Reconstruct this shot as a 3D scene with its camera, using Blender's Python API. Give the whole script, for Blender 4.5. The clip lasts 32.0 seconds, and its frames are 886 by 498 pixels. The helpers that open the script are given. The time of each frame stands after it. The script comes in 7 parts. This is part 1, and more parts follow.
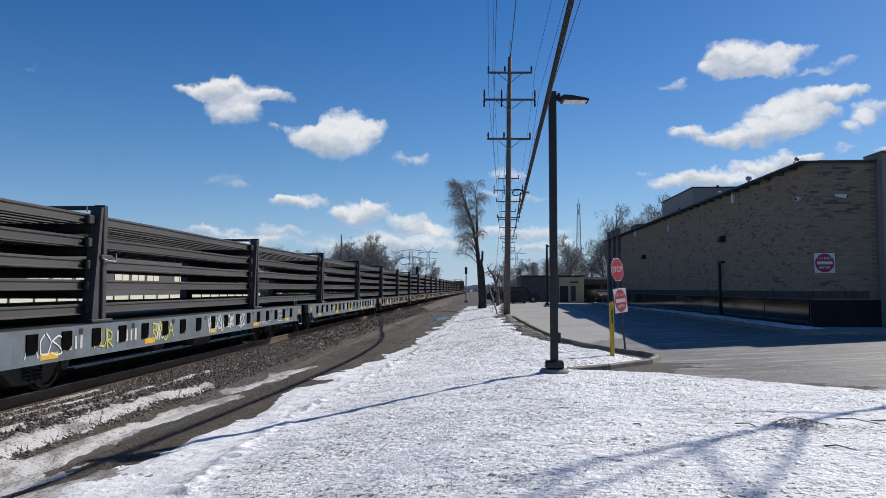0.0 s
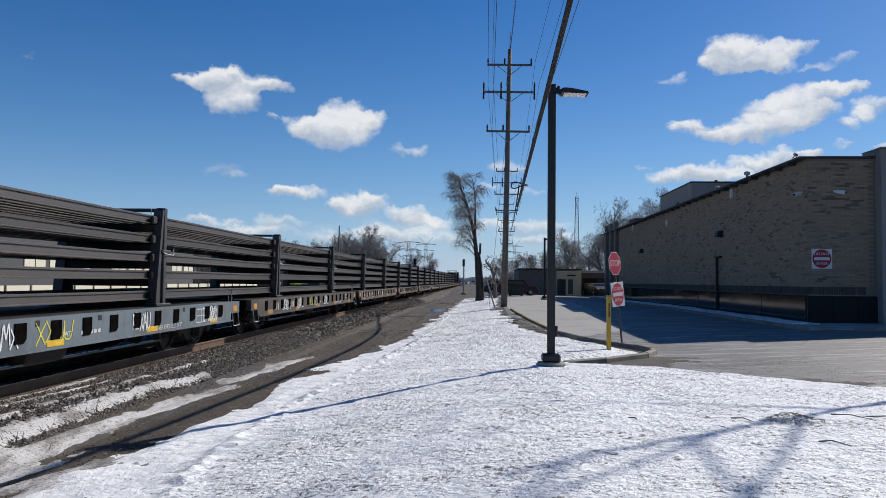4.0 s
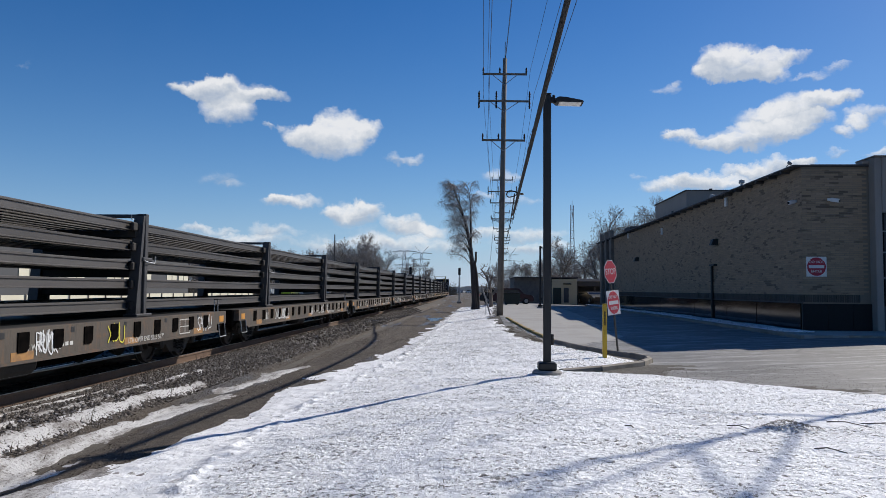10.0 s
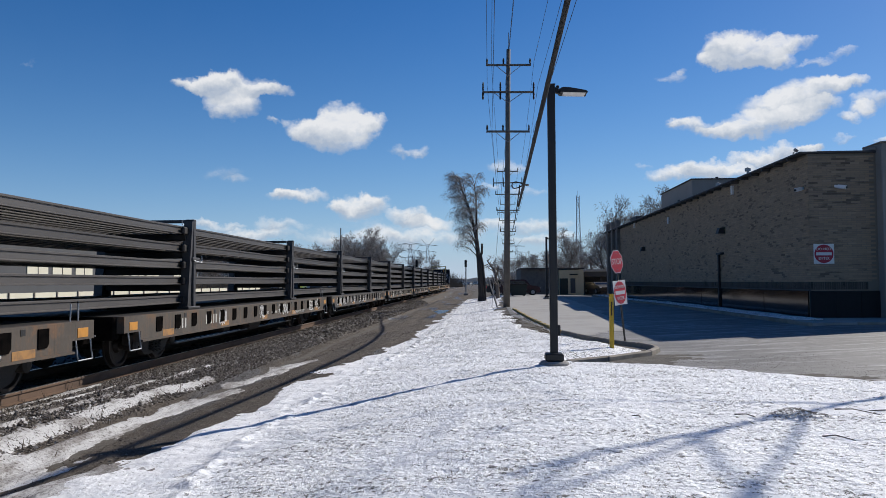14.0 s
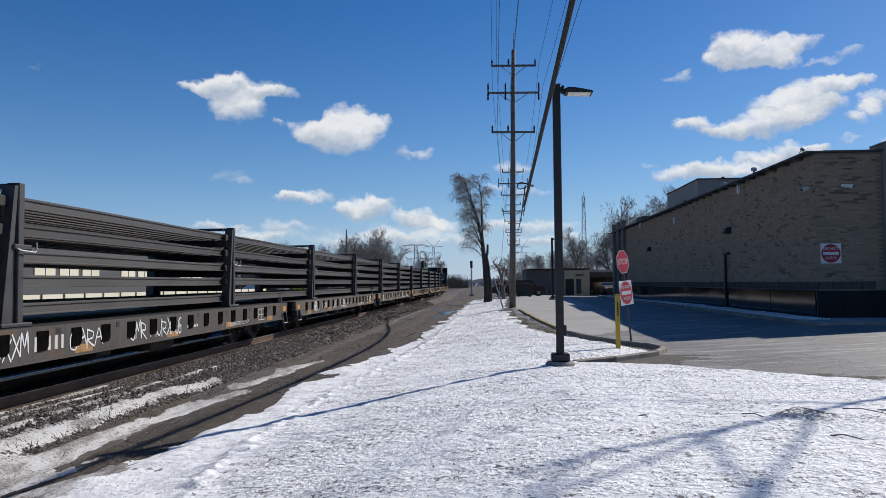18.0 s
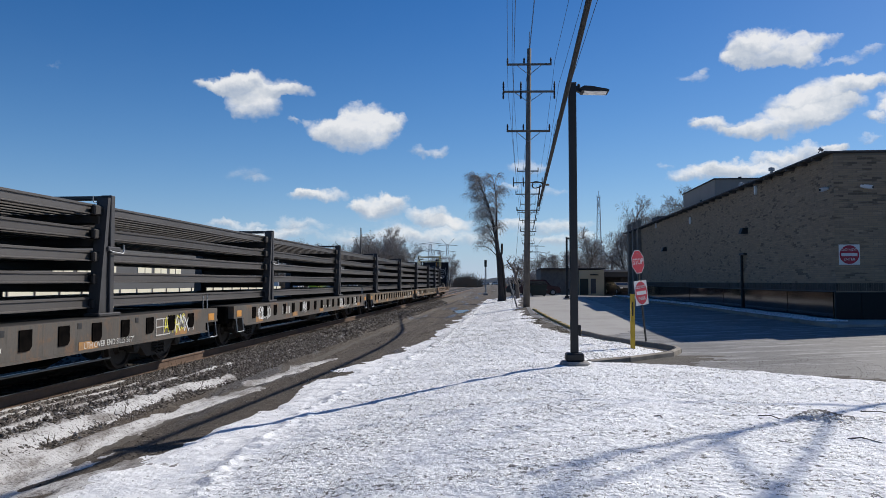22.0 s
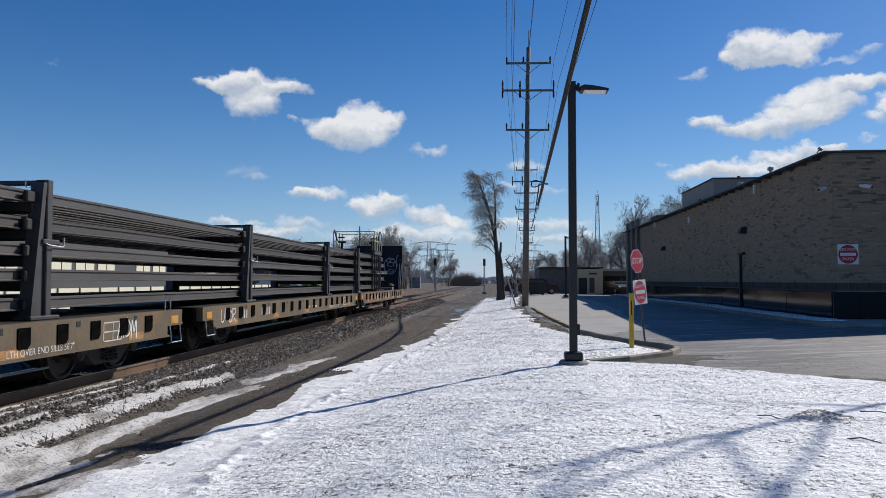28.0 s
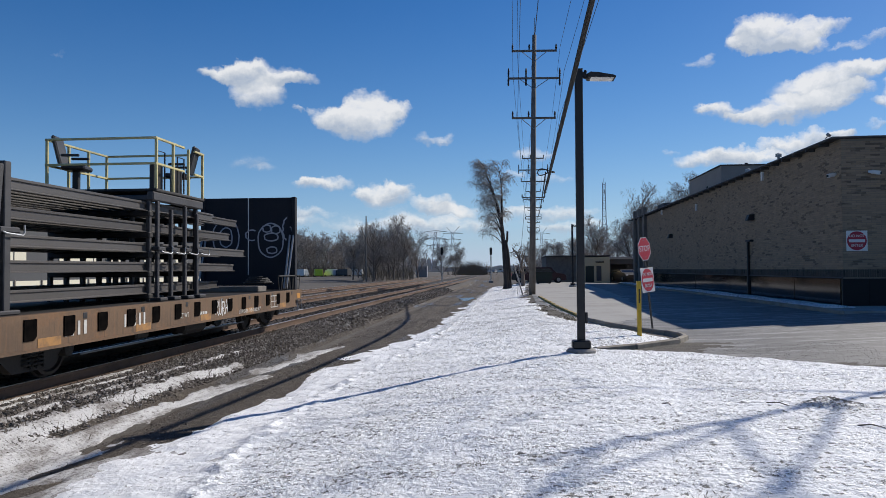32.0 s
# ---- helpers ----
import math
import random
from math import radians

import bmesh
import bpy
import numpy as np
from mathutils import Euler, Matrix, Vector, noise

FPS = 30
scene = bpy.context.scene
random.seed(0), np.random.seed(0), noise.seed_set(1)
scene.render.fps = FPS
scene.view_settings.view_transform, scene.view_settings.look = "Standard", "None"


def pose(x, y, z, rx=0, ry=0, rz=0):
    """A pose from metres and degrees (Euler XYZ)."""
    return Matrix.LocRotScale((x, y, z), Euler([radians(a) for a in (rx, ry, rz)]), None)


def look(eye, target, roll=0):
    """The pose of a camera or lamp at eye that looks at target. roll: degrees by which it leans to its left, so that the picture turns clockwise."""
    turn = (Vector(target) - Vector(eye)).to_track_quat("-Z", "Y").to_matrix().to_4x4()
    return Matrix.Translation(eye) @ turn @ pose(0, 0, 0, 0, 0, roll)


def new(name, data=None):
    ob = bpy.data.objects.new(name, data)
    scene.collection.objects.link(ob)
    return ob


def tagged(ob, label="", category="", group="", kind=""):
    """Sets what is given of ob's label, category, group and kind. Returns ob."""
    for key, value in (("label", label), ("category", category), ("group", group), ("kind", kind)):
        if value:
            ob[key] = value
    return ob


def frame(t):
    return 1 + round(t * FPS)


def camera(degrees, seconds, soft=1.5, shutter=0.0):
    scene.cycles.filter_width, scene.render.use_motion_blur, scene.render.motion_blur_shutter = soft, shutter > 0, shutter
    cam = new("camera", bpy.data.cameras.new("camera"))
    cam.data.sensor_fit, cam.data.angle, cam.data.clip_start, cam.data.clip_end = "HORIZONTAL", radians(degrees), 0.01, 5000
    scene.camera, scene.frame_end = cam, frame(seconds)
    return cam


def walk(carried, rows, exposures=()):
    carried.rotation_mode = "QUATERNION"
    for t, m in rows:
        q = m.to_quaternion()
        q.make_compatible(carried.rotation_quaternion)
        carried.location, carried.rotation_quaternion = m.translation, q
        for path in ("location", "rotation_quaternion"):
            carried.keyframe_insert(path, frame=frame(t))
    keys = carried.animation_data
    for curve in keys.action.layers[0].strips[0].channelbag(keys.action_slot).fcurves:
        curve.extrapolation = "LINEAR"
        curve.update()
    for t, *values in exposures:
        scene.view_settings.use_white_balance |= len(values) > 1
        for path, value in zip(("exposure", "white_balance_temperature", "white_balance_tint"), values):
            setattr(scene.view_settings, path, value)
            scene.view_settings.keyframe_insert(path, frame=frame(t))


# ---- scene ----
cam = camera(60.97, 32.0, soft=0.75)
PATH = [
    (0, pose(0.000, -0.000, 1.600, 93.003, 0.000, 3.266)),
    (0.5, pose(0.006, 0.005, 1.609, 92.900, 0.066, 3.259)),
    (1, pose(0.005, 0.003, 1.606, 92.692, 0.047, 3.285)),
    (1.5, pose(0.001, 0.007, 1.600, 92.474, 0.038, 3.326)),
    (2, pose(-0.006, 0.013, 1.601, 92.279, -0.066, 3.302)),
    (2.5, pose(-0.001, 0.012, 1.605, 92.217, -0.155, 3.298)),
    (3, pose(0.007, 0.013, 1.603, 92.243, -0.257, 3.257)),
    (3.5, pose(0.003, 0.013, 1.601, 92.298, -0.451, 3.191)),
    (5.5, pose(-0.003, 0.004, 1.602, 92.793, -0.835, 2.762)),
    (6, pose(0.004, -0.003, 1.601, 92.892, -0.880, 2.601)),
    (6.5, pose(0.002, -0.001, 1.603, 93.002, -0.801, 2.444)),
    (7, pose(-0.001, -0.006, 1.598, 93.077, -0.787, 2.321)),
    (7.5, pose(-0.004, -0.010, 1.600, 93.082, -0.772, 2.295)),
    (8, pose(0.001, -0.013, 1.597, 93.091, -0.639, 2.336)),
    (8.5, pose(0.003, -0.013, 1.601, 93.033, -0.549, 2.453)),
    (9, pose(-0.017, -0.011, 1.606, 93.000, -0.516, 2.542)),
    (9.5, pose(-0.016, -0.009, 1.603, 93.040, -0.426, 2.647)),
    (10, pose(-0.006, -0.006, 1.597, 93.069, -0.436, 2.747)),
    (10.5, pose(-0.002, 0.001, 1.603, 93.048, -0.394, 2.842)),
    (11, pose(0.001, 0.011, 1.602, 93.001, -0.260, 2.980)),
    (11.5, pose(0.000, 0.007, 1.598, 92.896, -0.161, 3.105)),
    (12, pose(-0.001, 0.007, 1.598, 92.795, 0.040, 3.164)),
    (12.5, pose(0.003, 0.002, 1.602, 92.722, 0.203, 3.186)),
    (13, pose(0.004, 0.001, 1.600, 92.672, 0.376, 3.178)),
    (13.5, pose(0.001, -0.010, 1.597, 92.579, 0.356, 3.202)),
    (14, pose(0.004, -0.015, 1.602, 92.476, 0.335, 3.250)),
    (14.5, pose(0.005, -0.014, 1.594, 92.361, 0.361, 3.342)),
    (16.5, pose(0.002, -0.021, 1.599, 92.479, 0.221, 3.631)),
    (17, pose(0.002, -0.021, 1.600, 92.554, 0.262, 3.690)),
    (17.5, pose(0.008, -0.019, 1.595, 92.602, 0.442, 3.716)),
    (18, pose(0.001, -0.018, 1.589, 92.561, 0.496, 3.680)),
    (18.5, pose(0.005, -0.010, 1.593, 92.482, 0.634, 3.727)),
    (19, pose(0.005, -0.003, 1.591, 92.446, 0.647, 3.814)),
    (19.5, pose(0.003, -0.006, 1.592, 92.422, 0.607, 3.984)),
    (20, pose(-0.003, -0.007, 1.592, 92.407, 0.497, 4.178)),
    (20.5, pose(-0.004, -0.010, 1.586, 92.414, 0.418, 4.402)),
    (21, pose(-0.011, -0.009, 1.584, 92.415, 0.312, 4.550)),
    (21.5, pose(-0.013, -0.007, 1.583, 92.412, 0.165, 4.654)),
    (22, pose(-0.004, -0.004, 1.586, 92.475, 0.097, 4.746)),
    (22.5, pose(-0.005, -0.010, 1.590, 92.538, 0.042, 4.823)),
    (23, pose(-0.014, -0.004, 1.592, 92.637, 0.014, 4.857)),
    (23.5, pose(-0.015, -0.006, 1.595, 92.655, -0.004, 4.913)),
    (24, pose(-0.018, 0.002, 1.587, 92.654, 0.013, 4.927)),
    (24.5, pose(-0.015, 0.007, 1.586, 92.592, 0.016, 4.936)),
    (25, pose(-0.017, 0.014, 1.592, 92.524, 0.092, 4.895)),
    (25.5, pose(-0.008, 0.014, 1.596, 92.443, 0.093, 4.882)),
    (27.5, pose(-0.011, 0.010, 1.597, 92.377, -0.086, 4.712)),
    (28, pose(-0.015, 0.012, 1.590, 92.373, -0.034, 4.640)),
    (28.5, pose(-0.024, 0.017, 1.586, 92.348, 0.023, 4.566)),
    (29, pose(-0.015, 0.016, 1.589, 92.250, -0.020, 4.579)),
    (29.5, pose(-0.015, 0.013, 1.585, 92.146, 0.050, 4.591)),
    (30, pose(-0.007, 0.017, 1.586, 92.036, 0.265, 4.657)),
    (30.5, pose(-0.011, 0.020, 1.588, 91.846, 0.340, 4.701)),
    (31, pose(-0.022, 0.023, 1.585, 91.674, 0.344, 4.794)),
    (31.5, pose(-0.026, 0.026, 1.584, 91.573, 0.300, 4.948)),
    (32, pose(-0.030, 0.022, 1.587, 91.551, 0.319, 5.143)),
]
walk(cam, PATH, exposures=[(0, -0.05), (32, -0.05)])

# ---- light ----
SUN_AZ, SUN_EL = 47.0, 35.4          # degrees right of the track's line, and above the horizon
sun_dir = Vector((math.sin(radians(SUN_AZ)) * math.cos(radians(SUN_EL)),
                  math.cos(radians(SUN_AZ)) * math.cos(radians(SUN_EL)), math.sin(radians(SUN_EL))))
sun = new("sun", bpy.data.lights.new("sun", "SUN"))
sun.data.energy, sun.data.angle, sun.data.color = 4.9, radians(0.53), (1.0, 0.95, 0.88)
sun.matrix_world = look(sun_dir * 300, (0, 0, 0))


class G:
    """A small wrapper to write node trees in few words."""

    def __init__(self, tree):
        self.t = tree
        tree.nodes.clear()

    def n(self, kind, ins=None, **props):
        node = self.t.nodes.new(kind)
        if "operation" in props:
            node.operation = props["operation"]
        if "use_clamp" in props:
            node.use_clamp = props["use_clamp"]
        if "data_type" in props:
            node.data_type, node.blend_type = props["data_type"], props["blend_type"]
        if "interpolation_type" in props:
            node.interpolation_type = props["interpolation_type"]
        if "feature" in props:
            node.feature = props["feature"]
        for k, v in (ins or {}).items():
            sock = node.inputs[k]
            if isinstance(v, bpy.types.NodeSocket):
                self.t.links.new(v, sock)
            else:
                sock.default_value = v
        return node

    def m(self, op, a, b=0.0, c=None, clamp=False):
        ins = {0: a, 1: b}
        if c is not None:
            ins[2] = c
        return self.n("ShaderNodeMath", ins, operation=op, use_clamp=clamp).outputs[0]

    def mix(self, fac, a, b, blend="MIX"):
        node = self.n("ShaderNodeMix", None, data_type="RGBA", blend_type=blend)
        for i, v in ((0, fac), (6, a), (7, b)):
            if isinstance(v, bpy.types.NodeSocket):
                self.t.links.new(v, node.inputs[i])
            else:
                node.inputs[i].default_value = v
        return node.outputs[2]

    def noise(self, vec, scale, detail=4.0, rough=0.6, out=0):
        return self.n("ShaderNodeTexNoise", {"Vector": vec, "Scale": scale, "Detail": detail, "Roughness": rough}).outputs[out]

    def ramp(self, fac, stops):
        node = self.n("ShaderNodeValToRGB", {0: fac})
        el = node.color_ramp.elements
        while len(el) < len(stops):
            el.new(0.5)
        for e, (p, c) in zip(el, stops):
            e.position, e.color = p, (c if len(c) == 4 else (*c, 1))
        return node.outputs[0]

    def step(self, v, a, b):
        return self.n("ShaderNodeMapRange", {0: v, 1: a, 2: b, 3: 0.0, 4: 1.0}, interpolation_type="SMOOTHSTEP").outputs[0]


# Clouds: weight, then puffs: degrees right of the track and above the horizon, half widths
CLOUDS = []


def cloud(weight, *puffs):
    CLOUDS.extend((a, e, w * 1.12, h * 1.15, weight) for a, e, w, h in puffs)


cloud(0.95, (-19.1, 14.2, 3.8, 0.95), (-18.9, 12.9, 2.1, 1.04), (-21.3, 14.0, 1.9, 0.59), (-16.8, 14.0, 2.3, 0.56), (-20.1, 14.5, 1.6, 0.63))          # high flat cloud over the train
cloud(1, (-11.5, 11.3, 3.5, 1.33), (-10.9, 12.2, 2.1, 1.16), (-8.9, 11.9, 1.5, 0.75), (-13.6, 11.4, 1.5, 0.91))          # round cloud
cloud(0.5, (-6.4, 10.0, 0.9, 0.38), (-5.0, 10.1, 1.0, 0.34), (1.5, 8.7, 1.8, 0.55), (3.1, 6.6, 1.7, 0.43), (0.6, 7.1, 0.9, 0.30), (-15.9, 11.6, 0.7, 0.20))          # scraps
cloud(0.85, (-14.4, 6.3, 2.3, 0.55), (-15.2, 6.5, 1.0, 0.38), (-9.7, 5.6, 2.4, 0.94), (-8.8, 6.1, 1.4, 0.60), (-11.0, 5.7, 1.2, 0.51), (-5.8, 4.9, 2.0, 0.64), (-4.0, 4.4, 1.9, 0.56))          # low row
cloud(0.6, (-20.1, 4.2, 2.1, 0.37), (-15.2, 4.2, 2.2, 0.46), (-17.7, 3.5, 3.9, 0.50), (-7.2, 3.2, 6.5, 0.69), (2.7, 4.2, 3.8, 0.60), (4.4, 3.1, 2.5, 0.43))          # low left
cloud(0.2, (-19.5, 8.1, 1.6, 0.57), (-18.5, 7.5, 1.1, 0.41), (-32.1, 14.5, 0.7, 0.22), (-9.3, 3.6, 8.2, 1.11), (1.0, 3.6, 6.4, 1.11))          # faint veils
cloud(1, (19.2, 15.8, 3.1, 1.13), (18.0, 16.4, 1.6, 0.90), (21.4, 16.0, 2.0, 0.63), (20.2, 15.2, 2.2, 0.71), (16.9, 15.4, 1.1, 0.58))          # high cloud over the building
cloud(0.45, (23.6, 14.7, 1.4, 0.29), (25.2, 15.0, 1.1, 0.25), (14.1, 14.8, 1.0, 0.43), (14.7, 15.2, 0.6, 0.27), (25.0, 9.5, 0.9, 0.19), (11.9, 8.3, 0.7, 0.29))          # thin scraps over the building
cloud(0.98, (23.0, 12.8, 2.6, 0.97), (20.9, 12.1, 2.6, 0.91), (19.4, 10.9, 2.7, 0.93), (18.1, 10.5, 1.7, 0.67), (24.9, 13.1, 1.9, 0.55), (22.1, 11.3, 2.0, 0.68), (23.6, 11.8, 1.4, 0.52))          # slanting bank
cloud(0.78, (15.4, 11.3, 1.9, 0.52), (14.2, 11.5, 0.9, 0.32), (16.4, 10.8, 0.9, 0.40), (26.8, 11.8, 1.4, 0.62), (25.2, 10.8, 0.9, 0.37), (26.1, 11.3, 0.9, 0.44), (27.7, 9.3, 1.3, 0.36), (29.9, 11.0, 2.1, 0.77))          # scraps of the bank
cloud(0.92, (21.5, 9.0, 2.2, 0.62), (19.3, 8.5, 2.0, 0.67), (15.9, 8.1, 2.0, 0.60), (13.9, 7.6, 2.0, 0.61), (23.0, 9.1, 0.9, 0.38), (17.5, 7.6, 2.3, 0.60))          # bank above the roof
cloud(0.9, (60.0, 20.0, 9.0, 3.0), (-60.0, 22.0, 9.0, 3.0), (110.0, 25.0, 11.0, 4.0), (-110.0, 18.0, 11.0, 3.0), (170.0, 22.0, 12.0, 4.0))          # outside the view


def make_world():
    world = bpy.data.worlds.new("sky")
    world.use_nodes = True
    scene.world = world
    g = G(world.node_tree)
    tc = g.n("ShaderNodeTexCoord").outputs["Generated"]
    node = g.n("ShaderNodeTexSky")
    node.sky_type, node.sun_disc = "NISHITA", False
    node.sun_elevation, node.sun_rotation = radians(SUN_EL), radians(SUN_AZ)
    node.altitude, node.air_density, node.dust_density, node.ozone_density = 200.0, 1.0, 0.2, 2.6
    sky = g.n("ShaderNodeHueSaturation", {"Hue": 0.512, "Saturation": 1.43, "Value": 1.41, "Color": node.outputs[0]}).outputs[0]
    low = g.n("ShaderNodeSeparateXYZ", {0: tc}).outputs[2]
    rim = g.m("SUBTRACT", 1.0, g.m("ABSOLUTE", low), clamp=True)
    sky = g.mix(g.m("MULTIPLY", g.m("POWER", rim, 6.0), 0.62), sky, (2.9, 7.1, 14.7, 1))
    sky = g.mix(g.m("MULTIPLY", g.m("POWER", rim, 26.0), 0.60), sky, (9.6, 11.0, 12.9, 1))
    warp = g.noise(tc, 22.0, 5.0, 0.6, 1)
    off = g.n("ShaderNodeVectorMath", {0: warp, 1: (0.5, 0.5, 0.5)}, operation="SUBTRACT").outputs[0]
    off = g.n("ShaderNodeVectorMath", {0: off, 3: 0.045}, operation="SCALE").outputs[0]
    vec = g.n("ShaderNodeVectorMath", {0: tc, 1: off}, operation="ADD").outputs[0]
    sep = g.n("ShaderNodeSeparateXYZ", {0: vec})
    x, y, z = sep.outputs
    az = g.m("MULTIPLY", g.m("ARCTAN2", x, y), 57.2958)
    el = g.m("MULTIPLY", g.m("ARCSINE", z), 57.2958)
    at = g.n("ShaderNodeCombineXYZ", {0: az, 1: el, 2: 0.0}).outputs[0]
    acc = g.n("ShaderNodeCombineXYZ", {0: 0.0, 1: 0.0, 2: 0.0}).outputs[0]
    for a, e, w, h, k in CLOUDS:
        at = g.n("ShaderNodeVectorMath", {0: acc, 1: (1e-7, 1e-7, 0), 2: at}, operation="MULTIPLY_ADD").outputs[0]     # one puff after the other
        uv = g.n("ShaderNodeVectorMath", {0: at, 1: (1 / w, 1 / h, 0), 2: (-a / w, -e / h, 1)}, operation="MULTIPLY_ADD").outputs[0]
        d = g.n("ShaderNodeVectorMath", {0: uv, 1: uv}, operation="DOT_PRODUCT").outputs[1]
        c = g.m("MULTIPLY_ADD", d, -k, 2 * k, clamp=True)
        acc = g.n("ShaderNodeVectorMath", {0: uv, 1: c, 2: acc}, operation="MULTIPLY_ADD").outputs[0]
    _, mean, sumw = g.n("ShaderNodeSeparateXYZ", {0: acc}).outputs
    total = g.m("MINIMUM", sumw, 1.0)
    fine = g.noise(g.n("ShaderNodeMapping", {"Vector": tc, "Scale": (1.0, 1.0, 1.8)}).outputs[0], 26.0, 8.0, 0.64)
    dens = g.m("ADD", total, g.m("MULTIPLY", g.m("SUBTRACT", fine, 0.5), 1.45))
    dens = g.m("MULTIPLY", dens, g.step(total, 0.0, 0.22))
    mask = g.step(dens, -0.05, 1.05)
    # tops are bright, flat undersides grey-blue
    side = g.m("DIVIDE", mean, g.m("ADD", sumw, 0.001))
    shade = g.m("ADD", g.m("ADD", 0.5, g.m("MULTIPLY", side, 0.85)), g.m("MULTIPLY", g.m("SUBTRACT", g.noise(tc, 21.0, 6.0, 0.62), 0.5), 1.5))
    white = g.ramp(shade, [(0.12, (7.6, 8.7, 10.4)), (0.45, (11.2, 11.8, 12.6)), (0.72, (14.5, 14.6, 14.8))])
    col = g.mix(g.m("MULTIPLY", mask, 0.93), sky, white)
    bg = g.n("ShaderNodeBackground", {0: col, 1: 0.06})
    g.n("ShaderNodeOutputWorld", {0: bg.outputs[0]})


make_world()


# ---- materials ----
def material(name, build):
    mat = bpy.data.materials.new(name)
    mat.use_nodes = True
    g = G(mat.node_tree)
    bsdf = g.n("ShaderNodeBsdfPrincipled")
    g.n("ShaderNodeOutputMaterial", {0: bsdf.outputs[0]})
    build(g, bsdf)
    return mat


def put(g, bsdf, **ins):
    for k, v in ins.items():
        sock = bsdf.inputs[{"color": "Base Color", "rough": "Roughness", "metal": "Metallic", "normal": "Normal",
                            "spec": "Specular IOR Level", "emit": "Emission Color", "power": "Emission Strength"}[k]]
        if isinstance(v, bpy.types.NodeSocket):
            g.t.links.new(v, sock)
        else:
            sock.default_value = v if not isinstance(v, tuple) or len(v) == 4 else (*v, 1)


def bump(g, h, strength=0.4, dist=0.02):
    return g.n("ShaderNodeBump", {"Height": h, "Strength": strength, "Distance": dist}).outputs[0]


def worn(name, base, dark, rough=0.6, metal=0.0, big=0.8, fine=18.0, amount=0.6, rnd=0.0, relief=0.15, third=None):
    """Two-scale worn paint, metal, wood or masonry: base and dark colours blended by stains and grain."""
    def build(g, b):
        obj = g.n("ShaderNodeTexCoord").outputs["Object"]
        st = g.step(g.noise(obj, big, 6.0, 0.65), 0.42, 0.72)
        gr = g.noise(obj, fine, 5.0, 0.7)
        col = g.mix(g.m("MULTIPLY", st, amount), (*base, 1), (*dark, 1))
        if third:
            col = g.mix(g.step(g.noise(obj, big * 2.7, 7.0, 0.7), 0.55, 0.68), col, (*third, 1))
        col = g.mix(g.m("MULTIPLY", gr, 0.5), col, (*[c * 0.62 for c in base], 1))
        if rnd:
            r = g.n("ShaderNodeObjectInfo").outputs["Random"]
            col = g.mix(g.m("MULTIPLY", r, rnd), col, (*dark, 1))
        put(g, b, color=col, metal=metal, rough=g.m("ADD", rough - 0.12, g.m("MULTIPLY", gr, 0.24)), normal=bump(g, gr, relief, 0.01))
    return material(name, build)


def plain(name, color, rough=0.6, metal=0.0):
    return worn(name, color, [c * 0.55 for c in color], rough, metal, 1.5, 30.0, 0.35, 0.0, 0.08)


def snow_mat():
    def build(g, b):
        pos = g.n("ShaderNodeNewGeometry").outputs["Position"]
        px, py, _ = g.n("ShaderNodeSeparateXYZ", {0: pos}).outputs
        big = g.noise(pos, 0.55, 5.0, 0.6)
        mid = g.noise(pos, 5.5, 6.0, 0.7)
        fine = g.noise(pos, 55.0, 4.0, 0.7)
        # a deeper, cleaner drift lies along the edge of the road
        drift = g.m("SUBTRACT", 1.0, g.step(px, -3.5, -2.2))
        worn_ = g.step(g.noise(g.n("ShaderNodeMapping", {"Vector": pos, "Scale": (0.6, 1.1, 1.0)}).outputs[0], 1.3, 6.0, 0.7), 0.36, 0.66)
        far = g.step(py, 14.0, 30.0)
        gate = g.m("ADD", g.m("ADD", 0.25, g.m("MULTIPLY", far, 0.45)), g.m("MULTIPLY", worn_, 0.75))
        gate = g.m("MULTIPLY", gate, g.m("SUBTRACT", 1.0, g.m("MULTIPLY", drift, 0.8)))
        # crumbs of soil and single blades that poke through a thin cover
        crumbs = g.noise(pos, 15.0, 5.0, 0.72)
        lo = g.m("SUBTRACT", 0.618, g.m("MULTIPLY", gate, 0.085))
        thin = g.n("ShaderNodeMapRange", {0: g.m("SUBTRACT", crumbs, lo), 1: 0.0, 2: 0.035, 3: 0.0, 4: 1.0}).outputs[0]
        grains = g.m("MULTIPLY", g.step(g.noise(pos, 34.0, 4.0, 0.75), 0.60, 0.66), gate)
        col = g.mix(big, (0.90, 0.898, 0.892, 1), (0.955, 0.953, 0.946, 1))
        col = g.mix(g.m("MULTIPLY", g.step(mid, 0.45, 0.7), 0.14), col, (0.62, 0.62, 0.62, 1))
        col = g.mix(g.m("MULTIPLY", grains, 0.75), col, (0.24, 0.225, 0.19, 1))
        col = g.mix(g.m("MULTIPLY", thin, 0.9), col, (0.085, 0.078, 0.058, 1))
        clods = g.noise(pos, 11.0, 5.0, 0.62)
        h = g.m("ADD", g.m("ADD", g.m("MULTIPLY", mid, g.m("MULTIPLY_ADD", drift, -0.55, 1.0)), g.m("MULTIPLY", clods, g.m("MULTIPLY", g.m("MULTIPLY_ADD", worn_, 0.6, 0.2), g.m("MULTIPLY_ADD", drift, -0.7, 1.0)))), g.m("MULTIPLY", fine, 0.06))
        put(g, b, color=col, rough=0.75, spec=0.3, normal=bump(g, h, 0.75, 0.08))
    return material("snow", build)


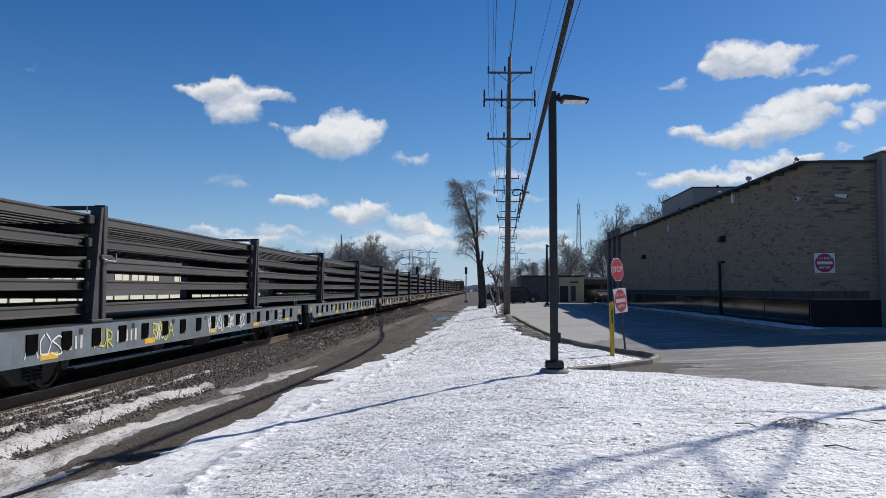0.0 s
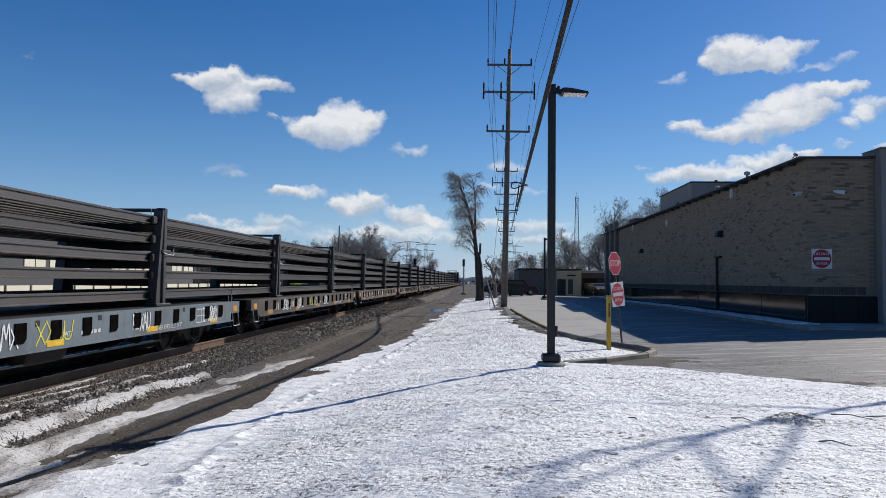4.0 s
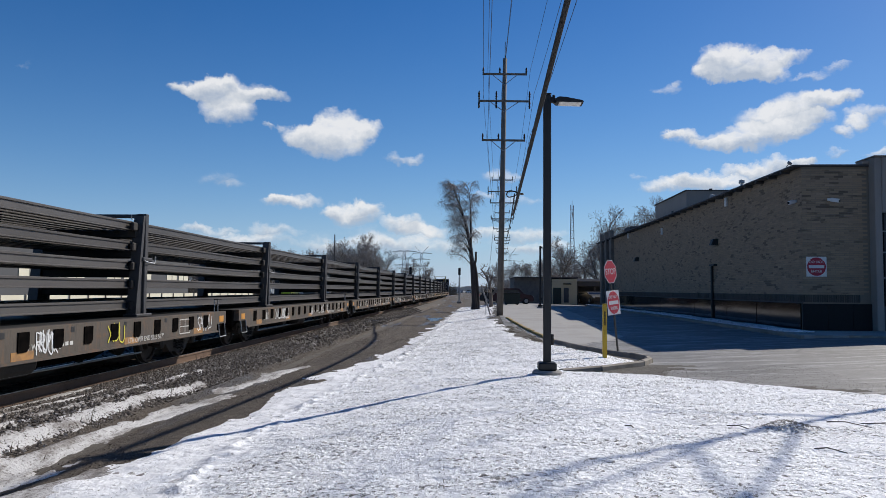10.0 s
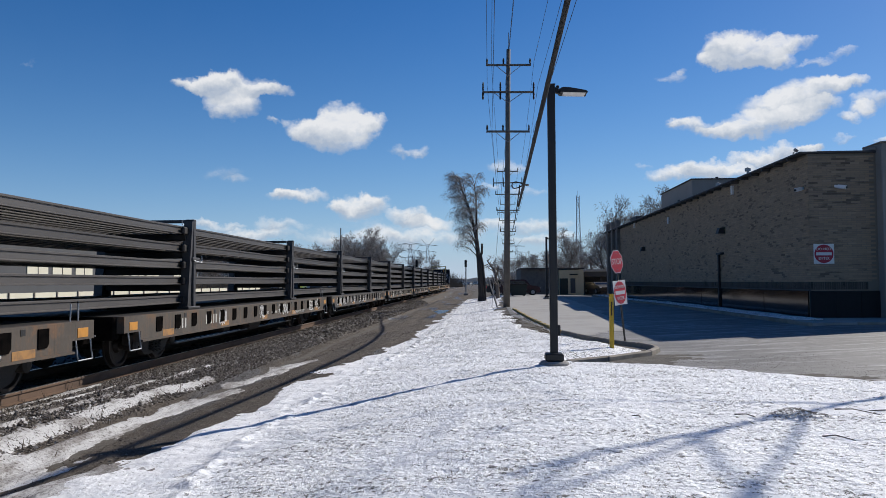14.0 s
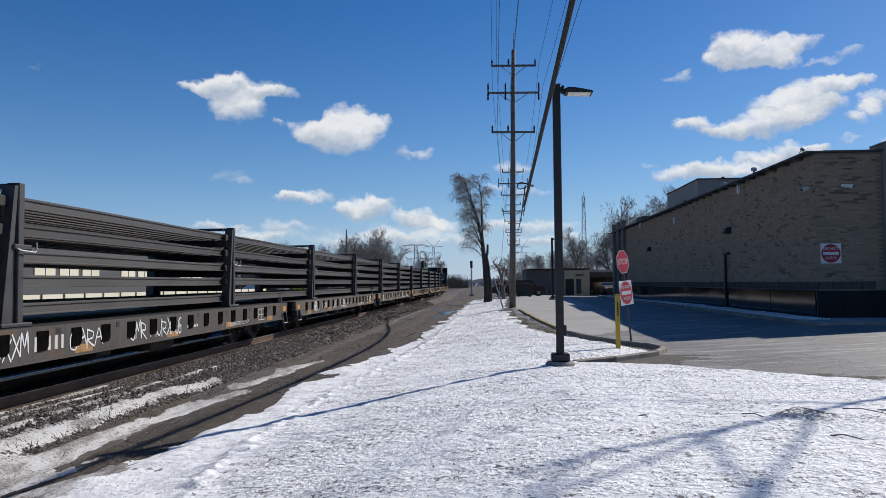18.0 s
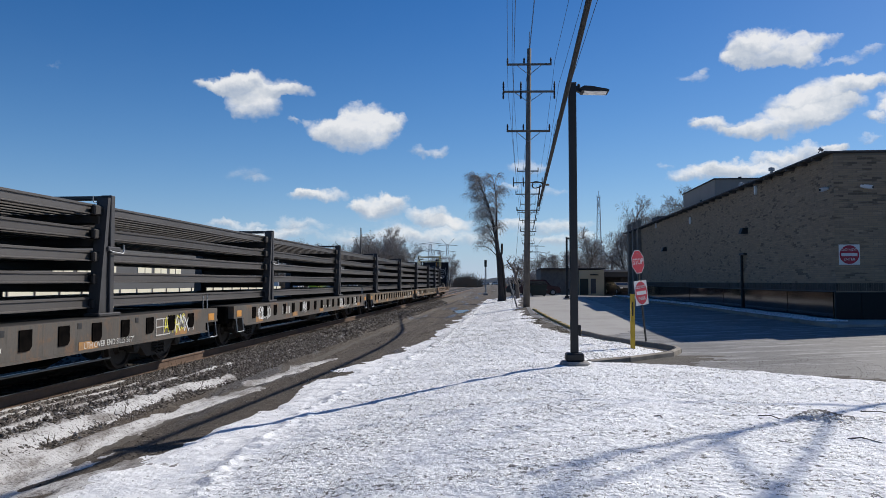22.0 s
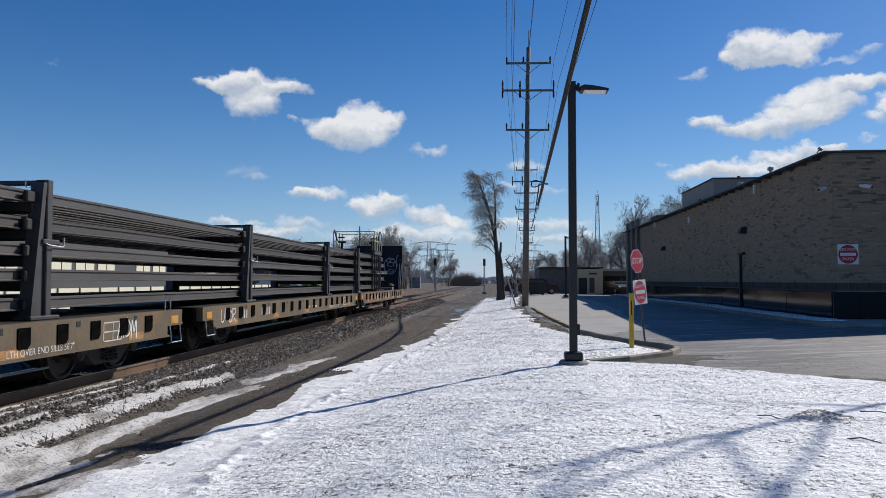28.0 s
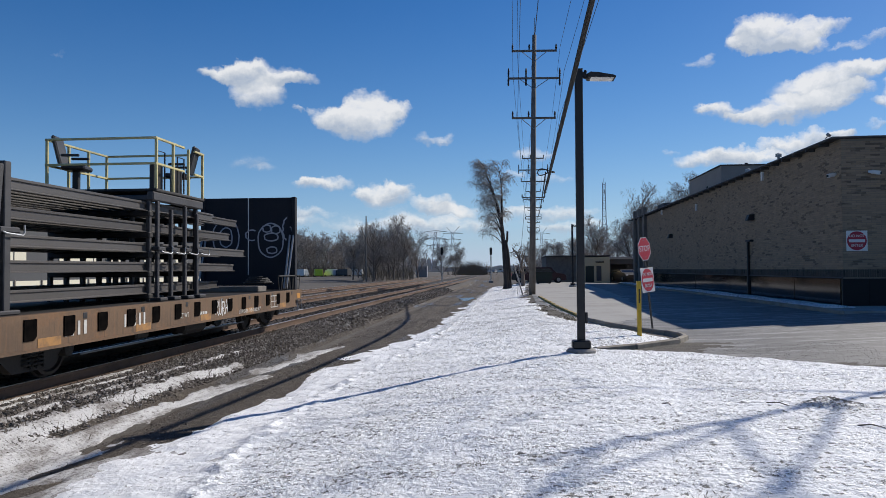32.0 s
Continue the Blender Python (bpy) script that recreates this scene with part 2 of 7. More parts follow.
def old_snow_mat():
    """Grainy, soiled snow mixed with grit."""
    def build(g, b):
        pos = g.n("ShaderNodeNewGeometry").outputs["Position"]
        lanes = g.n("ShaderNodeMapping", {"Vector": pos, "Scale": (1.0, 0.35, 1.0)}).outputs[0]
        dirt = g.step(g.noise(lanes, 2.6, 7.0, 0.72), 0.42, 0.62)
        grit = g.step(g.noise(pos, 24.0, 5.0, 0.75), g.m("SUBTRACT", 0.55, g.m("MULTIPLY", dirt, 0.11)), 0.62)
        col = g.mix(g.m("ADD", 0.20, g.m("MULTIPLY", dirt, 0.64)), (0.64, 0.63, 0.615, 1), (0.20, 0.18, 0.16, 1))
        col = g.mix(g.m("MULTIPLY", grit, 0.85), col, (0.12, 0.10, 0.088, 1))
        put(g, b, color=col, rough=0.8, spec=0.3, normal=bump(g, g.noise(pos, 16.0, 4.0, 0.7), 0.8, 0.03))
    return material("old_snow", build)


def soil_mat():
    def build(g, b):
        pos = g.n("ShaderNodeNewGeometry").outputs["Position"]
        big = g.noise(pos, 0.12, 6.0, 0.6)
        mid = g.noise(pos, 1.6, 6.0, 0.7)
        fine = g.noise(pos, 26.0, 5.0, 0.75)
        col = g.ramp(mid, [(0.3, (0.045, 0.038, 0.032)), (0.55, (0.085, 0.072, 0.061)), (0.75, (0.13, 0.112, 0.096))])
        col = g.mix(g.m("MULTIPLY", fine, 0.6), col, (0.045, 0.04, 0.036, 1))
        col = g.mix(g.m("MULTIPLY", big, 0.3), col, (0.19, 0.165, 0.12, 1))
        put(g, b, color=col, rough=g.m("SUBTRACT", 0.95, g.m("MULTIPLY", g.step(mid, 0.62, 0.72), 0.1)), normal=bump(g, fine, 0.6, 0.03))
    return material("soil", build)


def road_mat():
    def build(g, b):
        pos = g.n("ShaderNodeNewGeometry").outputs["Position"]
        lanes = g.n("ShaderNodeMapping", {"Vector": pos, "Scale": (1.0, 0.12, 1.0)}).outputs[0]
        mid = g.noise(lanes, 1.5, 6.0, 0.65)
        fine = g.noise(pos, 30.0, 5.0, 0.75)
        wet = g.step(g.noise(lanes, 0.9, 3.0, 0.5), 0.56, 0.66)
        col = g.ramp(mid, [(0.3, (0.055, 0.042, 0.031)), (0.55, (0.105, 0.083, 0.062)), (0.8, (0.165, 0.132, 0.10))])
        clod = g.noise(pos, 5.5, 6.0, 0.75)
        col = g.mix(g.m("MULTIPLY", g.step(clod, 0.5, 0.66), 0.6), col, (0.21, 0.175, 0.14, 1))
        col = g.mix(g.m("MULTIPLY", fine, 0.5), col, (0.04, 0.034, 0.028, 1))
        col = g.mix(g.m("MULTIPLY", wet, 0.6), col, (0.035, 0.029, 0.024, 1))
        put(g, b, color=col, rough=g.m("SUBTRACT", 0.95, g.m("MULTIPLY", wet, 0.55)), normal=bump(g, g.m("ADD", g.m("MULTIPLY", fine, 0.5), clod), 1.0, 0.07))
    return material("muddy_road", build)


def asphalt_mat():
    def build(g, b):
        pos = g.n("ShaderNodeNewGeometry").outputs["Position"]
        big = g.noise(pos, 0.25, 5.0, 0.6)
        streak = g.noise(g.n("ShaderNodeMapping", {"Vector": pos, "Scale": (0.22, 2.2, 1.0)}).outputs[0], 1.6, 6.0, 0.7)
        fine = g.noise(pos, 60.0, 4.0, 0.7)
        crack = g.n("ShaderNodeTexVoronoi", {"Vector": pos, "Scale": 0.35}, feature="DISTANCE_TO_EDGE").outputs[0]
        line = g.m("SUBTRACT", 1.0, g.step(crack, 0.0, 0.012))
        col = g.ramp(big, [(0.3, (0.125, 0.118, 0.11)), (0.7, (0.215, 0.205, 0.193))])
        col = g.mix(g.m("MULTIPLY", g.step(streak, 0.48, 0.66), 0.8), col, (0.46, 0.455, 0.44, 1))
        rough_ = g.step(g.noise(pos, 3.2, 6.0, 0.75), 0.45, 0.62)
        col = g.mix(g.m("MULTIPLY", rough_, 0.4), col, (0.085, 0.078, 0.07, 1))
        col = g.mix(g.m("MULTIPLY", fine, 0.45), col, (0.07, 0.066, 0.062, 1))
        col = g.mix(g.m("MULTIPLY", line, 0.5), col, (0.05, 0.05, 0.05, 1))
        put(g, b, color=col, rough=0.68, normal=bump(g, fine, 0.35, 0.01))
    return material("salt_stained_asphalt", build)


def brick_mat(name, base):
    """Colour of single bricks: each one has a tone of its own, with clusters of burnt ones."""
    def build(g, b):
        geo = g.n("ShaderNodeNewGeometry")
        pos = geo.outputs["Position"]
        pick = g.m("FRACT", g.m("ADD", geo.outputs["Random Per Island"], g.n("ShaderNodeObjectInfo").outputs["Random"]))
        grain = g.noise(pos, 16.0, 5.0, 0.7)
        cluster = g.step(g.noise(g.n("ShaderNodeMapping", {"Vector": pos, "Scale": (1.0, 1.0, 4.0)}).outputs[0], 0.7, 5.0, 0.65), 0.46, 0.62)
        col = g.ramp(pick, [(0.0, [c * 0.80 for c in base]), (0.5, base), (0.85, [base[0] * 1.08, base[1] * 1.04, base[2] * 0.97]), (1.0, [c * 1.18 for c in base])])
        burnt = g.m("MULTIPLY", g.step(g.m("FRACT", g.m("MULTIPLY", pick, 7.31)), 0.62, 0.68), g.m("ADD", g.m("MULTIPLY", cluster, 0.78), 0.05))
        col = g.mix(burnt, col, (base[0] * 0.16, base[1] * 0.15, base[2] * 0.16, 1))
        col = g.mix(g.m("MULTIPLY", g.noise(pos, 0.35, 5.0, 0.6), 0.4), col, (*[c * 0.55 for c in base], 1))
        col = g.mix(g.m("MULTIPLY", grain, 0.4), col, (*[c * 0.5 for c in base], 1))
        put(g, b, color=col, rough=0.92, normal=bump(g, grain, 0.5, 0.012))
    return material(name, build)


M = dict(
    snow=snow_mat(), old_snow=old_snow_mat(), soil=soil_mat(), road=road_mat(), asphalt=asphalt_mat(),
    brick=brick_mat("buff_brick", (0.40, 0.295, 0.20)),
    brick_dark=brick_mat("dark_brick", (0.10, 0.085, 0.068)),
    mortar=worn("mortar", (0.25, 0.205, 0.155), (0.16, 0.13, 0.10), 0.95, 0, 0.6, 25),
    concrete=worn("concrete", (0.36, 0.34, 0.31), (0.19, 0.175, 0.155), 0.9, 0, 0.9, 22, 0.7),
    # paler than the asphalt, to paint in the sun on the open lot
    drive=worn("drive_sunlit", (0.38, 0.365, 0.34), (0.25, 0.235, 0.215), 0.9, 0, 0.5, 20, 0.7, 0.0, 0.1, (0.32, 0.30, 0.27)),
    kerbstone=worn("kerbstone", (0.33, 0.29, 0.235), (0.15, 0.125, 0.09), 0.9, 0, 1.2, 22, 0.8),
    yellow_kerb=worn("yellow_kerb", (0.52, 0.36, 0.09), (0.3, 0.26, 0.2), 0.85, 0, 2.0, 22, 0.8),
    black=worn("black_paint", (0.010, 0.010, 0.011), (0.02, 0.019, 0.018), 0.55, 0.0, 1.2, 30, 0.5),
    dark=worn("dark_steel", (0.022, 0.021, 0.02), (0.045, 0.034, 0.026), 0.7, 0.2, 1.0, 20, 0.7),
    rack=worn("rack_steel", (0.060, 0.058, 0.060), (0.030, 0.027, 0.025), 0.55, 0.3, 1.2, 22, 0.8),
    rail=worn("mill_scale_rail", (0.110, 0.101, 0.094), (0.060, 0.053, 0.048), 0.45, 0.3, 0.5, 30, 0.7, 0.7),
    track=worn("running_rail", (0.17, 0.105, 0.068), (0.055, 0.038, 0.028), 0.7, 0.3, 0.6, 20, 0.8),
    shine=plain("polished_railhead", (0.55, 0.54, 0.53), 0.3, 0.9),
    tie=worn("creosoted_tie", (0.075, 0.058, 0.045), (0.035, 0.03, 0.026), 0.9, 0, 3.0, 25, 0.7, 0.5),
    rusty=worn("rusty_ballast", (0.150, 0.098, 0.064), (0.07, 0.05, 0.037), 0.95, 0, 2.5, 30, 0.7, 0.0, 0.7),
    # near-black ballast: the shade under the train put into the colour
    shaded_bed=worn("shaded_ballast", (0.030, 0.026, 0.022), (0.016, 0.014, 0.012), 0.95, 0, 1.2, 22, 0.8, 0.0, 0.6),
    wood=worn("weathered_wood", (0.20, 0.178, 0.155), (0.10, 0.088, 0.076), 0.9, 0, 2.0, 26, 0.7),
    bark=worn("bark", (0.20, 0.17, 0.148), (0.10, 0.084, 0.072), 0.95, 0, 3.0, 26, 0.7),
    twig_pale=worn("pale_twig", (0.46, 0.41, 0.36), (0.32, 0.28, 0.24), 0.95, 0, 3.0, 20, 0.6),
    twig=worn("twig", (0.36, 0.32, 0.285), (0.24, 0.21, 0.185), 0.95, 0, 3.0, 20, 0.6),
    bark_dark=worn("dark_bark", (0.07, 0.058, 0.05), (0.035, 0.03, 0.027), 0.95, 0, 2.0, 22, 0.7),
    litter=worn("dead_leaves", (0.30, 0.27, 0.235), (0.12, 0.105, 0.09), 0.95, 0, 8.0, 40, 0.8),
    blade=worn("dead_blade", (0.12, 0.10, 0.06), (0.06, 0.05, 0.035), 0.95, 0, 3.0, 20, 0.6),
    brush=worn("dry_brush", (0.20, 0.16, 0.115), (0.10, 0.08, 0.06), 0.95, 0, 2.0, 20, 0.6),
    galv=plain("galvanised", (0.36, 0.37, 0.38), 0.5, 0.6),
    tower=plain("tower_steel", (0.42, 0.45, 0.49), 0.7, 0.1),
    yellow=worn("yellow_paint", (0.66, 0.42, 0.03), (0.42, 0.26, 0.05), 0.5, 0, 2.0, 20, 0.5),
    railing=worn("yellow_railing", (0.60, 0.52, 0.25), (0.33, 0.27, 0.13), 0.5, 0.1, 2.0, 20, 0.5),
    orange=worn("orange_plate", (0.55, 0.24, 0.03), (0.25, 0.12, 0.04), 0.6, 0, 2.0, 20, 0.7),
    orange_old=worn("faded_orange_patch", (0.38, 0.19, 0.055), (0.15, 0.09, 0.05), 0.7, 0, 4.0, 24, 0.9),
    reflector=worn("yellow_reflector", (0.72, 0.43, 0.02), (0.4, 0.24, 0.06), 0.4, 0, 5.0, 30, 0.4),
    red=worn("sign_red", (0.70, 0.05, 0.07), (0.52, 0.05, 0.065), 0.4, 0, 2.0, 20, 0.3),
    # deeper red than the stop sign's, for the plate on the wall
    red_deep=worn("sign_red_dark", (0.44, 0.025, 0.045), (0.34, 0.025, 0.04), 0.5, 0, 2.0, 20, 0.4),
    white=worn("sign_white", (0.80, 0.79, 0.77), (0.6, 0.58, 0.55), 0.5, 0, 2.0, 20, 0.3),
    stencil=worn("stencil_white", (0.60, 0.585, 0.54), (0.35, 0.33, 0.31), 0.7, 0, 3.0, 30, 0.8),
    paint=worn("spray_paint", (0.74, 0.74, 0.73), (0.6, 0.6, 0.6), 0.5, 0, 3.0, 30, 0.4),
    paint_yellow=worn("spray_yellow", (0.68, 0.62, 0.05), (0.5, 0.45, 0.05), 0.5, 0, 3.0, 30, 0.4),
    paint_grey=worn("spray_grey", (0.34, 0.36, 0.40), (0.25, 0.26, 0.3), 0.6, 0, 3.0, 30, 0.4),
    navy=worn("navy_bulkhead", (0.006, 0.008, 0.014), (0.012, 0.012, 0.016), 0.85, 0.0, 0.8, 20, 0.6),
    grey_panel=worn("grey_cladding", (0.25, 0.25, 0.255), (0.18, 0.18, 0.185), 0.7, 0, 0.5, 20, 0.5),
    taupe=worn("taupe_cladding", (0.34, 0.30, 0.262), (0.24, 0.21, 0.185), 0.75, 0, 0.5, 20, 0.5),
    cap=worn("roof_edge", (0.085, 0.08, 0.078), (0.05, 0.046, 0.044), 0.7, 0.2, 1.5, 20, 0.6),
    glass=plain("dark_glass", (0.012, 0.014, 0.017), 0.08, 0.0),
    cream=worn("cream_wall", (0.78, 0.74, 0.58), (0.62, 0.57, 0.44), 0.85, 0, 0.3, 12, 0.5),
    slate=worn("slate_wall", (0.085, 0.087, 0.092), (0.055, 0.057, 0.061), 0.8, 0, 0.3, 12, 0.5),
    maroon=worn("maroon_car_paint", (0.045, 0.008, 0.010), (0.03, 0.006, 0.008), 0.45, 0.0, 1.0, 20, 0.3),
    carblack=worn("black_car_paint", (0.015, 0.015, 0.017), (0.01, 0.01, 0.01), 0.45, 0.0, 1.0, 20, 0.3),
    green=worn("green_dumpster", (0.022, 0.035, 0.028), (0.04, 0.03, 0.02), 0.6, 0.1, 1.5, 20, 0.5),
    hivis=plain("lime_paint", (0.55, 0.75, 0.05), 0.4),
    rubber=plain("rubber", (0.02, 0.02, 0.02), 0.85),
    tan=worn("tan_plaster", (0.62, 0.52, 0.34), (0.5, 0.42, 0.28), 0.9, 0, 0.6, 20, 0.5),
    seat=plain("seat_vinyl", (0.02, 0.02, 0.022), 0.5),
    lens=plain("lamp_lens", (0.85, 0.85, 0.83), 0.3),
)


def car_paint(name, base, grime, rust, amount):
    """Weathered sill paint: grime, rust blooms and thin runs down the side."""
    def build(g, b):
        obj = g.n("ShaderNodeTexCoord").outputs["Object"]
        st = g.step(g.noise(obj, 0.9, 6.0, 0.65), 0.42, 0.72)
        runs = g.noise(g.n("ShaderNodeMapping", {"Vector": obj, "Scale": (1.0, 9.0, 0.8)}).outputs[0], 1.3, 6.0, 0.7)
        bloom = g.noise(obj, 1.7, 7.0, 0.72)
        gr = g.noise(obj, 18.0, 5.0, 0.7)
        col = g.mix(g.m("MULTIPLY", st, 0.75), (*base, 1), (*grime, 1))
        col = g.mix(g.m("MULTIPLY", g.step(runs, 0.50, 0.68), 0.55 * amount), col, (*rust, 1))
        col = g.mix(g.m("MULTIPLY", g.step(bloom, 0.50, 0.66), amount), col, (*rust, 1))
        col = g.mix(g.m("MULTIPLY", g.step(runs, 0.46, 0.34), 0.5), col, (*[c * 0.45 for c in grime], 1))
        col = g.mix(g.m("MULTIPLY", gr, 0.5), col, (*[c * 0.6 for c in base], 1))
        put(g, b, color=col, metal=0.05, rough=g.m("ADD", 0.6, g.m("MULTIPLY", gr, 0.25)), normal=bump(g, gr, 0.2, 0.01))
    return material(name, build)


CAR_PAINT = [
    car_paint("steel_blue_car", (0.13, 0.165, 0.19), (0.06, 0.065, 0.07), (0.10, 0.06, 0.04), 0.5),
    car_paint("sooty_car", (0.058, 0.053, 0.048), (0.03, 0.027, 0.024), (0.14, 0.07, 0.03), 0.8),
    car_paint("grey_brown_car", (0.082, 0.072, 0.060), (0.04, 0.034, 0.028), (0.16, 0.082, 0.036), 0.9),
    car_paint("ochre_rust_car", (0.125, 0.094, 0.054), (0.055, 0.042, 0.028), (0.20, 0.095, 0.033), 0.8),
    car_paint("brown_car", (0.082, 0.066, 0.050), (0.04, 0.032, 0.026), (0.18, 0.085, 0.033), 0.75),
    car_paint("orange_rust_car", (0.145, 0.085, 0.044), (0.06, 0.038, 0.024), (0.21, 0.10, 0.04), 0.75),
]


# ---- mesh helpers ----
class MB:
    """Collects vertices and faces of one mesh."""

    def __init__(self):
        self.v, self.f = [], []

    def add(self, verts, faces):
        o = len(self.v)
        self.v += [tuple(p) for p in verts]
        self.f += [tuple(i + o for i in f) for f in faces]
        return self

    def box(self, x0, x1, y0, y1, z0, z1, m=None):
        p = [(x, y, z) for z in (z0, z1) for y in (y0, y1) for x in (x0, x1)]
        if m is not None:
            p = [m @ Vector(q) for q in p]
        return self.add(p, [(0, 2, 3, 1), (4, 5, 7, 6), (0, 1, 5, 4), (2, 6, 7, 3), (0, 4, 6, 2), (1, 3, 7, 5)])

    def cbox(self, x0, x1, y0, y1, z0, z1, c=0.01, m=None):
        """A box with chamfered edges."""
        c = min(c, (x1 - x0) / 3, (y1 - y0) / 3, (z1 - z0) / 3)
        p, idx = [], {}
        for ix, x in enumerate((x0, x1)):
            for iy, y in enumerate((y0, y1)):
                for iz, z in enumerate((z0, z1)):
                    sx, sy, sz = (c, -c)[ix], (c, -c)[iy], (c, -c)[iz]
                    for a, q in enumerate(((x, y + sy, z + sz), (x + sx, y, z + sz), (x + sx, y + sy, z))):
                        idx[ix, iy, iz, a] = len(p)
                        p.append(q)
        f = []
        for a in range(3):
            for s in (0, 1):
                loop = []
                for b, d in ((0, 0), (1, 0), (1, 1), (0, 1)):
                    k = [0, 0, 0]
                    k[a], k[(a + 1) % 3], k[(a + 2) % 3] = s, b, d
                    loop.append(idx[(*k, a)])
                f.append(tuple(loop if s else loop[::-1]))
        for a in range(3):
            b, d = (a + 1) % 3, (a + 2) % 3
            for s in (0, 1):
                for t in (0, 1):
                    k0, k1 = [0, 0, 0], [0, 0, 0]
                    k0[b], k0[d], k1[b], k1[d], k1[a] = s, t, s, t, 1
                    q = (idx[(*k0, b)], idx[(*k1, b)], idx[(*k1, d)], idx[(*k0, d)])
                    f.append(q if s != t else q[::-1])
        for ix in (0, 1):
            for iy in (0, 1):
                for iz in (0, 1):
                    q = tuple(idx[ix, iy, iz, a] for a in range(3))
                    f.append(q if (ix + iy + iz) % 2 else q[::-1])
        if m is not None:
            p = [m @ Vector(q) for q in p]
        return self.add(p, f)

    def tube(self, pts, r, n=8, r1=None, cap=True):
        pts = [Vector(p) for p in pts]
        rings, verts, faces = [], [], []
        for i, p in enumerate(pts):
            d = (pts[min(i + 1, len(pts) - 1)] - pts[max(i - 1, 0)])
            d = d.normalized() if d.length > 1e-9 else Vector((0, 0, 1))
            a = d.cross(Vector((0, 0, 1)) if abs(d.z) < 0.9 else Vector((1, 0, 0))).normalized()
            b = d.cross(a)
            rr = r if r1 is None else r + (r1 - r) * i / max(1, len(pts) - 1)
            rings.append(len(verts))
            verts += [p + rr * (math.cos(2 * math.pi * k / n) * a + math.sin(2 * math.pi * k / n) * b) for k in range(n)]
        for i in range(len(pts) - 1):
            for k in range(n):
                a, b = rings[i] + k, rings[i] + (k + 1) % n
                faces.append((a, a + n, b + n, b))
        if cap:
            faces += [tuple(range(n)), tuple(range(rings[-1] + n - 1, rings[-1] - 1, -1))]
        return self.add(verts, faces)

    def prism(self, profile, axis, a, b, m=None):
        """Extrudes a closed profile of 2D points along an axis ('x', 'y', 'z') from a to b."""
        n = len(profile)
        at = {"x": lambda u, v, w: (w, u, v), "y": lambda u, v, w: (u, w, v), "z": lambda u, v, w: (u, v, w)}[axis]
        p = [at(u, v, a) for u, v in profile] + [at(u, v, b) for u, v in profile]
        if m is not None:
            p = [m @ Vector(q) for q in p]
        f = [tuple(range(n - 1, -1, -1)), tuple(range(n, 2 * n))]
        f += [(i, (i + 1) % n, (i + 1) % n + n, i + n) for i in range(n)]
        return self.add(p, f)

    def lathe(self, profile, axis="z", n=16, m=None):
        """Turns (radius, height) pairs round an axis."""
        p, f = [], []
        for r, h in profile:
            for k in range(n):
                c, s = r * math.cos(2 * math.pi * k / n), r * math.sin(2 * math.pi * k / n)
                p.append({"z": (c, s, h), "x": (h, c, s), "y": (c, h, s)}[axis])
        for i in range(len(profile) - 1):
            for k in range(n):
                a, b = i * n + k, i * n + (k + 1) % n
                f.append((a, b, b + n, a + n))
        f += [tuple(range(n - 1, -1, -1)), tuple(range((len(profile) - 1) * n, len(profile) * n))]
        if m is not None:
            p = [m @ Vector(q) for q in p]
        return self.add(p, f)

    def mesh(self, name, mat, smooth=False, fix=True):
        me = bpy.data.meshes.new(name)
        me.from_pydata(self.v, [], self.f)
        if fix and len(self.f) < 30000:
            bm = bmesh.new()
            bm.from_mesh(me)
            bmesh.ops.recalc_face_normals(bm, faces=bm.faces)
            bm.to_mesh(me)
            bm.free()
        me.materials.append(mat)
        if smooth:
            me.polygons.foreach_set("use_smooth", [True] * len(me.polygons))
        me.update()
        return me


def thing(name, label, category, group="", kind="", at=None, data=None):
    ob = tagged(new(name, data), label, category, group, kind)
    if at is not None:
        ob.matrix_basis = at if isinstance(at, Matrix) else Matrix.Translation(at)
    return ob


def part(name, mb, mat, parent, label="", smooth=False, at=None, kind="", fix=True):
    me = mb if isinstance(mb, bpy.types.Mesh) else mb.mesh(name, mat, smooth, fix)
    ob = new(name, me)
    ob.parent = parent
    if at is not None:
        ob.matrix_basis = at if isinstance(at, Matrix) else Matrix.Translation(at)
    if label:
        ob["label"] = label
    if kind:
        ob["kind"] = kind
    return ob


def text_mesh(body, size, mat, depth=0.002):
    cu = bpy.data.curves.new("lettering", "FONT")
    cu.body, cu.size, cu.extrude, cu.align_x, cu.align_y = body, size, depth, "CENTER", "CENTER"
    tmp = new("lettering", cu)
    bpy.context.view_layer.update()
    me = bpy.data.meshes.new_from_object(tmp.evaluated_get(bpy.context.evaluated_depsgraph_get()))
    bpy.data.objects.remove(tmp)
    bpy.data.curves.remove(cu)
    me.materials.clear()
    me.materials.append(mat)
    return me


def lerp(v, pairs):
    """Straight-line interpolation in a short table of (key, value)."""
    if v <= pairs[0][0]:
        return pairs[0][1]
    for (a, p), (b, q) in zip(pairs, pairs[1:]):
        if v <= b:
            return p + (q - p) * (v - a) / (b - a)
    return pairs[-1][1]


def smooth(a, b, v):
    t = min(1.0, max(0.0, (v - a) / (b - a)))
    return t * t * (3 - 2 * t)


# ---- plan: heights and edges of the ground ----
RAIL_TOP, TRACK_X = -0.06, -8.0
TRACKS = [-8.0, -12.3, -16.6]


def snow_edge(y):
    return lerp(y, [(-10, -5.2), (5, -4.75), (9.2, -4.72), (10.8, -4.45), (12.4, -4.35), (16, -4.38), (18.8, -4.1), (24.4, -3.42), (31.4, -3.0), (82, -2.4), (200, -2.0)])


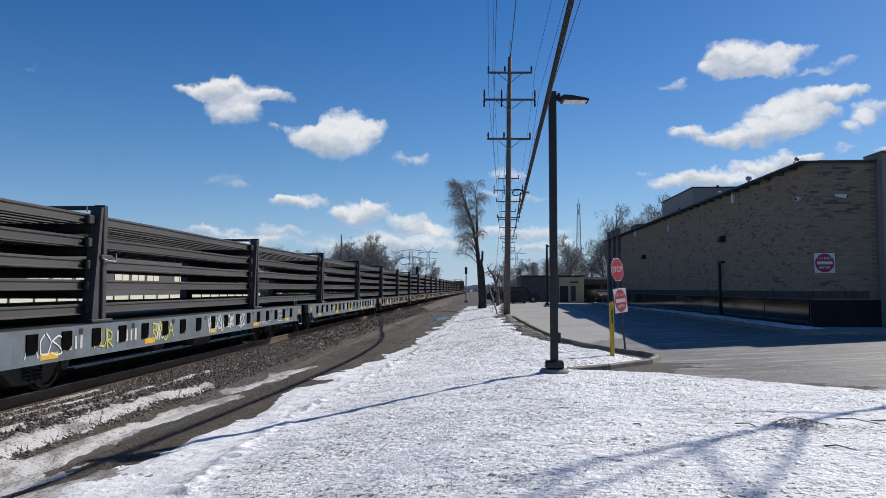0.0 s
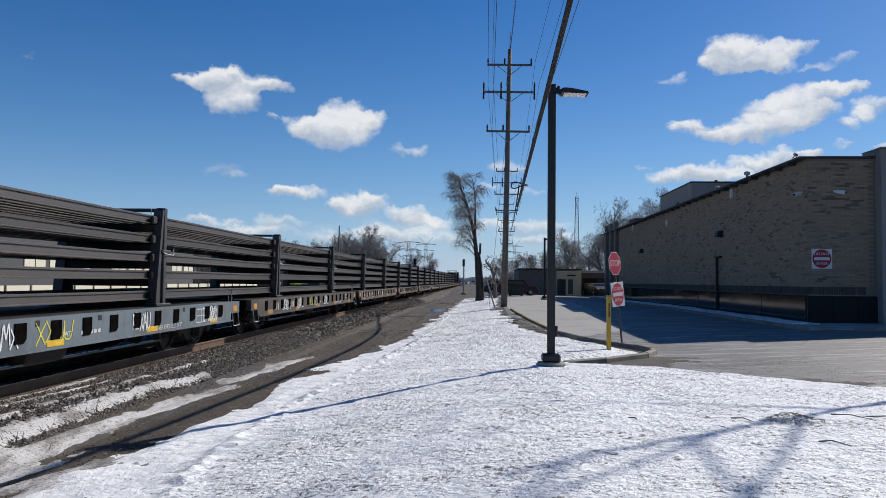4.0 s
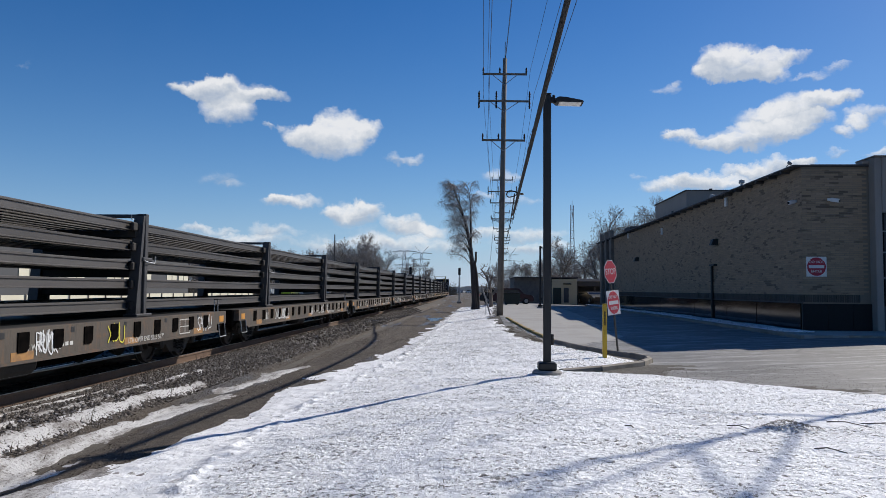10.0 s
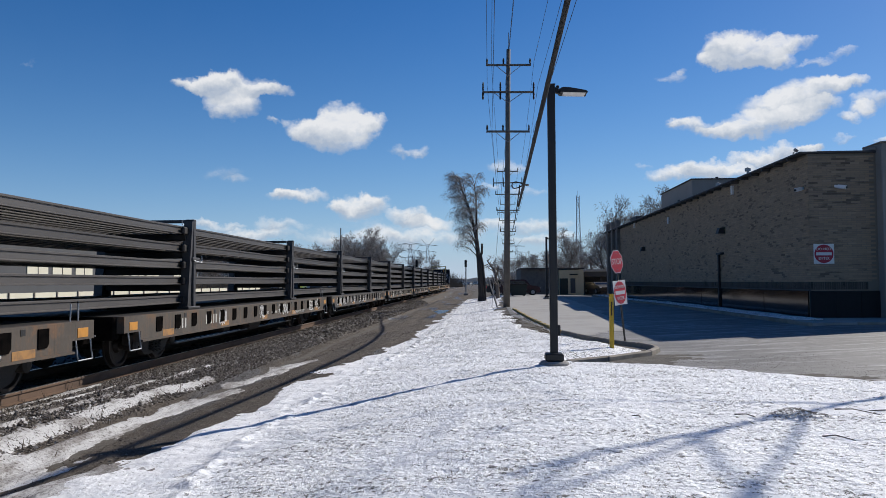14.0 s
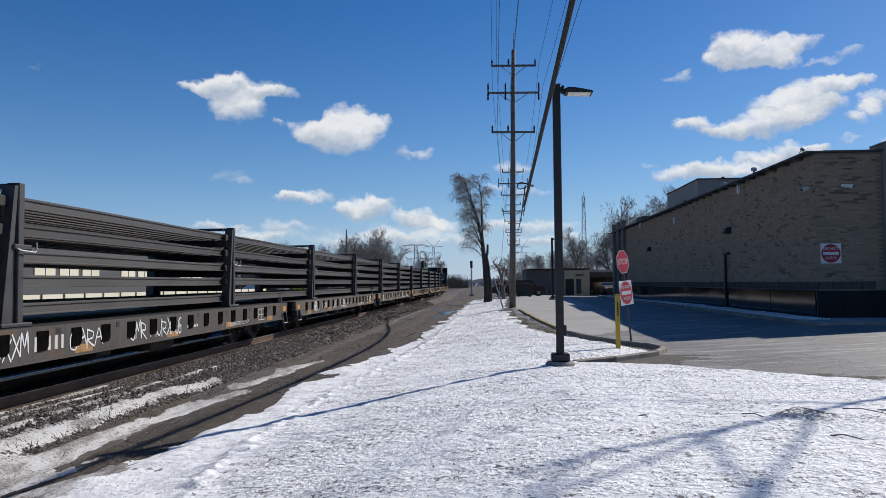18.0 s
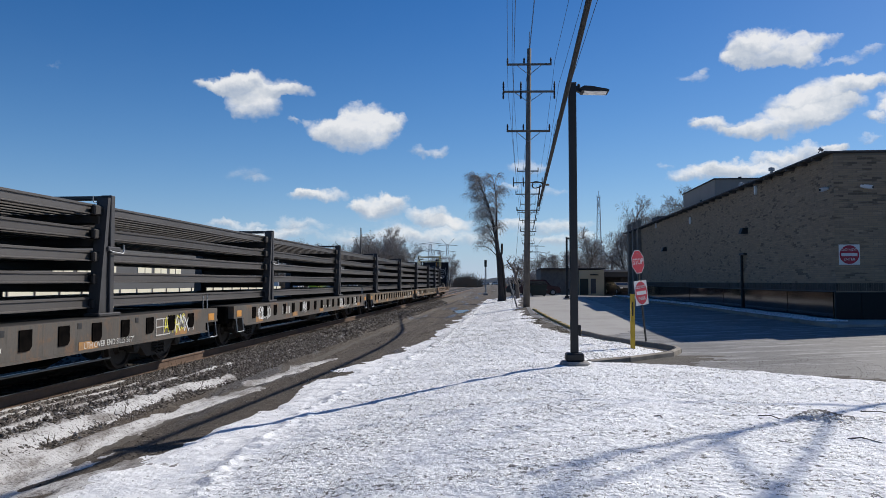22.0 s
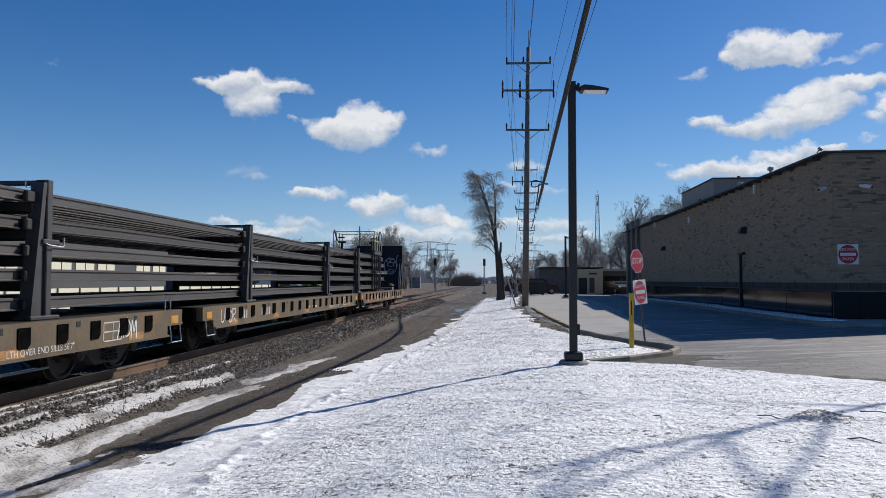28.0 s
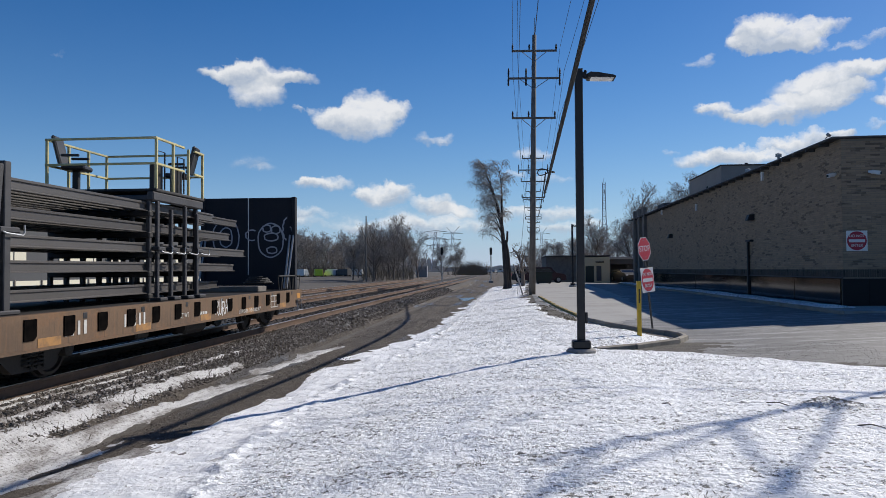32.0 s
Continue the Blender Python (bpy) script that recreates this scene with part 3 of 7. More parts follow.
def lot_edge(y):
    return lerp(y, [(-10, 34), (5, 16), (11, 10.0), (13.5, 7.2), (15.6, 5.2), (18.4, 2.1), (19.6, 3.1), (21.3, 4.6), (22.5, 5.05), (23.8, 4.8),
                    (25, 4.2), (27.5, 3.4), (29.7, 2.95), (38, 2.3), (48, 1.75), (60, 1.9), (90, 3.0)])


def lot_z(x, y):
    return lerp(y, [(10, -0.5), (30, -0.47), (52, -0.15), (80, 0.0)]) + lerp(y, [(30, 0.05), (48, 0.01), (70, -0.03)]) * max(0.0, min(x, 13) - 6)


def mound_z(y):
    return lerp(y, [(-10, 0.05), (4, 0.0), (10, -0.06), (15.9, -0.17), (18.4, -0.32), (25, -0.36), (35, -0.28), (52, -0.12), (75, 0.0)])


def ground_z(x, y):
    e, l = snow_edge(y), lot_edge(y)
    z = lerp(x, [(-60, -0.5), (-20, -0.5), (-18.8, -0.262), (-6.42, -0.262), (-6.1, -0.38), (-5.5, -0.66)])
    z += (mound_z(y) - 0.02 - z) * smooth(e - 0.5, e + 6.0, x)
    if x > l - 1.5:
        z += (lot_z(x, y) - z) * smooth(l - 1.5, l - 0.05, x)
    return z * (1 - smooth(95, 150, abs(y))) + (-0.1) * smooth(95, 150, abs(y)) if abs(x) < 60 else -0.5


def grid(name, xs, ys, zf, mat, label, cat, kind="structure", keep=None, sm=True):
    v = [(x, y, zf(x, y)) for y in ys for x in xs]
    n = len(xs)
    f = []
    for j in range(len(ys) - 1):
        for i in range(n - 1):
            q = (j * n + i, j * n + i + 1, (j + 1) * n + i + 1, (j + 1) * n + i)
            if keep is None or any(keep[k] for k in q):
                f.append(q)
    used = sorted({k for q in f for k in q})
    m = {k: i for i, k in enumerate(used)}
    mb = MB().add([v[k] for k in used], [tuple(m[k] for k in q) for q in f])
    return thing(name, label, cat, "", kind, data=mb.mesh(name, mat, sm, False))


def spread(a, b, n, p=1.0):
    return [a + (b - a) * (i / n) ** p for i in range(n + 1)]


# one sheet from under the camera to the horizon
gx = [-3000, -900, -300, -120, -70, -45, -30, -22] + spread(-20, 24, 110) + [30, 45, 70, 120, 300, 900, 3000]
gy = [-3000, -800, -250, -120, -60, -30, -14] + spread(-8, 40, 110) + spread(42, 110, 40) + [125, 150, 200, 300, 600, 1200, 3000]
grid("ground", gx, gy, lambda x, y: ground_z(x, y) - 0.006, M["soil"], "dark bare winter soil and gravel", "ground")

# dark bed between and beside the rails; the train's shade is painted in
grid("track_bed", spread(-11.9, -7.26, 22), spread(-10, 60, 90) + spread(62, 240, 50), lambda x, y: ground_z(x, y) + 0.006 + 0.012 * noise.noise((x * 3, y * 3, 1)), M["shaded_bed"],
     "ballast bed under the rails, darkened with painted-in train shade", "ballast")

# rust-stained ballast along the outer foot of the near rail
grid("ballast_shoulder", spread(-7.26, -6.72, 8), spread(-10, 60, 300) + spread(62, 240, 50), lambda x, y: ground_z(x, y) + 0.008 + 0.02 * noise.noise((x * 7, y * 7, 4)), M["rusty"],
     "rust-stained fine ballast beside the rail", "ballast")

# service road between the ballast and the snow bank
grid("dirt_road", spread(-5.9, -2.0, 40), spread(-10, 40, 200) + spread(40.5, 60, 20) + spread(62, 260, 40),
     lambda x, y: ground_z(x, y) + 0.012 + 0.03 * noise.noise((x * 2.2, y * 0.2, 3)) + 0.012 * noise.noise((x * 5, y * 2, 8)) - 0.06 * smooth(snow_edge(y) + 0.3, snow_edge(y) + 1.5, x),
     M["road"], "muddy dark service road beside the tracks with puddles", "road")

# asphalt car park
def lot_sheet():
    xs, ys = spread(-0.5, 16, 44) + [18, 22, 30, 45], spread(-6, 40, 80) + spread(42, 110, 40)
    keep = [x > lot_edge(y) - 0.35 for y in ys for x in xs]
    grid("parking_lot", xs, ys, lambda x, y: lot_z(x, y) + 0.004, M["asphalt"], "grey salt-stained asphalt parking lot", "parking lot", keep=keep)


lot_sheet()


def drive_sheet():
    """The drive along the kerb to the far shop; its paleness paints in sunlight."""
    xs, ys = spread(1.4, 8.4, 30), spread(29, 92, 90)
    keep = [lot_edge(y) - 0.1 < x < lerp(y, [(29, 3.6), (33, 6.0), (45, 6.6), (92, 8.2)]) + 0.25 * noise.noise((x, y * 0.6, 3)) for y in ys for x in xs]
    grid("concrete_drive", xs, ys, lambda x, y: lot_z(x, y) + 0.010, M["drive"], "worn drive along the kerb, sunlight painted in as a pale tone", "drive", keep=keep)


drive_sheet()


def dirt_strip():
    """Loose brown dirt and grit left by the plough along the edge of the lot."""
    xs, ys = spread(1.8, 12, 120), spread(9, 21.4, 140)

    def loose(x, y):
        return 1.85 - abs((lot_edge(y) + 0.7 - x) * (0.75 if y < 18.6 else 1.3)) + 0.9 * noise.fractal((x * 1.1, y * 1.6, 2.0), 1.0, 2.0, 4) + 0.4 * noise.noise((x * 6, y * 8, 1)) - 0.8 * smooth(19.5, 21.5, y)

    grid("dirt_strip", xs, ys, lambda x, y: lot_z(x, y) + 0.004 + 0.014 * smooth(0.35, 0.8, loose(x, y)), M["soil"], "loose brown dirt along the edge of the lot", "dirt", keep=[loose(x, y) > 0.45 for y in ys for x in xs])


dirt_strip()


def snow_sheets():
    xs, ys = spread(-6.4, 11, 330), spread(-8, 3.9, 40) + spread(4, 14, 210) + spread(14.06, 30, 230) + spread(30.2, 92, 150)

    def cover(x, y):
        e, l = snow_edge(y), lot_edge(y)
        n1 = noise.fractal((x * 0.9, y * 0.45, 1.0), 1.0, 2.0, 4)
        n2 = noise.noise((x * 3.1, y * 2.2, 5.0))
        s = min(x - e, (l - x) * (1.0 if y < 18.4 else 0.9) - (0.05 if y < 18.4 else 0.45 + 0.4 * smooth(27, 33, y)))
        return s + 0.55 * n1 + 0.10 * n2

    def zf(x, y):
        c = cover(x, y)
        t = 0.055 * smooth(-0.1, 0.6, c) - 0.07 * smooth(0.05, -0.35, c)
        lump = 0.024 * noise.noise((x * 1.6, y * 1.9, 9.0)) + 0.016 * noise.noise((x * 4.1, y * 5.3, 2.0)) + 0.011 * noise.noise((x * 10.5, y * 10.5, 6.0))
        trail = lerp(y, [(0, -2.4), (6, -2.81), (9, -3.19), (13, -3.18), (20, -2.7), (30, -2.2)])
        ridge = 0.07 * math.exp(-((x - trail - 0.06 * math.sin(y * 2.9)) / 0.15) ** 2) * (0.35 + 1.1 * noise.noise((x * 6, y * 5, 1)))
        return ground_z(x, y) + t + (lump + ridge) * smooth(0.0, 0.4, c)

    keep = [cover(x, y) > -0.3 for y in ys for x in xs]
    grid("snow_bank", xs, ys, zf, M["snow"], "thin bright snow cover on a grassy bank", "snow", keep=keep)

    xs, ys = spread(-7.1, -3.2, 110), spread(-6, 24, 420) + spread(24.3, 60, 100)

    # long streaks of snow that the thaw has left: from x, y to x, y, half width, depth
    streaks = ((-6.0, 7.6, -6.02, 12.9, 0.15, 0.8), (-6.03, 12.9, -5.9, 15.8, 0.10, 0.9), (-5.62, 9.0, -5.62, 11.2, 0.19, 0.9),
               (-5.62, 11.2, -5.5, 12.5, 0.08, 0.85), (-5.48, 13.0, -5.24, 15.2, 0.17, 0.9), (-5.5, 16.1, -5.22, 19.0, 0.14, 0.85),
               (-5.4, 19.5, -4.9, 21.4, 0.15, 0.9), (-6.38, 8.0, -6.32, 17.0, 0.05, 0.52), (-6.88, 8.5, -6.62, 13.2, 0.07, 0.50),
               (-7.12, 9.5, -7.0, 13.2, 0.08, 0.55), (-5.75, 6.0, -5.62, 9.3, 0.24, 0.8))
    mud = ((-5.16, 8.0, -4.86, 8.8, 0.14), (-5.05, 7.1, -4.8, 7.5, 0.12), (-5.80, 9.2, -5.74, 11.6, 0.07))

    def away(x, y, x0, y0, x1, y1):
        t = max(0.0, min(1.0, ((x - x0) * (x1 - x0) * 9 + (y - y0) * (y1 - y0)) / ((x1 - x0) ** 2 * 9 + (y1 - y0) ** 2)))
        return math.hypot(x - x0 - t * (x1 - x0), (y - y0 - t * (y1 - y0)) * 0.35)

    def patch(x, y):
        n1 = noise.fractal((x * 1.4, y * 0.5, 11.0), 1.0, 2.0, 4)
        n2 = noise.noise((x * 5.0, y * 1.9, 2.0))
        n3 = noise.noise((x * 13.0, y * 6.5, 6.0))
        wob = 0.05 * noise.noise((y * 0.7, 4.0, 1.0))
        v = 0.85 * smooth(9.6, 8.3, y + 0.8 * n1) * smooth(-6.4, -5.9, x)
        for x0, y0, x1, y1, w, a in streaks:
            d = away(x - wob, y, x0, y0, x1, y1) / w
            v = max(v, a * (1.25 - 0.75 * d))
        for x0, y0, x1, y1, w in mud:
            v -= max(0.0, 1.1 - 1.0 * away(x, y, x0, y0, x1, y1) / w)
        return max(-0.5, v) * 0.5 + 0.16 * n1 + 0.14 * n2 + (0.20 if x < -6.1 else 0.12) * n3 - 0.22 - 0.5 * smooth(20, 26, y)

    def pz(x, y):
        return ground_z(x, y) + 0.03 + 0.006 * smooth(-6.1, -6.4, x) + 0.014 * smooth(-0.05, 0.3, patch(x, y)) - 0.06 * smooth(0.03, -0.2, patch(x, y))

    keep = [patch(x, y) > -0.1 for y in ys for x in xs]
    grid("snow_patches", xs, ys, pz, M["old_snow"], "patches of old snow on the road edge", "snow", "stuff", keep)


snow_sheets()


def puddles():
    for x, y, a, b in ((-3.3, 56, 0.5, 3.0),):
        ring = []
        for k in range(40):
            t = 2 * math.pi * k / 40
            r = 1 + 0.22 * math.sin(3 * t + y) + 0.12 * math.sin(7 * t)
            ring.append((x + a * r * math.cos(t), y + b * r * math.sin(t)))
        z = ground_z(x, y) + 0.036
        thing("puddle", "shallow still puddle on the muddy road", "puddle", "puddles", data=MB().prism(ring, "z", z - 0.05, z).mesh("puddle", M["water"]))


def water_mat():
    def build(g, b):
        pos = g.n("ShaderNodeNewGeometry").outputs["Position"]
        put(g, b, color=(0.035, 0.032, 0.03), rough=0.22, normal=bump(g, g.noise(pos, 5.0, 3.0), 0.03, 0.01))
    return material("puddle_water", build)


M["water"] = water_mat()
puddles()


# ---- tracks ----
def rail_profile(s=1.0):
    h = [(-0.07, 0), (-0.07, 0.012), (-0.012, 0.03), (-0.009, 0.135), (-0.034, 0.145), (-0.034, 0.176), (-0.028, 0.182)]
    return [(x * s, z * s) for x, z in h] + [(-x * s, z * s) for x, z in h[::-1]]


def tracks():
    tie_mb = MB().cbox(-1.3, 1.3, -0.11, 0.11, -0.18, 0.0, 0.012)
    tie = tie_mb.mesh("tie", M["tie"])
    for k, x in enumerate(TRACKS):
        tr = thing("railway_track", "rusty railway track on timber ties in ballast", "railway track", "railway tracks", "structure", (x, 0, 0))
        for s in (-0.7525, 0.7525):
            r = part("running_rail", MB().prism([(a + s, b + RAIL_TOP - 0.182) for a, b in rail_profile()], "y", -120, 420), M["track"], tr)
            part("rail_head", MB().box(s - 0.026, s + 0.026, -120, 420, RAIL_TOP + 0.0005, RAIL_TOP + 0.003), M["shine"], r, "polished running surface")
        if k == 0:
            for i in range(150):
                part("tie", tie, M["tie"], tr, at=pose(random.uniform(-0.05, 0.05), -6 + i * 0.53, RAIL_TOP - 0.186, 0, 0, random.uniform(-1.5, 1.5)))
        rest = MB()
        for i in range(0, 420):
            y = -100 + i * 0.53
            if k or not -6.3 < y < 73.2:
                rest.cbox(-1.3, 1.3, y - 0.11, y + 0.11, RAIL_TOP - 0.36, RAIL_TOP - 0.186, 0.01)
        part("ties", rest, M["tie"], tr, kind="stuff")


tracks()


def ballast():
    rng = np.random.default_rng(4)
    base = np.array([(1, 0, 0), (-1, 0, 0), (0, 1, 0), (0, -1, 0), (0, 0, 1), (0, 0, -1)], float)
    faces = np.array([(0, 2, 4), (2, 1, 4), (1, 3, 4), (3, 0, 4), (2, 0, 5), (1, 2, 5), (3, 1, 5), (0, 3, 5)])
    spots = []
    for n, x0, x1, y0, y1, r0, r1 in ((26000, -7.15, -5.75, 4, 26, 0.013, 0.036), (6000, -7.15, -5.7, 26, 75, 0.03, 0.06),
                                      (3500, -9.3, -7.2, 8, 60, 0.02, 0.05), (6000, -5.75, -3.4, 4, 34, 0.006, 0.02),
                                      (2600, -11.4, -9.3, 15, 90, 0.03, 0.06), (4000, 2.4, 8.6, 15.6, 20.8, 0.003, 0.009)):
        xs, ys = rng.uniform(x0, x1, n), rng.uniform(y0, y1, n)
        spots += [(x, y, ground_z(x, y) + (0.02 if x < -5.7 else 0.012), rng.uniform(r0, r1)) for x, y in zip(xs, ys)]
    # stones under the train take the colour with shade painted in
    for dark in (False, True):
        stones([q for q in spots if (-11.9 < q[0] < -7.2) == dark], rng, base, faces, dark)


def stones(spots, rng, base, faces, dark):
    n = len(spots)
    sp = np.array(spots)
    jit = base[None] * rng.uniform(0.6, 1.25, (n, 6, 1)) + rng.normal(0, 0.22, (n, 6, 3))
    jit[:, :, 2] *= 0.75
    v = sp[:, None, :3] + jit * sp[:, None, 3:]
    f = faces[None] + (np.arange(n) * 6)[:, None, None]
    me = bpy.data.meshes.new("ballast")
    me.from_pydata(v.reshape(-1, 3).tolist(), [], f.reshape(-1, 3).tolist())
    me.materials.append(M["shaded_bed" if dark else "stones"])
    thing("ballast_stones", "crushed stone between the rails, blackened with painted-in shade" if dark else "grey crushed-stone ballast scattered beside the rails", "gravel", "", "stuff", data=me)


def stones_mat():
    def build(g, b):
        geo = g.n("ShaderNodeNewGeometry")
        col = g.ramp(geo.outputs["Random Per Island"], [(0, (0.05, 0.04, 0.032)), (0.45, (0.125, 0.103, 0.082)), (0.85, (0.23, 0.20, 0.172)), (1, (0.45, 0.42, 0.39))])
        col = g.mix(g.m("MULTIPLY", g.noise(geo.outputs["Position"], 40.0, 3.0), 0.4), col, (0.06, 0.05, 0.045, 1))
        put(g, b, color=col, rough=0.9)
    return material("crushed_stone", build)


M["stones"] = stones_mat()
ballast()


def tufts():
    """Dead grass blades that stand out of the thin snow."""
    rng = np.random.default_rng(9)
    v, f = [], []
    while len(f) < 60000:
        y = 4 + 40 * rng.random() ** 1.8
        x = rng.uniform(snow_edge(y) + 0.5, min(lot_edge(y) - 0.2, 0.75 * y + 2))
        if x < -2.6 and rng.random() < 0.8:
            continue
        if noise.noise((x * 0.7, y * 0.5, 4.0)) + 0.5 * noise.noise((x * 2.5, y * 2.5, 8.0)) < 0.08:
            continue
        z = ground_z(x, y) + 0.03
        for _ in range(rng.integers(2, 6)):
            a, ln, w = rng.uniform(0, 6.28), rng.uniform(0.025, 0.085), rng.uniform(0.003, 0.008)
            px, py = x + rng.normal(0, 0.03), y + rng.normal(0, 0.03)
            dx, dy = math.cos(a), math.sin(a)
            o = len(v)
            v += [(px - dy * w, py + dx * w, z - 0.01), (px + dy * w, py - dx * w, z - 0.01), (px + dx * ln, py + dy * ln, z + ln * rng.uniform(0.15, 0.6))]
            f.append((o, o + 1, o + 2))
    mb = MB()
    mb.v, mb.f = v, f
    thing("dead_grass", "dry brown grass blades poking through snow", "grass", "", "stuff", data=mb.mesh("dead_grass", M["blade"], False, False))


tufts()


# ---- kerbs and lamp island ----
def kerb_run(pts, label, mat, name="kerb", h=0.15, w=0.16, top=None):
    k = thing(name, label, "kerb", "kerbs", "structure")
    for (x0, y0), (x1, y1) in zip(pts, pts[1:]):
        n = max(1, round(math.hypot(x1 - x0, y1 - y0) / 1.5))
        for i in range(n):
            a, b = i / n, (i + 1) / n
            p, q = Vector((x0 + (x1 - x0) * a, y0 + (y1 - y0) * a)), Vector((x0 + (x1 - x0) * b, y0 + (y1 - y0) * b))
            d = (q - p).normalized()
            z = lot_z(p.x, p.y)
            ang = math.degrees(math.atan2(d.y, d.x))
            ln = (q - p).length
            mb = MB().cbox(-0.012, ln + 0.0, -w / 2, w / 2, -0.25, h, 0.03)
            part("kerb_stone", mb, mat, k, at=pose(p.x, p.y, z + random.uniform(-0.008, 0.008), 0, 0, ang + random.uniform(-1.2, 1.2)))
    return k


kerb_run([(2.0, 18.7), (3.1, 19.6), (4.5, 21.2), (4.95, 22.2), (5.0, 22.9), (4.75, 23.9), (4.15, 25.1), (3.4, 27.5), (2.98, 29.7)],
         "worn concrete kerb round the snowy island", M["kerbstone"])
kerb_run([(2.98, 29.9), (2.62, 34), (2.3, 38), (1.98, 43), (1.78, 48)], "faded yellow-painted kerb along the drive", M["yellow_kerb"], h=0.12)


# ---- lamps and signs ----
def street_lamp(x, y, z, h, head=True, label="black square steel parking lot lamp on a concrete base"):
    s = thing("street_lamp", label, "street lamp", "parking lot lamps", at=(x, y, z))
    w = 0.085
    part("pole", MB().cbox(-w, w, -w, w, 0.12, h, 0.012), M["black"], s)
    part("footing", MB().lathe([(0.33, -0.25), (0.33, 0.08), (0.29, 0.12)], "z", 20), M["concrete"], s, "round concrete footing")
    part("base_cover", MB().cbox(-0.2, 0.2, -0.2, 0.2, 0.12, 0.30, 0.03), M["black"], s)
    part("pole_cap", MB().cbox(-w - 0.008, w + 0.008, -w - 0.008, w + 0.008, h, h + 0.03, 0.01), M["black"], s)
    part("access_cover", MB().cbox(w, w + 0.06, -0.05, 0.05, 0.68, 0.92, 0.01), M["black"], s)
    hd = part("lamp_head", MB().prism([(0.16, 0.01), (0.25, 0.06), (0.40, 0.055), (0.76, -0.005), (0.81, -0.03), (0.80, -0.055), (0.20, -0.055)], "y", -0.20, 0.20),
              M["black"], s, "flat black luminaire with a pale lens", at=pose(0, 0, h - 0.13, 0, 2, 0))
    part("lens", MB().cbox(0.26, 0.76, -0.175, 0.175, -0.066, -0.053, 0.004), M["lens"], hd)
    part("arm", MB().prism([(w, -0.04), (0.20, -0.10), (0.30, -0.10), (0.30, -0.19), (0.18, -0.20), (w, -0.16)], "y", -0.05, 0.05, Matrix.Translation((0, 0, h))), M["black"], s)
    part("photocell", MB().lathe([(0.035, 0.0), (0.035, 0.05), (0.02, 0.065)], "z", 10), M["black"], s, at=(0.15, 0, h - 0.06))
    for k in range(5):
        part("cooling_fin", MB().box(0.30 + 0.05 * k, 0.31 + 0.05 * k, -0.15, 0.15, 0.03, 0.068 - 0.005 * k), M["black"], hd)
    return s


near_lamp = street_lamp(1.41, 15.81, -0.17, 6.33)
near_lamp.scale = (0.93, 0.93, 0.93)
far_lamp = street_lamp(5.55, 69, -0.02, 5.6, label="distant black parking lot lamp beside the drive")


def disc(r, n=28, z0=0.0, z1=0.003):
    return [(r * math.cos(2 * math.pi * k / n), r * math.sin(2 * math.pi * k / n)) for k in range(n)]


def do_not_enter(parent, size, at, red="red"):
    """A square white plate with a red disc, a white bar and two words; it faces -y."""
    h = size / 2
    plate = part("sign_plate", MB().cbox(-h, h, 0, 0.006, -h, h, 0.002), M["white"], parent, "white square plate with a red disc", at=at)
    part("red_disc", MB().prism(disc(h * 0.93), "y", -0.003, 0.0), M[red], plate)
    part("white_bar", MB().box(-h * 0.76, h * 0.76, -0.006, -0.003, -h * 0.15, h * 0.15), M["white"], plate)
    for word, z in (("DO NOT", 0.47), ("ENTER", -0.47)):
        part("lettering", text_mesh(word, h * 0.37, M["white"]), M["white"], plate, "white letters", at=pose(0, -0.006, h * z, 90, 0, 0), kind="stuff")
    return plate


def stop_sign():
    s = thing("stop_sign", "red stop sign and do-not-enter plate on a leaning black post", "road sign",
              at=Matrix.Translation((4.49, 24.6, -0.42)) @ Matrix.Rotation(radians(-5.5), 4, "Y") @ Matrix.Rotation(radians(50), 4, "Z"))
    part("post", MB().prism([(-0.035, 0.008), (-0.035, 0.03), (-0.015, 0.05), (0.015, 0.05), (0.035, 0.03), (0.035, 0.008)], "z", -0.3, 3.02), M["black"], s)
    top = part("octagon", MB().prism([(0.40 * math.cos(math.radians(22.5 + 45 * k)), 0.40 * math.sin(math.radians(22.5 + 45 * k))) for k in range(8)], "y", 0, 0.006),
               M["white"], s, "red octagon with white rim", at=(0, 0, 2.64))
    part("red_face", MB().prism([(0.375 * math.cos(math.radians(22.5 + 45 * k)), 0.375 * math.sin(math.radians(22.5 + 45 * k))) for k in range(8)], "y", -0.003, 0.0), M["red"], top)
    part("lettering", text_mesh("STOP", 0.27, M["white"]), M["white"], top, "white letters", at=pose(0, -0.004, 0, 90, 0, 0))
    do_not_enter(s, 0.78, pose(0, 0, 1.64))
    for z in (2.9, 2.38, 1.95, 1.33):
        part("bolt", MB().lathe([(0.014, -0.012), (0.014, 0.0)], "y", 8), M["galv"], s, at=(0, -0.004, z))


stop_sign()


def bollard():
    b = thing("yellow_bollard", "square yellow steel gate post beside the stop sign", "bollard", at=(3.60, 21.9, -0.42))
    part("post", MB().cbox(-0.06, 0.06, -0.06, 0.06, -0.2, 1.62, 0.01), M["yellow"], b)
    part("slot", MB().cbox(-0.018, 0.018, -0.064, -0.05, 1.02, 1.42, 0.004), M["black"], b, "dark latch slot")
    part("cap", MB().cbox(-0.066, 0.066, -0.066, 0.066, 1.62, 1.64, 0.008), M["yellow"], b)


bollard()


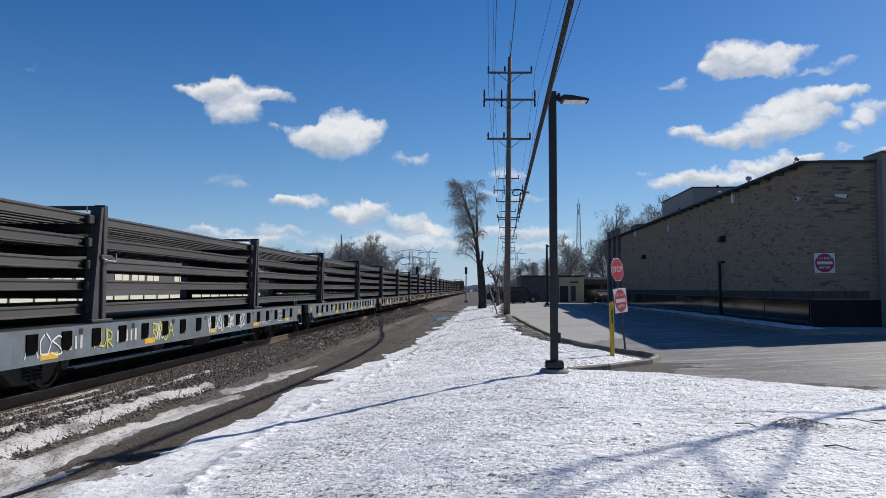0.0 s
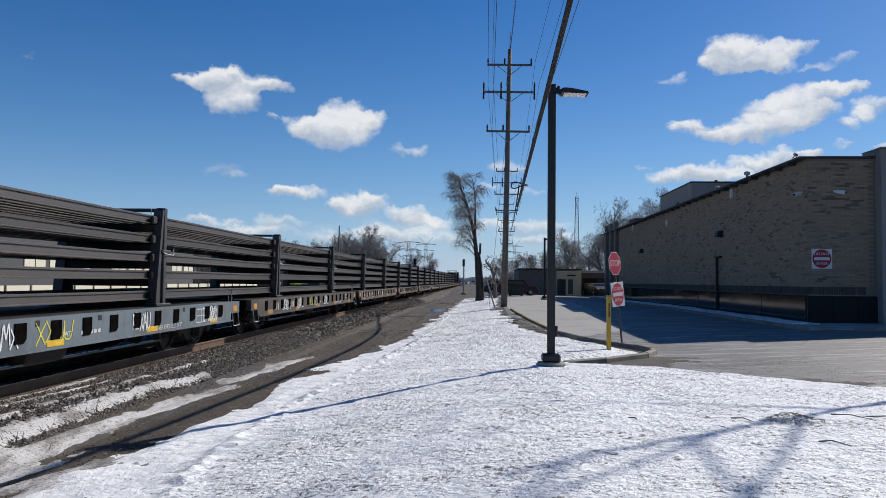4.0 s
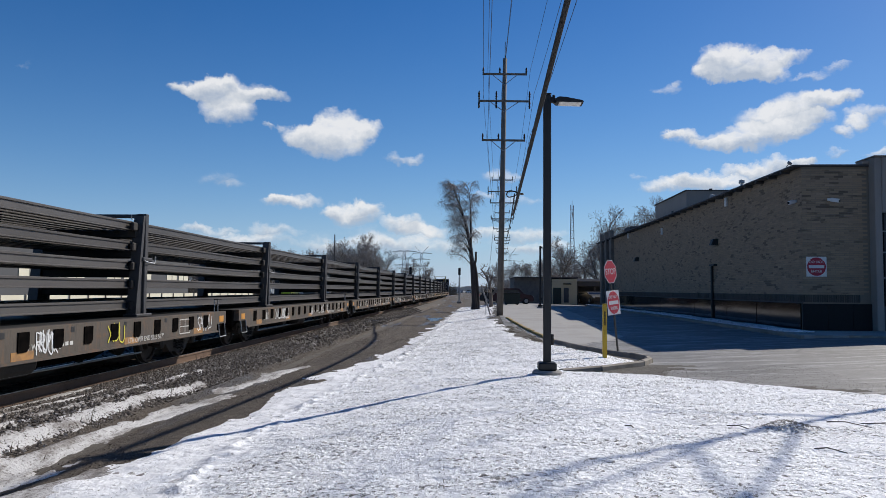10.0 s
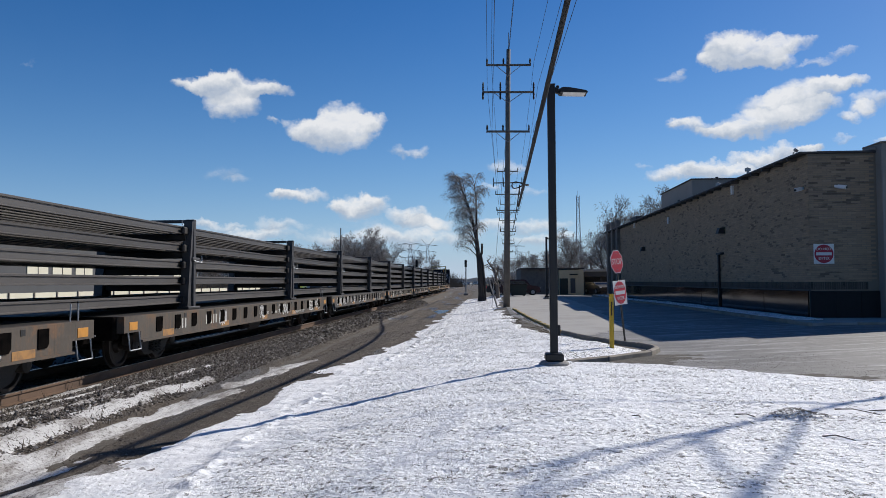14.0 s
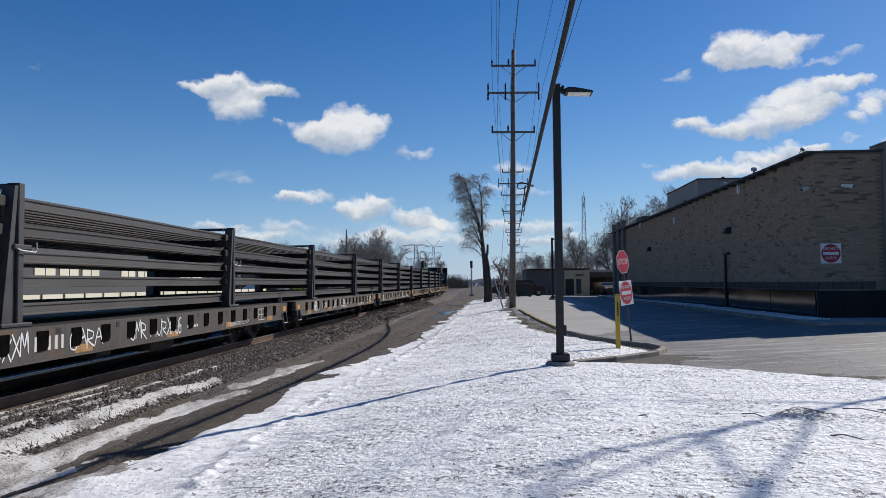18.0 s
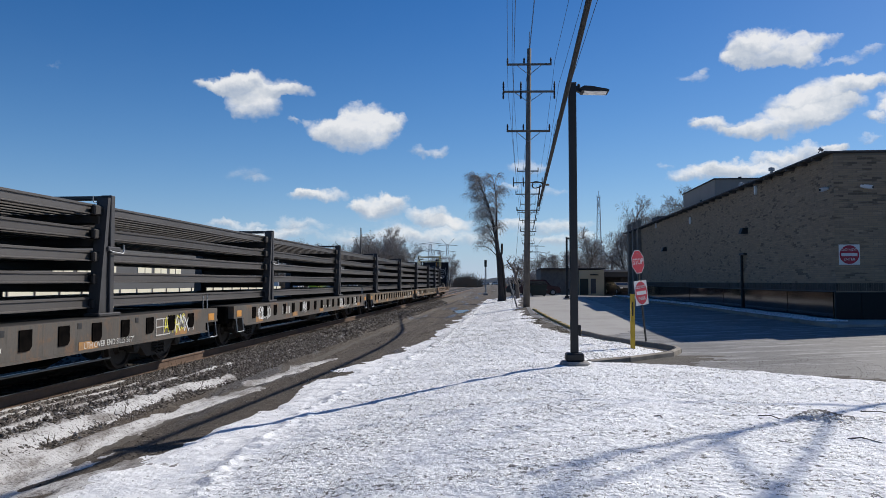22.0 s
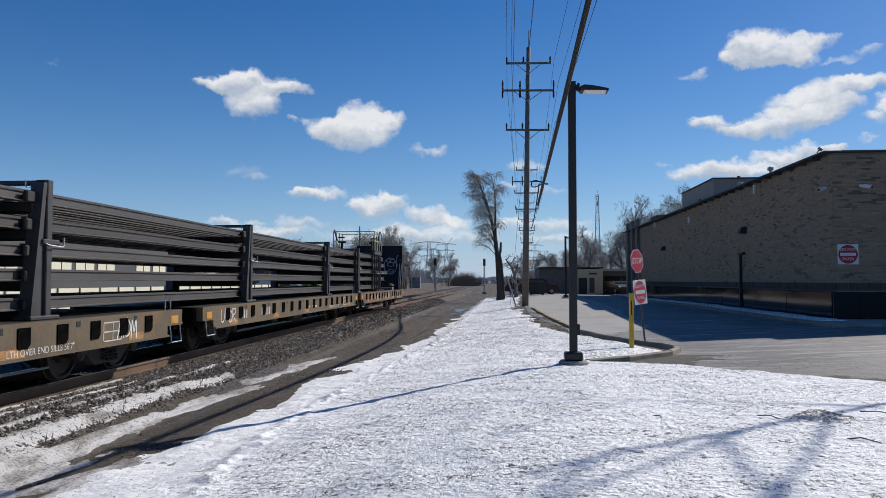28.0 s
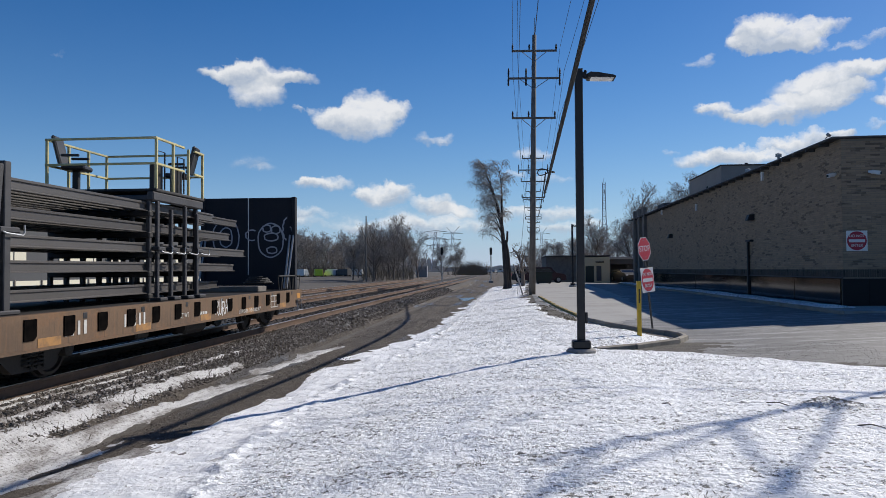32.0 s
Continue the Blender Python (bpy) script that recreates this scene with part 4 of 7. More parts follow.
# ---- brick building ----
def bricks_mat():
    def build(g, b):
        pos = g.n("ShaderNodeNewGeometry").outputs["Position"]
        sep = g.n("ShaderNodeSeparateXYZ", {0: pos})
        u = g.m("ADD", sep.outputs[0], sep.outputs[1])
        vec = g.n("ShaderNodeCombineXYZ", {0: u, 1: sep.outputs[2], 2: 0.0}).outputs[0]
        br = g.n("ShaderNodeTexBrick", {"Vector": vec, "Color1": (0.34, 0.265, 0.18, 1), "Color2": (0.175, 0.13, 0.088, 1), "Mortar": (0.24, 0.205, 0.16, 1),
                                        "Scale": 1.0, "Mortar Size": 0.009, "Bias": -0.25, "Brick Width": 0.40, "Row Height": 0.095})
        odd = g.n("ShaderNodeTexBrick", {"Vector": vec, "Color1": (0, 0, 0, 1), "Color2": (1, 1, 1, 1), "Mortar": (0, 0, 0, 1),
                                         "Scale": 1.0, "Mortar Size": 0.012, "Bias": 0.0, "Brick Width": 0.40, "Row Height": 0.095})
        patchy = g.step(g.noise(g.n("ShaderNodeMapping", {"Vector": vec, "Scale": (1.0, 3.0, 1.0)}).outputs[0], 1.1, 4.0, 0.7), 0.5, 0.66)
        dark = g.m("MULTIPLY", g.step(g.n("ShaderNodeSeparateColor", {0: odd.outputs[0]}).outputs[0], 0.72, 0.8), patchy)
        stain = g.noise(pos, 0.4, 5.0, 0.6)
        col = g.mix(g.m("MULTIPLY", dark, 0.8), br.outputs[0], (0.055, 0.045, 0.036, 1))
        col = g.mix(g.m("MULTIPLY", stain, 0.35), col, (0.15, 0.125, 0.10, 1))
        grain = g.noise(pos, 20.0, 4.0, 0.7)
        put(g, b, color=col, rough=0.92, normal=bump(g, g.m("ADD", g.m("MULTIPLY", br.outputs[1], -1.0), g.m("MULTIPLY", grain, 0.4)), 0.8, 0.02))
    return material("buff_brickwork", build)


M["brickwork"] = bricks_mat()
M["dado"] = worn("dado_paint", (0.014, 0.014, 0.014), (0.009, 0.009, 0.009), 0.9, 0, 0.8, 20, 0.5)
M["dado_gloss"] = material("dado_gloss", lambda g, b: put(g, b, color=(0.009, 0.009, 0.009), spec=0.42, rough=g.m("ADD", 0.03, g.m("MULTIPLY", g.noise(g.n("ShaderNodeNewGeometry").outputs["Position"], 1.5, 4.0), 0.10))))
BX, BY, BTOP = 14.0, 33.3, 7.04


def brick_building():
    b = thing("brick_building", "long buff brick commercial building with a dark painted base", "building", at=(0, 0, 0))
    zb = -0.6
    part("side_wall", MB().box(BX, BX + 0.35, BY, 88, zb, BTOP), M["mortar"], b, "shaded buff brick side wall")
    part("front_wall", MB().box(BX + 0.35, 16.85, BY, BY + 0.35, zb, BTOP), M["mortar"], b, "buff brick end wall")
    part("back_wall", MB().box(BX + 0.35, 45, 87.6, 88, zb, BTOP), M["brickwork"], b)
    part("roof", MB().box(BX + 0.3, 45, BY + 0.3, 87.7, BTOP - 0.5, BTOP - 0.25), M["cap"], b)
    eave = part("roof_edge", MB().cbox(BX - 0.40, BX + 0.4, BY - 0.1, 88.2, BTOP, BTOP + 0.10, 0.03), M["cap"], b, "dark metal roof edge")
    part("parapet_cap", MB().cbox(BX + 0.35, 16.84, BY - 0.12, BY + 0.45, BTOP, BTOP + 0.11, 0.03), M["cap"], b)
    for i in range(34):
        part("rafter_end", MB().cbox(BX - 0.42, BX, -0.05, 0.05, BTOP - 0.13, BTOP - 0.002, 0.015), M["cap"], eave, at=(0, BY + 1.2 + i * 1.55, 0))
    # dark dado of painted panels along the foot of the walls
    y = BY + 0.2
    i = 0
    while y < 86:
        w = (5.2, 4.6, 6.4, 3.8)[i % 4]
        part("base_panel", MB().cbox(BX - 0.06 - 0.01 * (i % 2), BX - 0.002, y, min(y + w - 0.03, 87), -0.35, 1.10, 0.012), M["dado_gloss"], b, "glossy black base panel")
        y += w
        i += 1
    for k in range(3):
        part("base_panel", MB().cbox(BX - 0.06 + k * 1.06, BX + 0.99 + k * 1.06, BY - 0.07, BY - 0.002, -0.1, 1.10, 0.012), M["dado"], b, "dark painted base panel")
    part("base_trim", MB().cbox(BX - 0.09, BX - 0.002, BY, 87, 1.104, 1.15, 0.01), M["cap"], b)
    for k, yy in enumerate((79.0, 82.0, 85.0)):
        part("pilaster", MB().cbox(BX - 0.35, BX - 0.002, yy, yy + 0.9, zb, BTOP + 0.9, 0.03), M["wood"], b, "brown-grey pilaster")
    # entrance bay
    part("entrance_frame", MB().cbox(16.85, 17.15, BY - 0.5, BY + 1.0, zb, 7.40, 0.03), M["taupe"], b, "taupe clad entrance pier")
    part("entrance_head", MB().cbox(17.152, 26, BY - 0.52, BY + 1.0, 5.0, 7.40, 0.03), M["taupe"], b, "taupe clad fascia over the windows")
    part("entrance_cap", MB().cbox(16.8, 26, BY - 0.6, BY + 1.05, 7.402, 7.46, 0.02), M["taupe"], b)
    part("entrance_reveal", MB().cbox(16.55, 16.848, BY - 0.1, BY + 0.5, 7.16, 7.30, 0.02), M["taupe"], b)
    win = part("window", MB().box(17.152, 26, BY - 0.25, BY - 0.2, 1.0, 4.998), M["glass"], b, "tall dark glazed window")
    for k in range(6):
        part("mullion", MB().cbox(17.3 + k * 1.4, 17.36 + k * 1.4, BY - 0.32, BY - 0.251, 1.0, 4.99, 0.01), M["cap"], win)
    for z in (2.2, 3.3, 4.2):
        part("transom", MB().cbox(17.16, 26, BY - 0.33, BY - 0.254, z, z + 0.05, 0.01), M["galv"], win)
    part("entrance_plinth", MB().cbox(17.152, 26, BY - 0.4, BY + 0.2, zb, 1.0, 0.02), M["slate"], b)
    # fittings
    for yy, z in ((45.0, 4.48), (67.0, 4.35)):
        part("vent_hood", MB().prism([(BX, -0.16), (BX - 0.42, -0.16), (BX - 0.30, 0.18), (BX, 0.2)], "y", yy - 0.25, yy + 0.25, Matrix.Translation((0, 0, z))), M["black"], b, "small black wall lantern")
    part("downpipe", MB().cbox(BX - 0.16, BX - 0.03, 45.7, 45.86, -0.3, 3.1, 0.02), M["black"], b, "black downpipe")
    part("downpipe_head", MB().cbox(BX - 0.22, BX - 0.01, 45.0, 45.9, 3.1, 3.22, 0.02), M["black"], b)
    for yy, z in ((43.0, 6.4), (71.0, 6.5), (58.0, 5.9)):
        part("scupper", MB().cbox(BX - 0.14, BX - 0.002, yy, yy + 0.22, z, z + 0.5, 0.02), M["white"], b, "white scupper box")
    for at in (pose(BX - 0.05, BY + 0.5, 5.60, 12, 0, -62), pose(15.12, BY - 0.05, 5.62, 12, 0, 42)):
        c = part("security_camera", MB().cbox(-0.075, 0.075, -0.46, -0.08, -0.085, 0.085, 0.03), M["white"], b, "white bullet camera", at=at)
        part("camera_mount", MB().cbox(-0.06, 0.06, -0.12, 0.04, -0.06, 0.06, 0.02), M["white"], c)
        part("camera_lens", MB().lathe([(0.055, -0.48), (0.055, -0.46)], "y", 12), M["black"], c)
    fl = part("floodlight", MB().cbox(-0.11, 0.11, -0.06, 0.04, -0.065, 0.065, 0.02), M["galv"], b, "small roof floodlight", at=pose(BX - 0.25, BY + 0.6, BTOP + 0.28, 35, 20, 30))
    part("bracket", MB().tube([(0, 0, -0.2), (0, 0, -0.02)], 0.02, 6), M["black"], fl)
    for yy, h in ((42.2, 0.55), (47.5, 0.4)):
        part("roof_vent", MB().lathe([(0.07, 0), (0.07, h), (0.16, h), (0.16, h + 0.16), (0.02, h + 0.22)], "z", 12), M["galv"], b, "galvanised roof vent", at=(BX + 0.5, yy, BTOP))
    part("roof_unit", MB().cbox(BX + 0.3, BX + 2.0, 72, 75, BTOP, BTOP + 0.7, 0.04), M["slate"], b, "small rooftop unit")
    ph = part("penthouse", MB().box(14.95, 24, 55, 64.5, BTOP - 0.3, 8.85), M["taupe"], b, "grey metal-clad rooftop penthouse")
    part("penthouse_cap", MB().cbox(14.85, 24.1, 54.9, 64.6, 8.85, 8.93, 0.02), M["cap"], ph)
    part("penthouse_vent", MB().cbox(14.88, 14.95, 58.6, 59.0, 7.5, 7.8, 0.02), M["black"], ph)
    part("exhaust", MB().lathe([(0.12, 8.93), (0.12, 9.15)], "z", 10), M["black"], ph, at=(17.0, 56, 0))
    sidewalk = thing("sidewalk", "raised concrete sidewalk with a strip of snow along the wall", "sidewalk", "", "structure")
    y = BY - 4.2
    while y < 86:
        z = lot_z(12.1, y + 1) + 0.14
        part("slab", MB().cbox(BX - 1.75, BX - 0.1, y + 0.006, y + 1.994, z - 0.6, z, 0.01), M["concrete"], sidewalk)
        part("kerb_stone", MB().cbox(BX - 1.92, BX - 1.757, y + 0.004, y + 1.996, z - 0.6, z + 0.01, 0.025), M["kerbstone"], sidewalk)
        if y > BY - 2.5:
            part("snow_strip", MB().cbox(BX - 1.7, BX - 0.55 - 0.2 * math.sin(y), y, y + 2.0, z + 0.002, z + 0.045, 0.02), M["snow"], sidewalk, "old snow strip")
        y += 2.0
    for k in range(9):
        x = BX - 0.1 + 2 * k
        z = lot_z(12.1, BY) + 0.135
        part("slab", MB().cbox(x + 0.006, x + 1.994, BY - 4.0, BY - 0.55, z - 0.6, z, 0.01), M["concrete"], sidewalk)
        part("kerb_stone", MB().cbox(x + 0.004, x + 1.996, BY - 4.2, BY - 4.004, z - 0.6, z + 0.01, 0.025), M["kerbstone"], sidewalk)
    s = thing("wall_sign", "square red and white do-not-enter sign on brick", "road sign", at=(14.56, BY - 0.032, 2.70))
    do_not_enter(s, 0.86, pose(0, 0, 0), "red_deep")


brick_building()


def laid_bricks():
    """Long buff bricks laid proud of the mortar: the end wall and the near part of the side wall."""
    owner = bpy.data.objects["brick_building"]
    rng = random.Random(17)
    bw, bh = 0.395, 0.094
    kinds = [MB().cbox(0, bw - 0.012, -d, 0.01, 0, bh - 0.012, 0.006).mesh("brick", M["brick"]) for d in (0.006, 0.010, 0.014, 0.004)]
    front = bpy.data.objects["front_wall"]
    end, side = MB(), MB()
    count = 0
    row = 0
    z = 1.5
    while z < BTOP - 0.1:
        x = BX + (0.0 if row % 2 else bw / 2)
        if x > BX + 0.01:
            end.box(BX, x - 0.012, BY - 0.012, BY + 0.01, z, z + bh - 0.012)
        while x < 16.45:
            if 1.7 < z < 6.2 and count < 300 and x > BX + 0.01:
                part("brick", kinds[rng.randrange(4)], None, front, at=(x, BY, z))
                count += 1
            else:
                d = rng.choice((0.006, 0.012, 0.018))
                end.box(x, x + bw - 0.012, BY - d, BY + 0.01, z, z + bh - 0.012)
            x += bw
        y = BY + (0.0 if row % 2 else bw / 2)
        if y > BY + 0.01:
            side.box(BX - 0.010, BX + 0.01, BY, y - 0.012, z, z + bh - 0.012)
        while y < 78.6:
            d = rng.choice((0.004, 0.010, 0.016, 0.022))
            o = len(side.v)
            y1, z1 = y + bw - 0.012, z + bh - 0.012
            side.v += [(BX - d, y, z), (BX - d, y1, z), (BX - d, y1, z1), (BX - d, y, z1), (BX + 0.01, y, z), (BX + 0.01, y1, z), (BX + 0.01, y1, z1), (BX + 0.01, y, z1)]
            side.f += [(o, o + 3, o + 2, o + 1), (o, o + 1, o + 5, o + 4), (o + 3, o + 7, o + 6, o + 2), (o, o + 4, o + 7, o + 3), (o + 1, o + 2, o + 6, o + 5)]
            y += bw
        z += bh
        row += 1
    # a course of dark bricks set on end above the base
    stand = MB()
    x = BX
    while x < 16.4:
        d = rng.choice((0.004, 0.012, 0.022))
        stand.box(x, x + 0.08, BY - d, BY + 0.01, 1.16, 1.485)
        x += 0.096
    y = BY
    while y < 78.5:
        d = rng.choice((0.004, 0.012, 0.022))
        stand.box(BX - d, BX + 0.01, y, y + 0.08, 1.16, 1.485)
        y += 0.096
    part("soldier_course", stand, M["brick_dark"], owner, "dark bricks set on end", kind="stuff", fix=False)
    part("brickwork", end, M["brick"], owner, "buff brick courses", kind="stuff", fix=False)
    part("brickwork", side, M["brick"], owner, "buff brick courses", kind="stuff", fix=False)


laid_bricks()


# ---- utility poles and wires ----
def utility_pole(x, y, z, h, lean=0.3, label="tall weathered timber utility pole with three crossarms", arms=((-1.15, 1.55), (-3.05, 1.8), (-5.8, 1.5))):
    s = thing("utility_pole", label, "utility pole", "poles along the tracks", at=pose(x, y, z, 0, math.degrees(math.atan2(lean, h)), 0))
    part("pole", MB().tube([(0, 0, -0.5), (0, 0, h * 0.5), (0, 0, h)], 0.23, 12, 0.14), M["wood"], s, smooth=True)
    part("lightning_rod", MB().tube([(0, 0, h), (0, 0, h + 1.2)], 0.03, 6), M["galv"], s)
    for k, (dz, w) in enumerate(arms):
        a = part("crossarm", MB().cbox(-w, w, -0.22, -0.12, h + dz - 0.07, h + dz + 0.07, 0.012), M["wood"], s)
        for sx in (-1, 1):
            part("brace", MB().tube([(sx * w * 0.55, -0.24, h + dz - 0.07), (0, -0.2, h + dz - 0.75)], 0.025, 5), M["galv"], a)
        for px in ((-w + 0.06, -w * 0.0 - 0.35, w - 0.06) if k != 1 else (-w + 0.05, -0.55, w - 0.05)):
            up = 1 if k != 1 else 1.6
            part("insulator", MB().lathe([(0.03, 0), (0.07, 0.06 * up), (0.04, 0.1 * up), (0.08, 0.16 * up), (0.05, 0.2 * up), (0.07, 0.27 * up), (0.03, 0.4 * up)], "z", 8),
                 M["dark"], a, "dark ribbed insulator", at=(px, -0.17, h + dz + 0.07))
            if k == 1:
                part("cutout", MB().lathe([(0.05, -0.55), (0.075, -0.4), (0.05, -0.3), (0.075, -0.2), (0.04, 0)], "z", 8), M["dark"], a, "hanging fuse cutout", at=(px, -0.25, h + dz + 0.02))
    return s


POLES = [(1.42, 52.0, -0.15, 17.9), (2.95, 98.0, -0.1, 16.4), (4.2, 140.0, -0.1, 16.4), (5.6, 185.0, -0.1, 16.4), (7.0, 235.0, -0.1, 16.4)]
for i, (x, y, z, h) in enumerate(POLES):
    if i == 0:
        utility_pole(x, y, z, h)
    else:
        utility_pole(x, y, z, h, 0.0, "distant weathered timber utility pole with crossarms",
                     ((-0.4, 1.4), (-1.9, 1.9), (-3.4, 1.6), (-5.5, 1.5)))


def wires():
    def sag(a, b, d, n=14):
        a, b = Vector(a), Vector(b)
        return [a.lerp(b, i / n) - Vector((0, 0, d * 4 * (i / n) * (1 - i / n))) for i in range(n + 1)]
    x0, y0, z0, h0 = POLES[0]
    top = z0 + h0
    runs = []
    for dx, dz in ((-1.2, -0.9), (-0.05, -0.9), (1.75, -0.9), (-1.5, -2.6), (-0.25, -2.6), (2.0, -2.6), (-1.2, -5.6), (1.7, -5.6)):
        runs.append(((x0 + 0.3 + dx - 0.35, -20, top + dz + 0.6), (x0 + 0.3 + dx, y0 - 0.17, top + dz), 0.9))
        x1, y1, z1, h1 = POLES[1]
        runs.append(((x0 + 0.3 + dx, y0 - 0.17, top + dz), (x1 + dx * 0.9, y1 - 0.17, z1 + h1 + dz + 0.2), 0.6))
    for (xa, ya, za, ha), (xb, yb, zb, hb) in zip(POLES[1:], POLES[2:]):
        for dx in (-1.3, 0.2, 1.3):
            runs.append(((xa + dx, ya, za + ha - 0.4), (xb + dx, yb, zb + hb - 0.4), 0.6))
    for a, b, d in runs:
        thing("power_line", "thin dark overhead power line between poles", "power line", "overhead wires", data=MB().tube(sag(a, b, d), 0.012, 5).mesh("power_line", M["dark"], True))
    cab = thing("telephone_cable", "thick black overhead telephone cable with a coil", "cable", "overhead wires")
    hang = []
    for i in range(31):
        y = -8 + i * 59.8 / 30
        z = 4.8 + (0.00374 if y < 28 else 0.0059) * (y - 28) ** 2
        hang.append(Vector((0.01970 * y + 0.24830 * (z - 1.6), y, z)))
    part("cable", MB().tube(hang, 0.05, 8), M["rubber"], cab, smooth=True)
    part("messenger_wire", MB().tube([p + Vector((0, 0, 0.11)) for p in hang], 0.012, 5), M["dark"], cab)
    part("coil", MB().tube([(0.55 * math.cos(a / 24 * 6.283) + 2.35, 50.2 + 1.0 * math.sin(a / 24 * 6.283), 8.0 + 0.12 * math.sin(a / 12 * 6.283)) for a in range(25)], 0.04, 6), M["rubber"], cab, "coiled slack loop")
    part("cable", MB().tube(sag((2.4, 51.8, 8.2), (3.5, 98, 8.2), 0.5, 16), 0.045, 8), M["rubber"], cab)
    guy = thing("guy_wire", "steel guy wire with a pale marker sleeve", "guy wire")
    part("wire", MB().tube([(0.4, 50.6, -0.1), (1.42, 52, 11)], 0.012, 5), M["galv"], guy)
    part("sleeve", MB().tube([(0.75, 50.2, -0.1), (0.15, 50.4, 1.9)], 0.05, 8), M["concrete"], guy, "pale plastic guy sleeve")


wires()


# ---- the rail train ----
DECK, HALF, CAR_LEN, PITCH = 1.06, 1.5, 17.25, 18.3
TIERS = [1.75, 1.34, 0.95, 0.58, 0.155]       # rail feet above the deck


def wheelset_mesh():
    mb = MB()
    mb.tube([(-0.95, 0, 0), (0.95, 0, 0)], 0.085, 10)
    for s in (-1, 1):
        m = Matrix.Scale(s, 4, (1, 0, 0))
        mb.lathe([(0.12, 0.66), (0.30, 0.70), (0.37, 0.685), (0.45, 0.685), (0.45, 0.715), (0.42, 0.72), (0.415, 0.81), (0.36, 0.82), (0.34, 0.775), (0.16, 0.75), (0.13, 0.83), (0.10, 0.83)], "x", 24, m)
    return mb.mesh("wheelset", M["wheel"])


def spring_mesh():
    pts = [(0.075 * math.cos(i * 0.9), 0.075 * math.sin(i * 0.9), 0.0085 * i) for i in range(30)]
    return MB().tube(pts, 0.017, 5).mesh("spring", M["dark"])


def side_frame_mesh():
    prof = [(-1.12, 0.50), (-1.10, 0.66), (-0.75, 0.70), (-0.45, 0.78), (0.45, 0.78), (0.75, 0.70), (1.10, 0.66), (1.12, 0.50), (0.95, 0.42), (0.72, 0.45),
            (0.42, 0.22), (-0.42, 0.22), (-0.72, 0.45), (-0.95, 0.42)]
    return MB().prism(prof, "x", 0.97, 1.10).mesh("side_frame", M["dark"])


# shade of hollows as a near-black colour: pockets, centre beam, end sills
M["recess_shade"] = material("recess_shade_black", lambda g, b: put(g, b, rough=1.0, spec=0.0, color=g.ramp(g.noise(g.n("ShaderNodeTexCoord").outputs["Object"], 6.0, 5.0), [(0.3, (0.003, 0.003, 0.003)), (0.75, (0.011, 0.009, 0.008))])))
M["wheel"] = worn("wheel_steel", (0.045, 0.036, 0.03), (0.025, 0.022, 0.02), 0.6, 0.4, 2.0, 20, 0.7)
WHEEL, SPRING, SIDEFRAME = wheelset_mesh(), spring_mesh(), side_frame_mesh()
BOLSTER = MB().cbox(-1.15, 1.15, -0.2, 0.2, 0.42, 0.70, 0.03).mesh("bolster", M["dark"])
BEARING = MB().lathe([(0.10, 0.92), (0.12, 1.0), (0.12, 1.13), (0.06, 1.16)], "x", 12).mesh("bearing_cap", M["dark"])
# a flat plate; its black colour paints the shade of a hollow pocket
POCKET = MB().prism([(-0.13, 0.05), (0.08, 0.05), (0.14, 0.11), (0.14, 0.34), (-0.13, 0.34)], "x", -0.01, 0.018).mesh("stake_pocket", M["recess_shade"])
HOLE = MB().cbox(0, 0.006, -0.055, 0.055, 0.0, 0.09, 0.002).mesh("sill_slot", M["black"])
REFL_OLD = MB().cbox(0, 0.004, -0.27, 0.27, -0.02, 0.12, 0.001).mesh("reflector", M["orange_old"])
REFL = MB().cbox(0, 0.005, -0.23, 0.23, 0.0, 0.10, 0.001).mesh("reflector", M["reflector"])
LATCH = MB().tube([(0, -0.05, 0.05), (0.12, -0.05, 0.05), (0.14, -0.02, 0.03), (0.14, 0.32, 0.01), (0.14, 0.36, 0.05), (0.14, 0.36, 0.16)], 0.013, 6).mesh("latch", M["galv"])


def post_meshes():
    near = MB()
    # a vertical channel with a slanted brace flange
    near.prism([(-0.13, 0.0), (0.15, 0.0), (0.15, 2.09), (0.03, 2.09), (-0.02, 1.0)], "x", -0.03, 0.05)
    near.cbox(-0.10, 0.10, 0.02, 0.16, 0.0, 2.1, 0.012)
    near.prism([(-0.34, 0.0), (-0.20, 0.0), (0.0, 2.05), (-0.08, 2.05)], "x", -0.10, 0.10)
    near.cbox(-0.12, 0.16, -0.42, 0.30, -0.004, 0.06, 0.015)
    return near.mesh("post", M["rack"])


POST = post_meshes()
TOPBAR = MB().cbox(-2.1, 0.06, 0.02, 0.16, 2.02, 2.09, 0.012).mesh("top_bar", M["rack"])
TIERBAR = MB().cbox(-2.05, -0.02, -0.16, 0.16, -0.16, 0.0, 0.02).mesh("tier_beam", M["dark"])
SADDLE = MB().cbox(-0.06, 0.02, -0.20, 0.20, -0.02, 0.15, 0.02).mesh("rail_clamp", M["dark"])


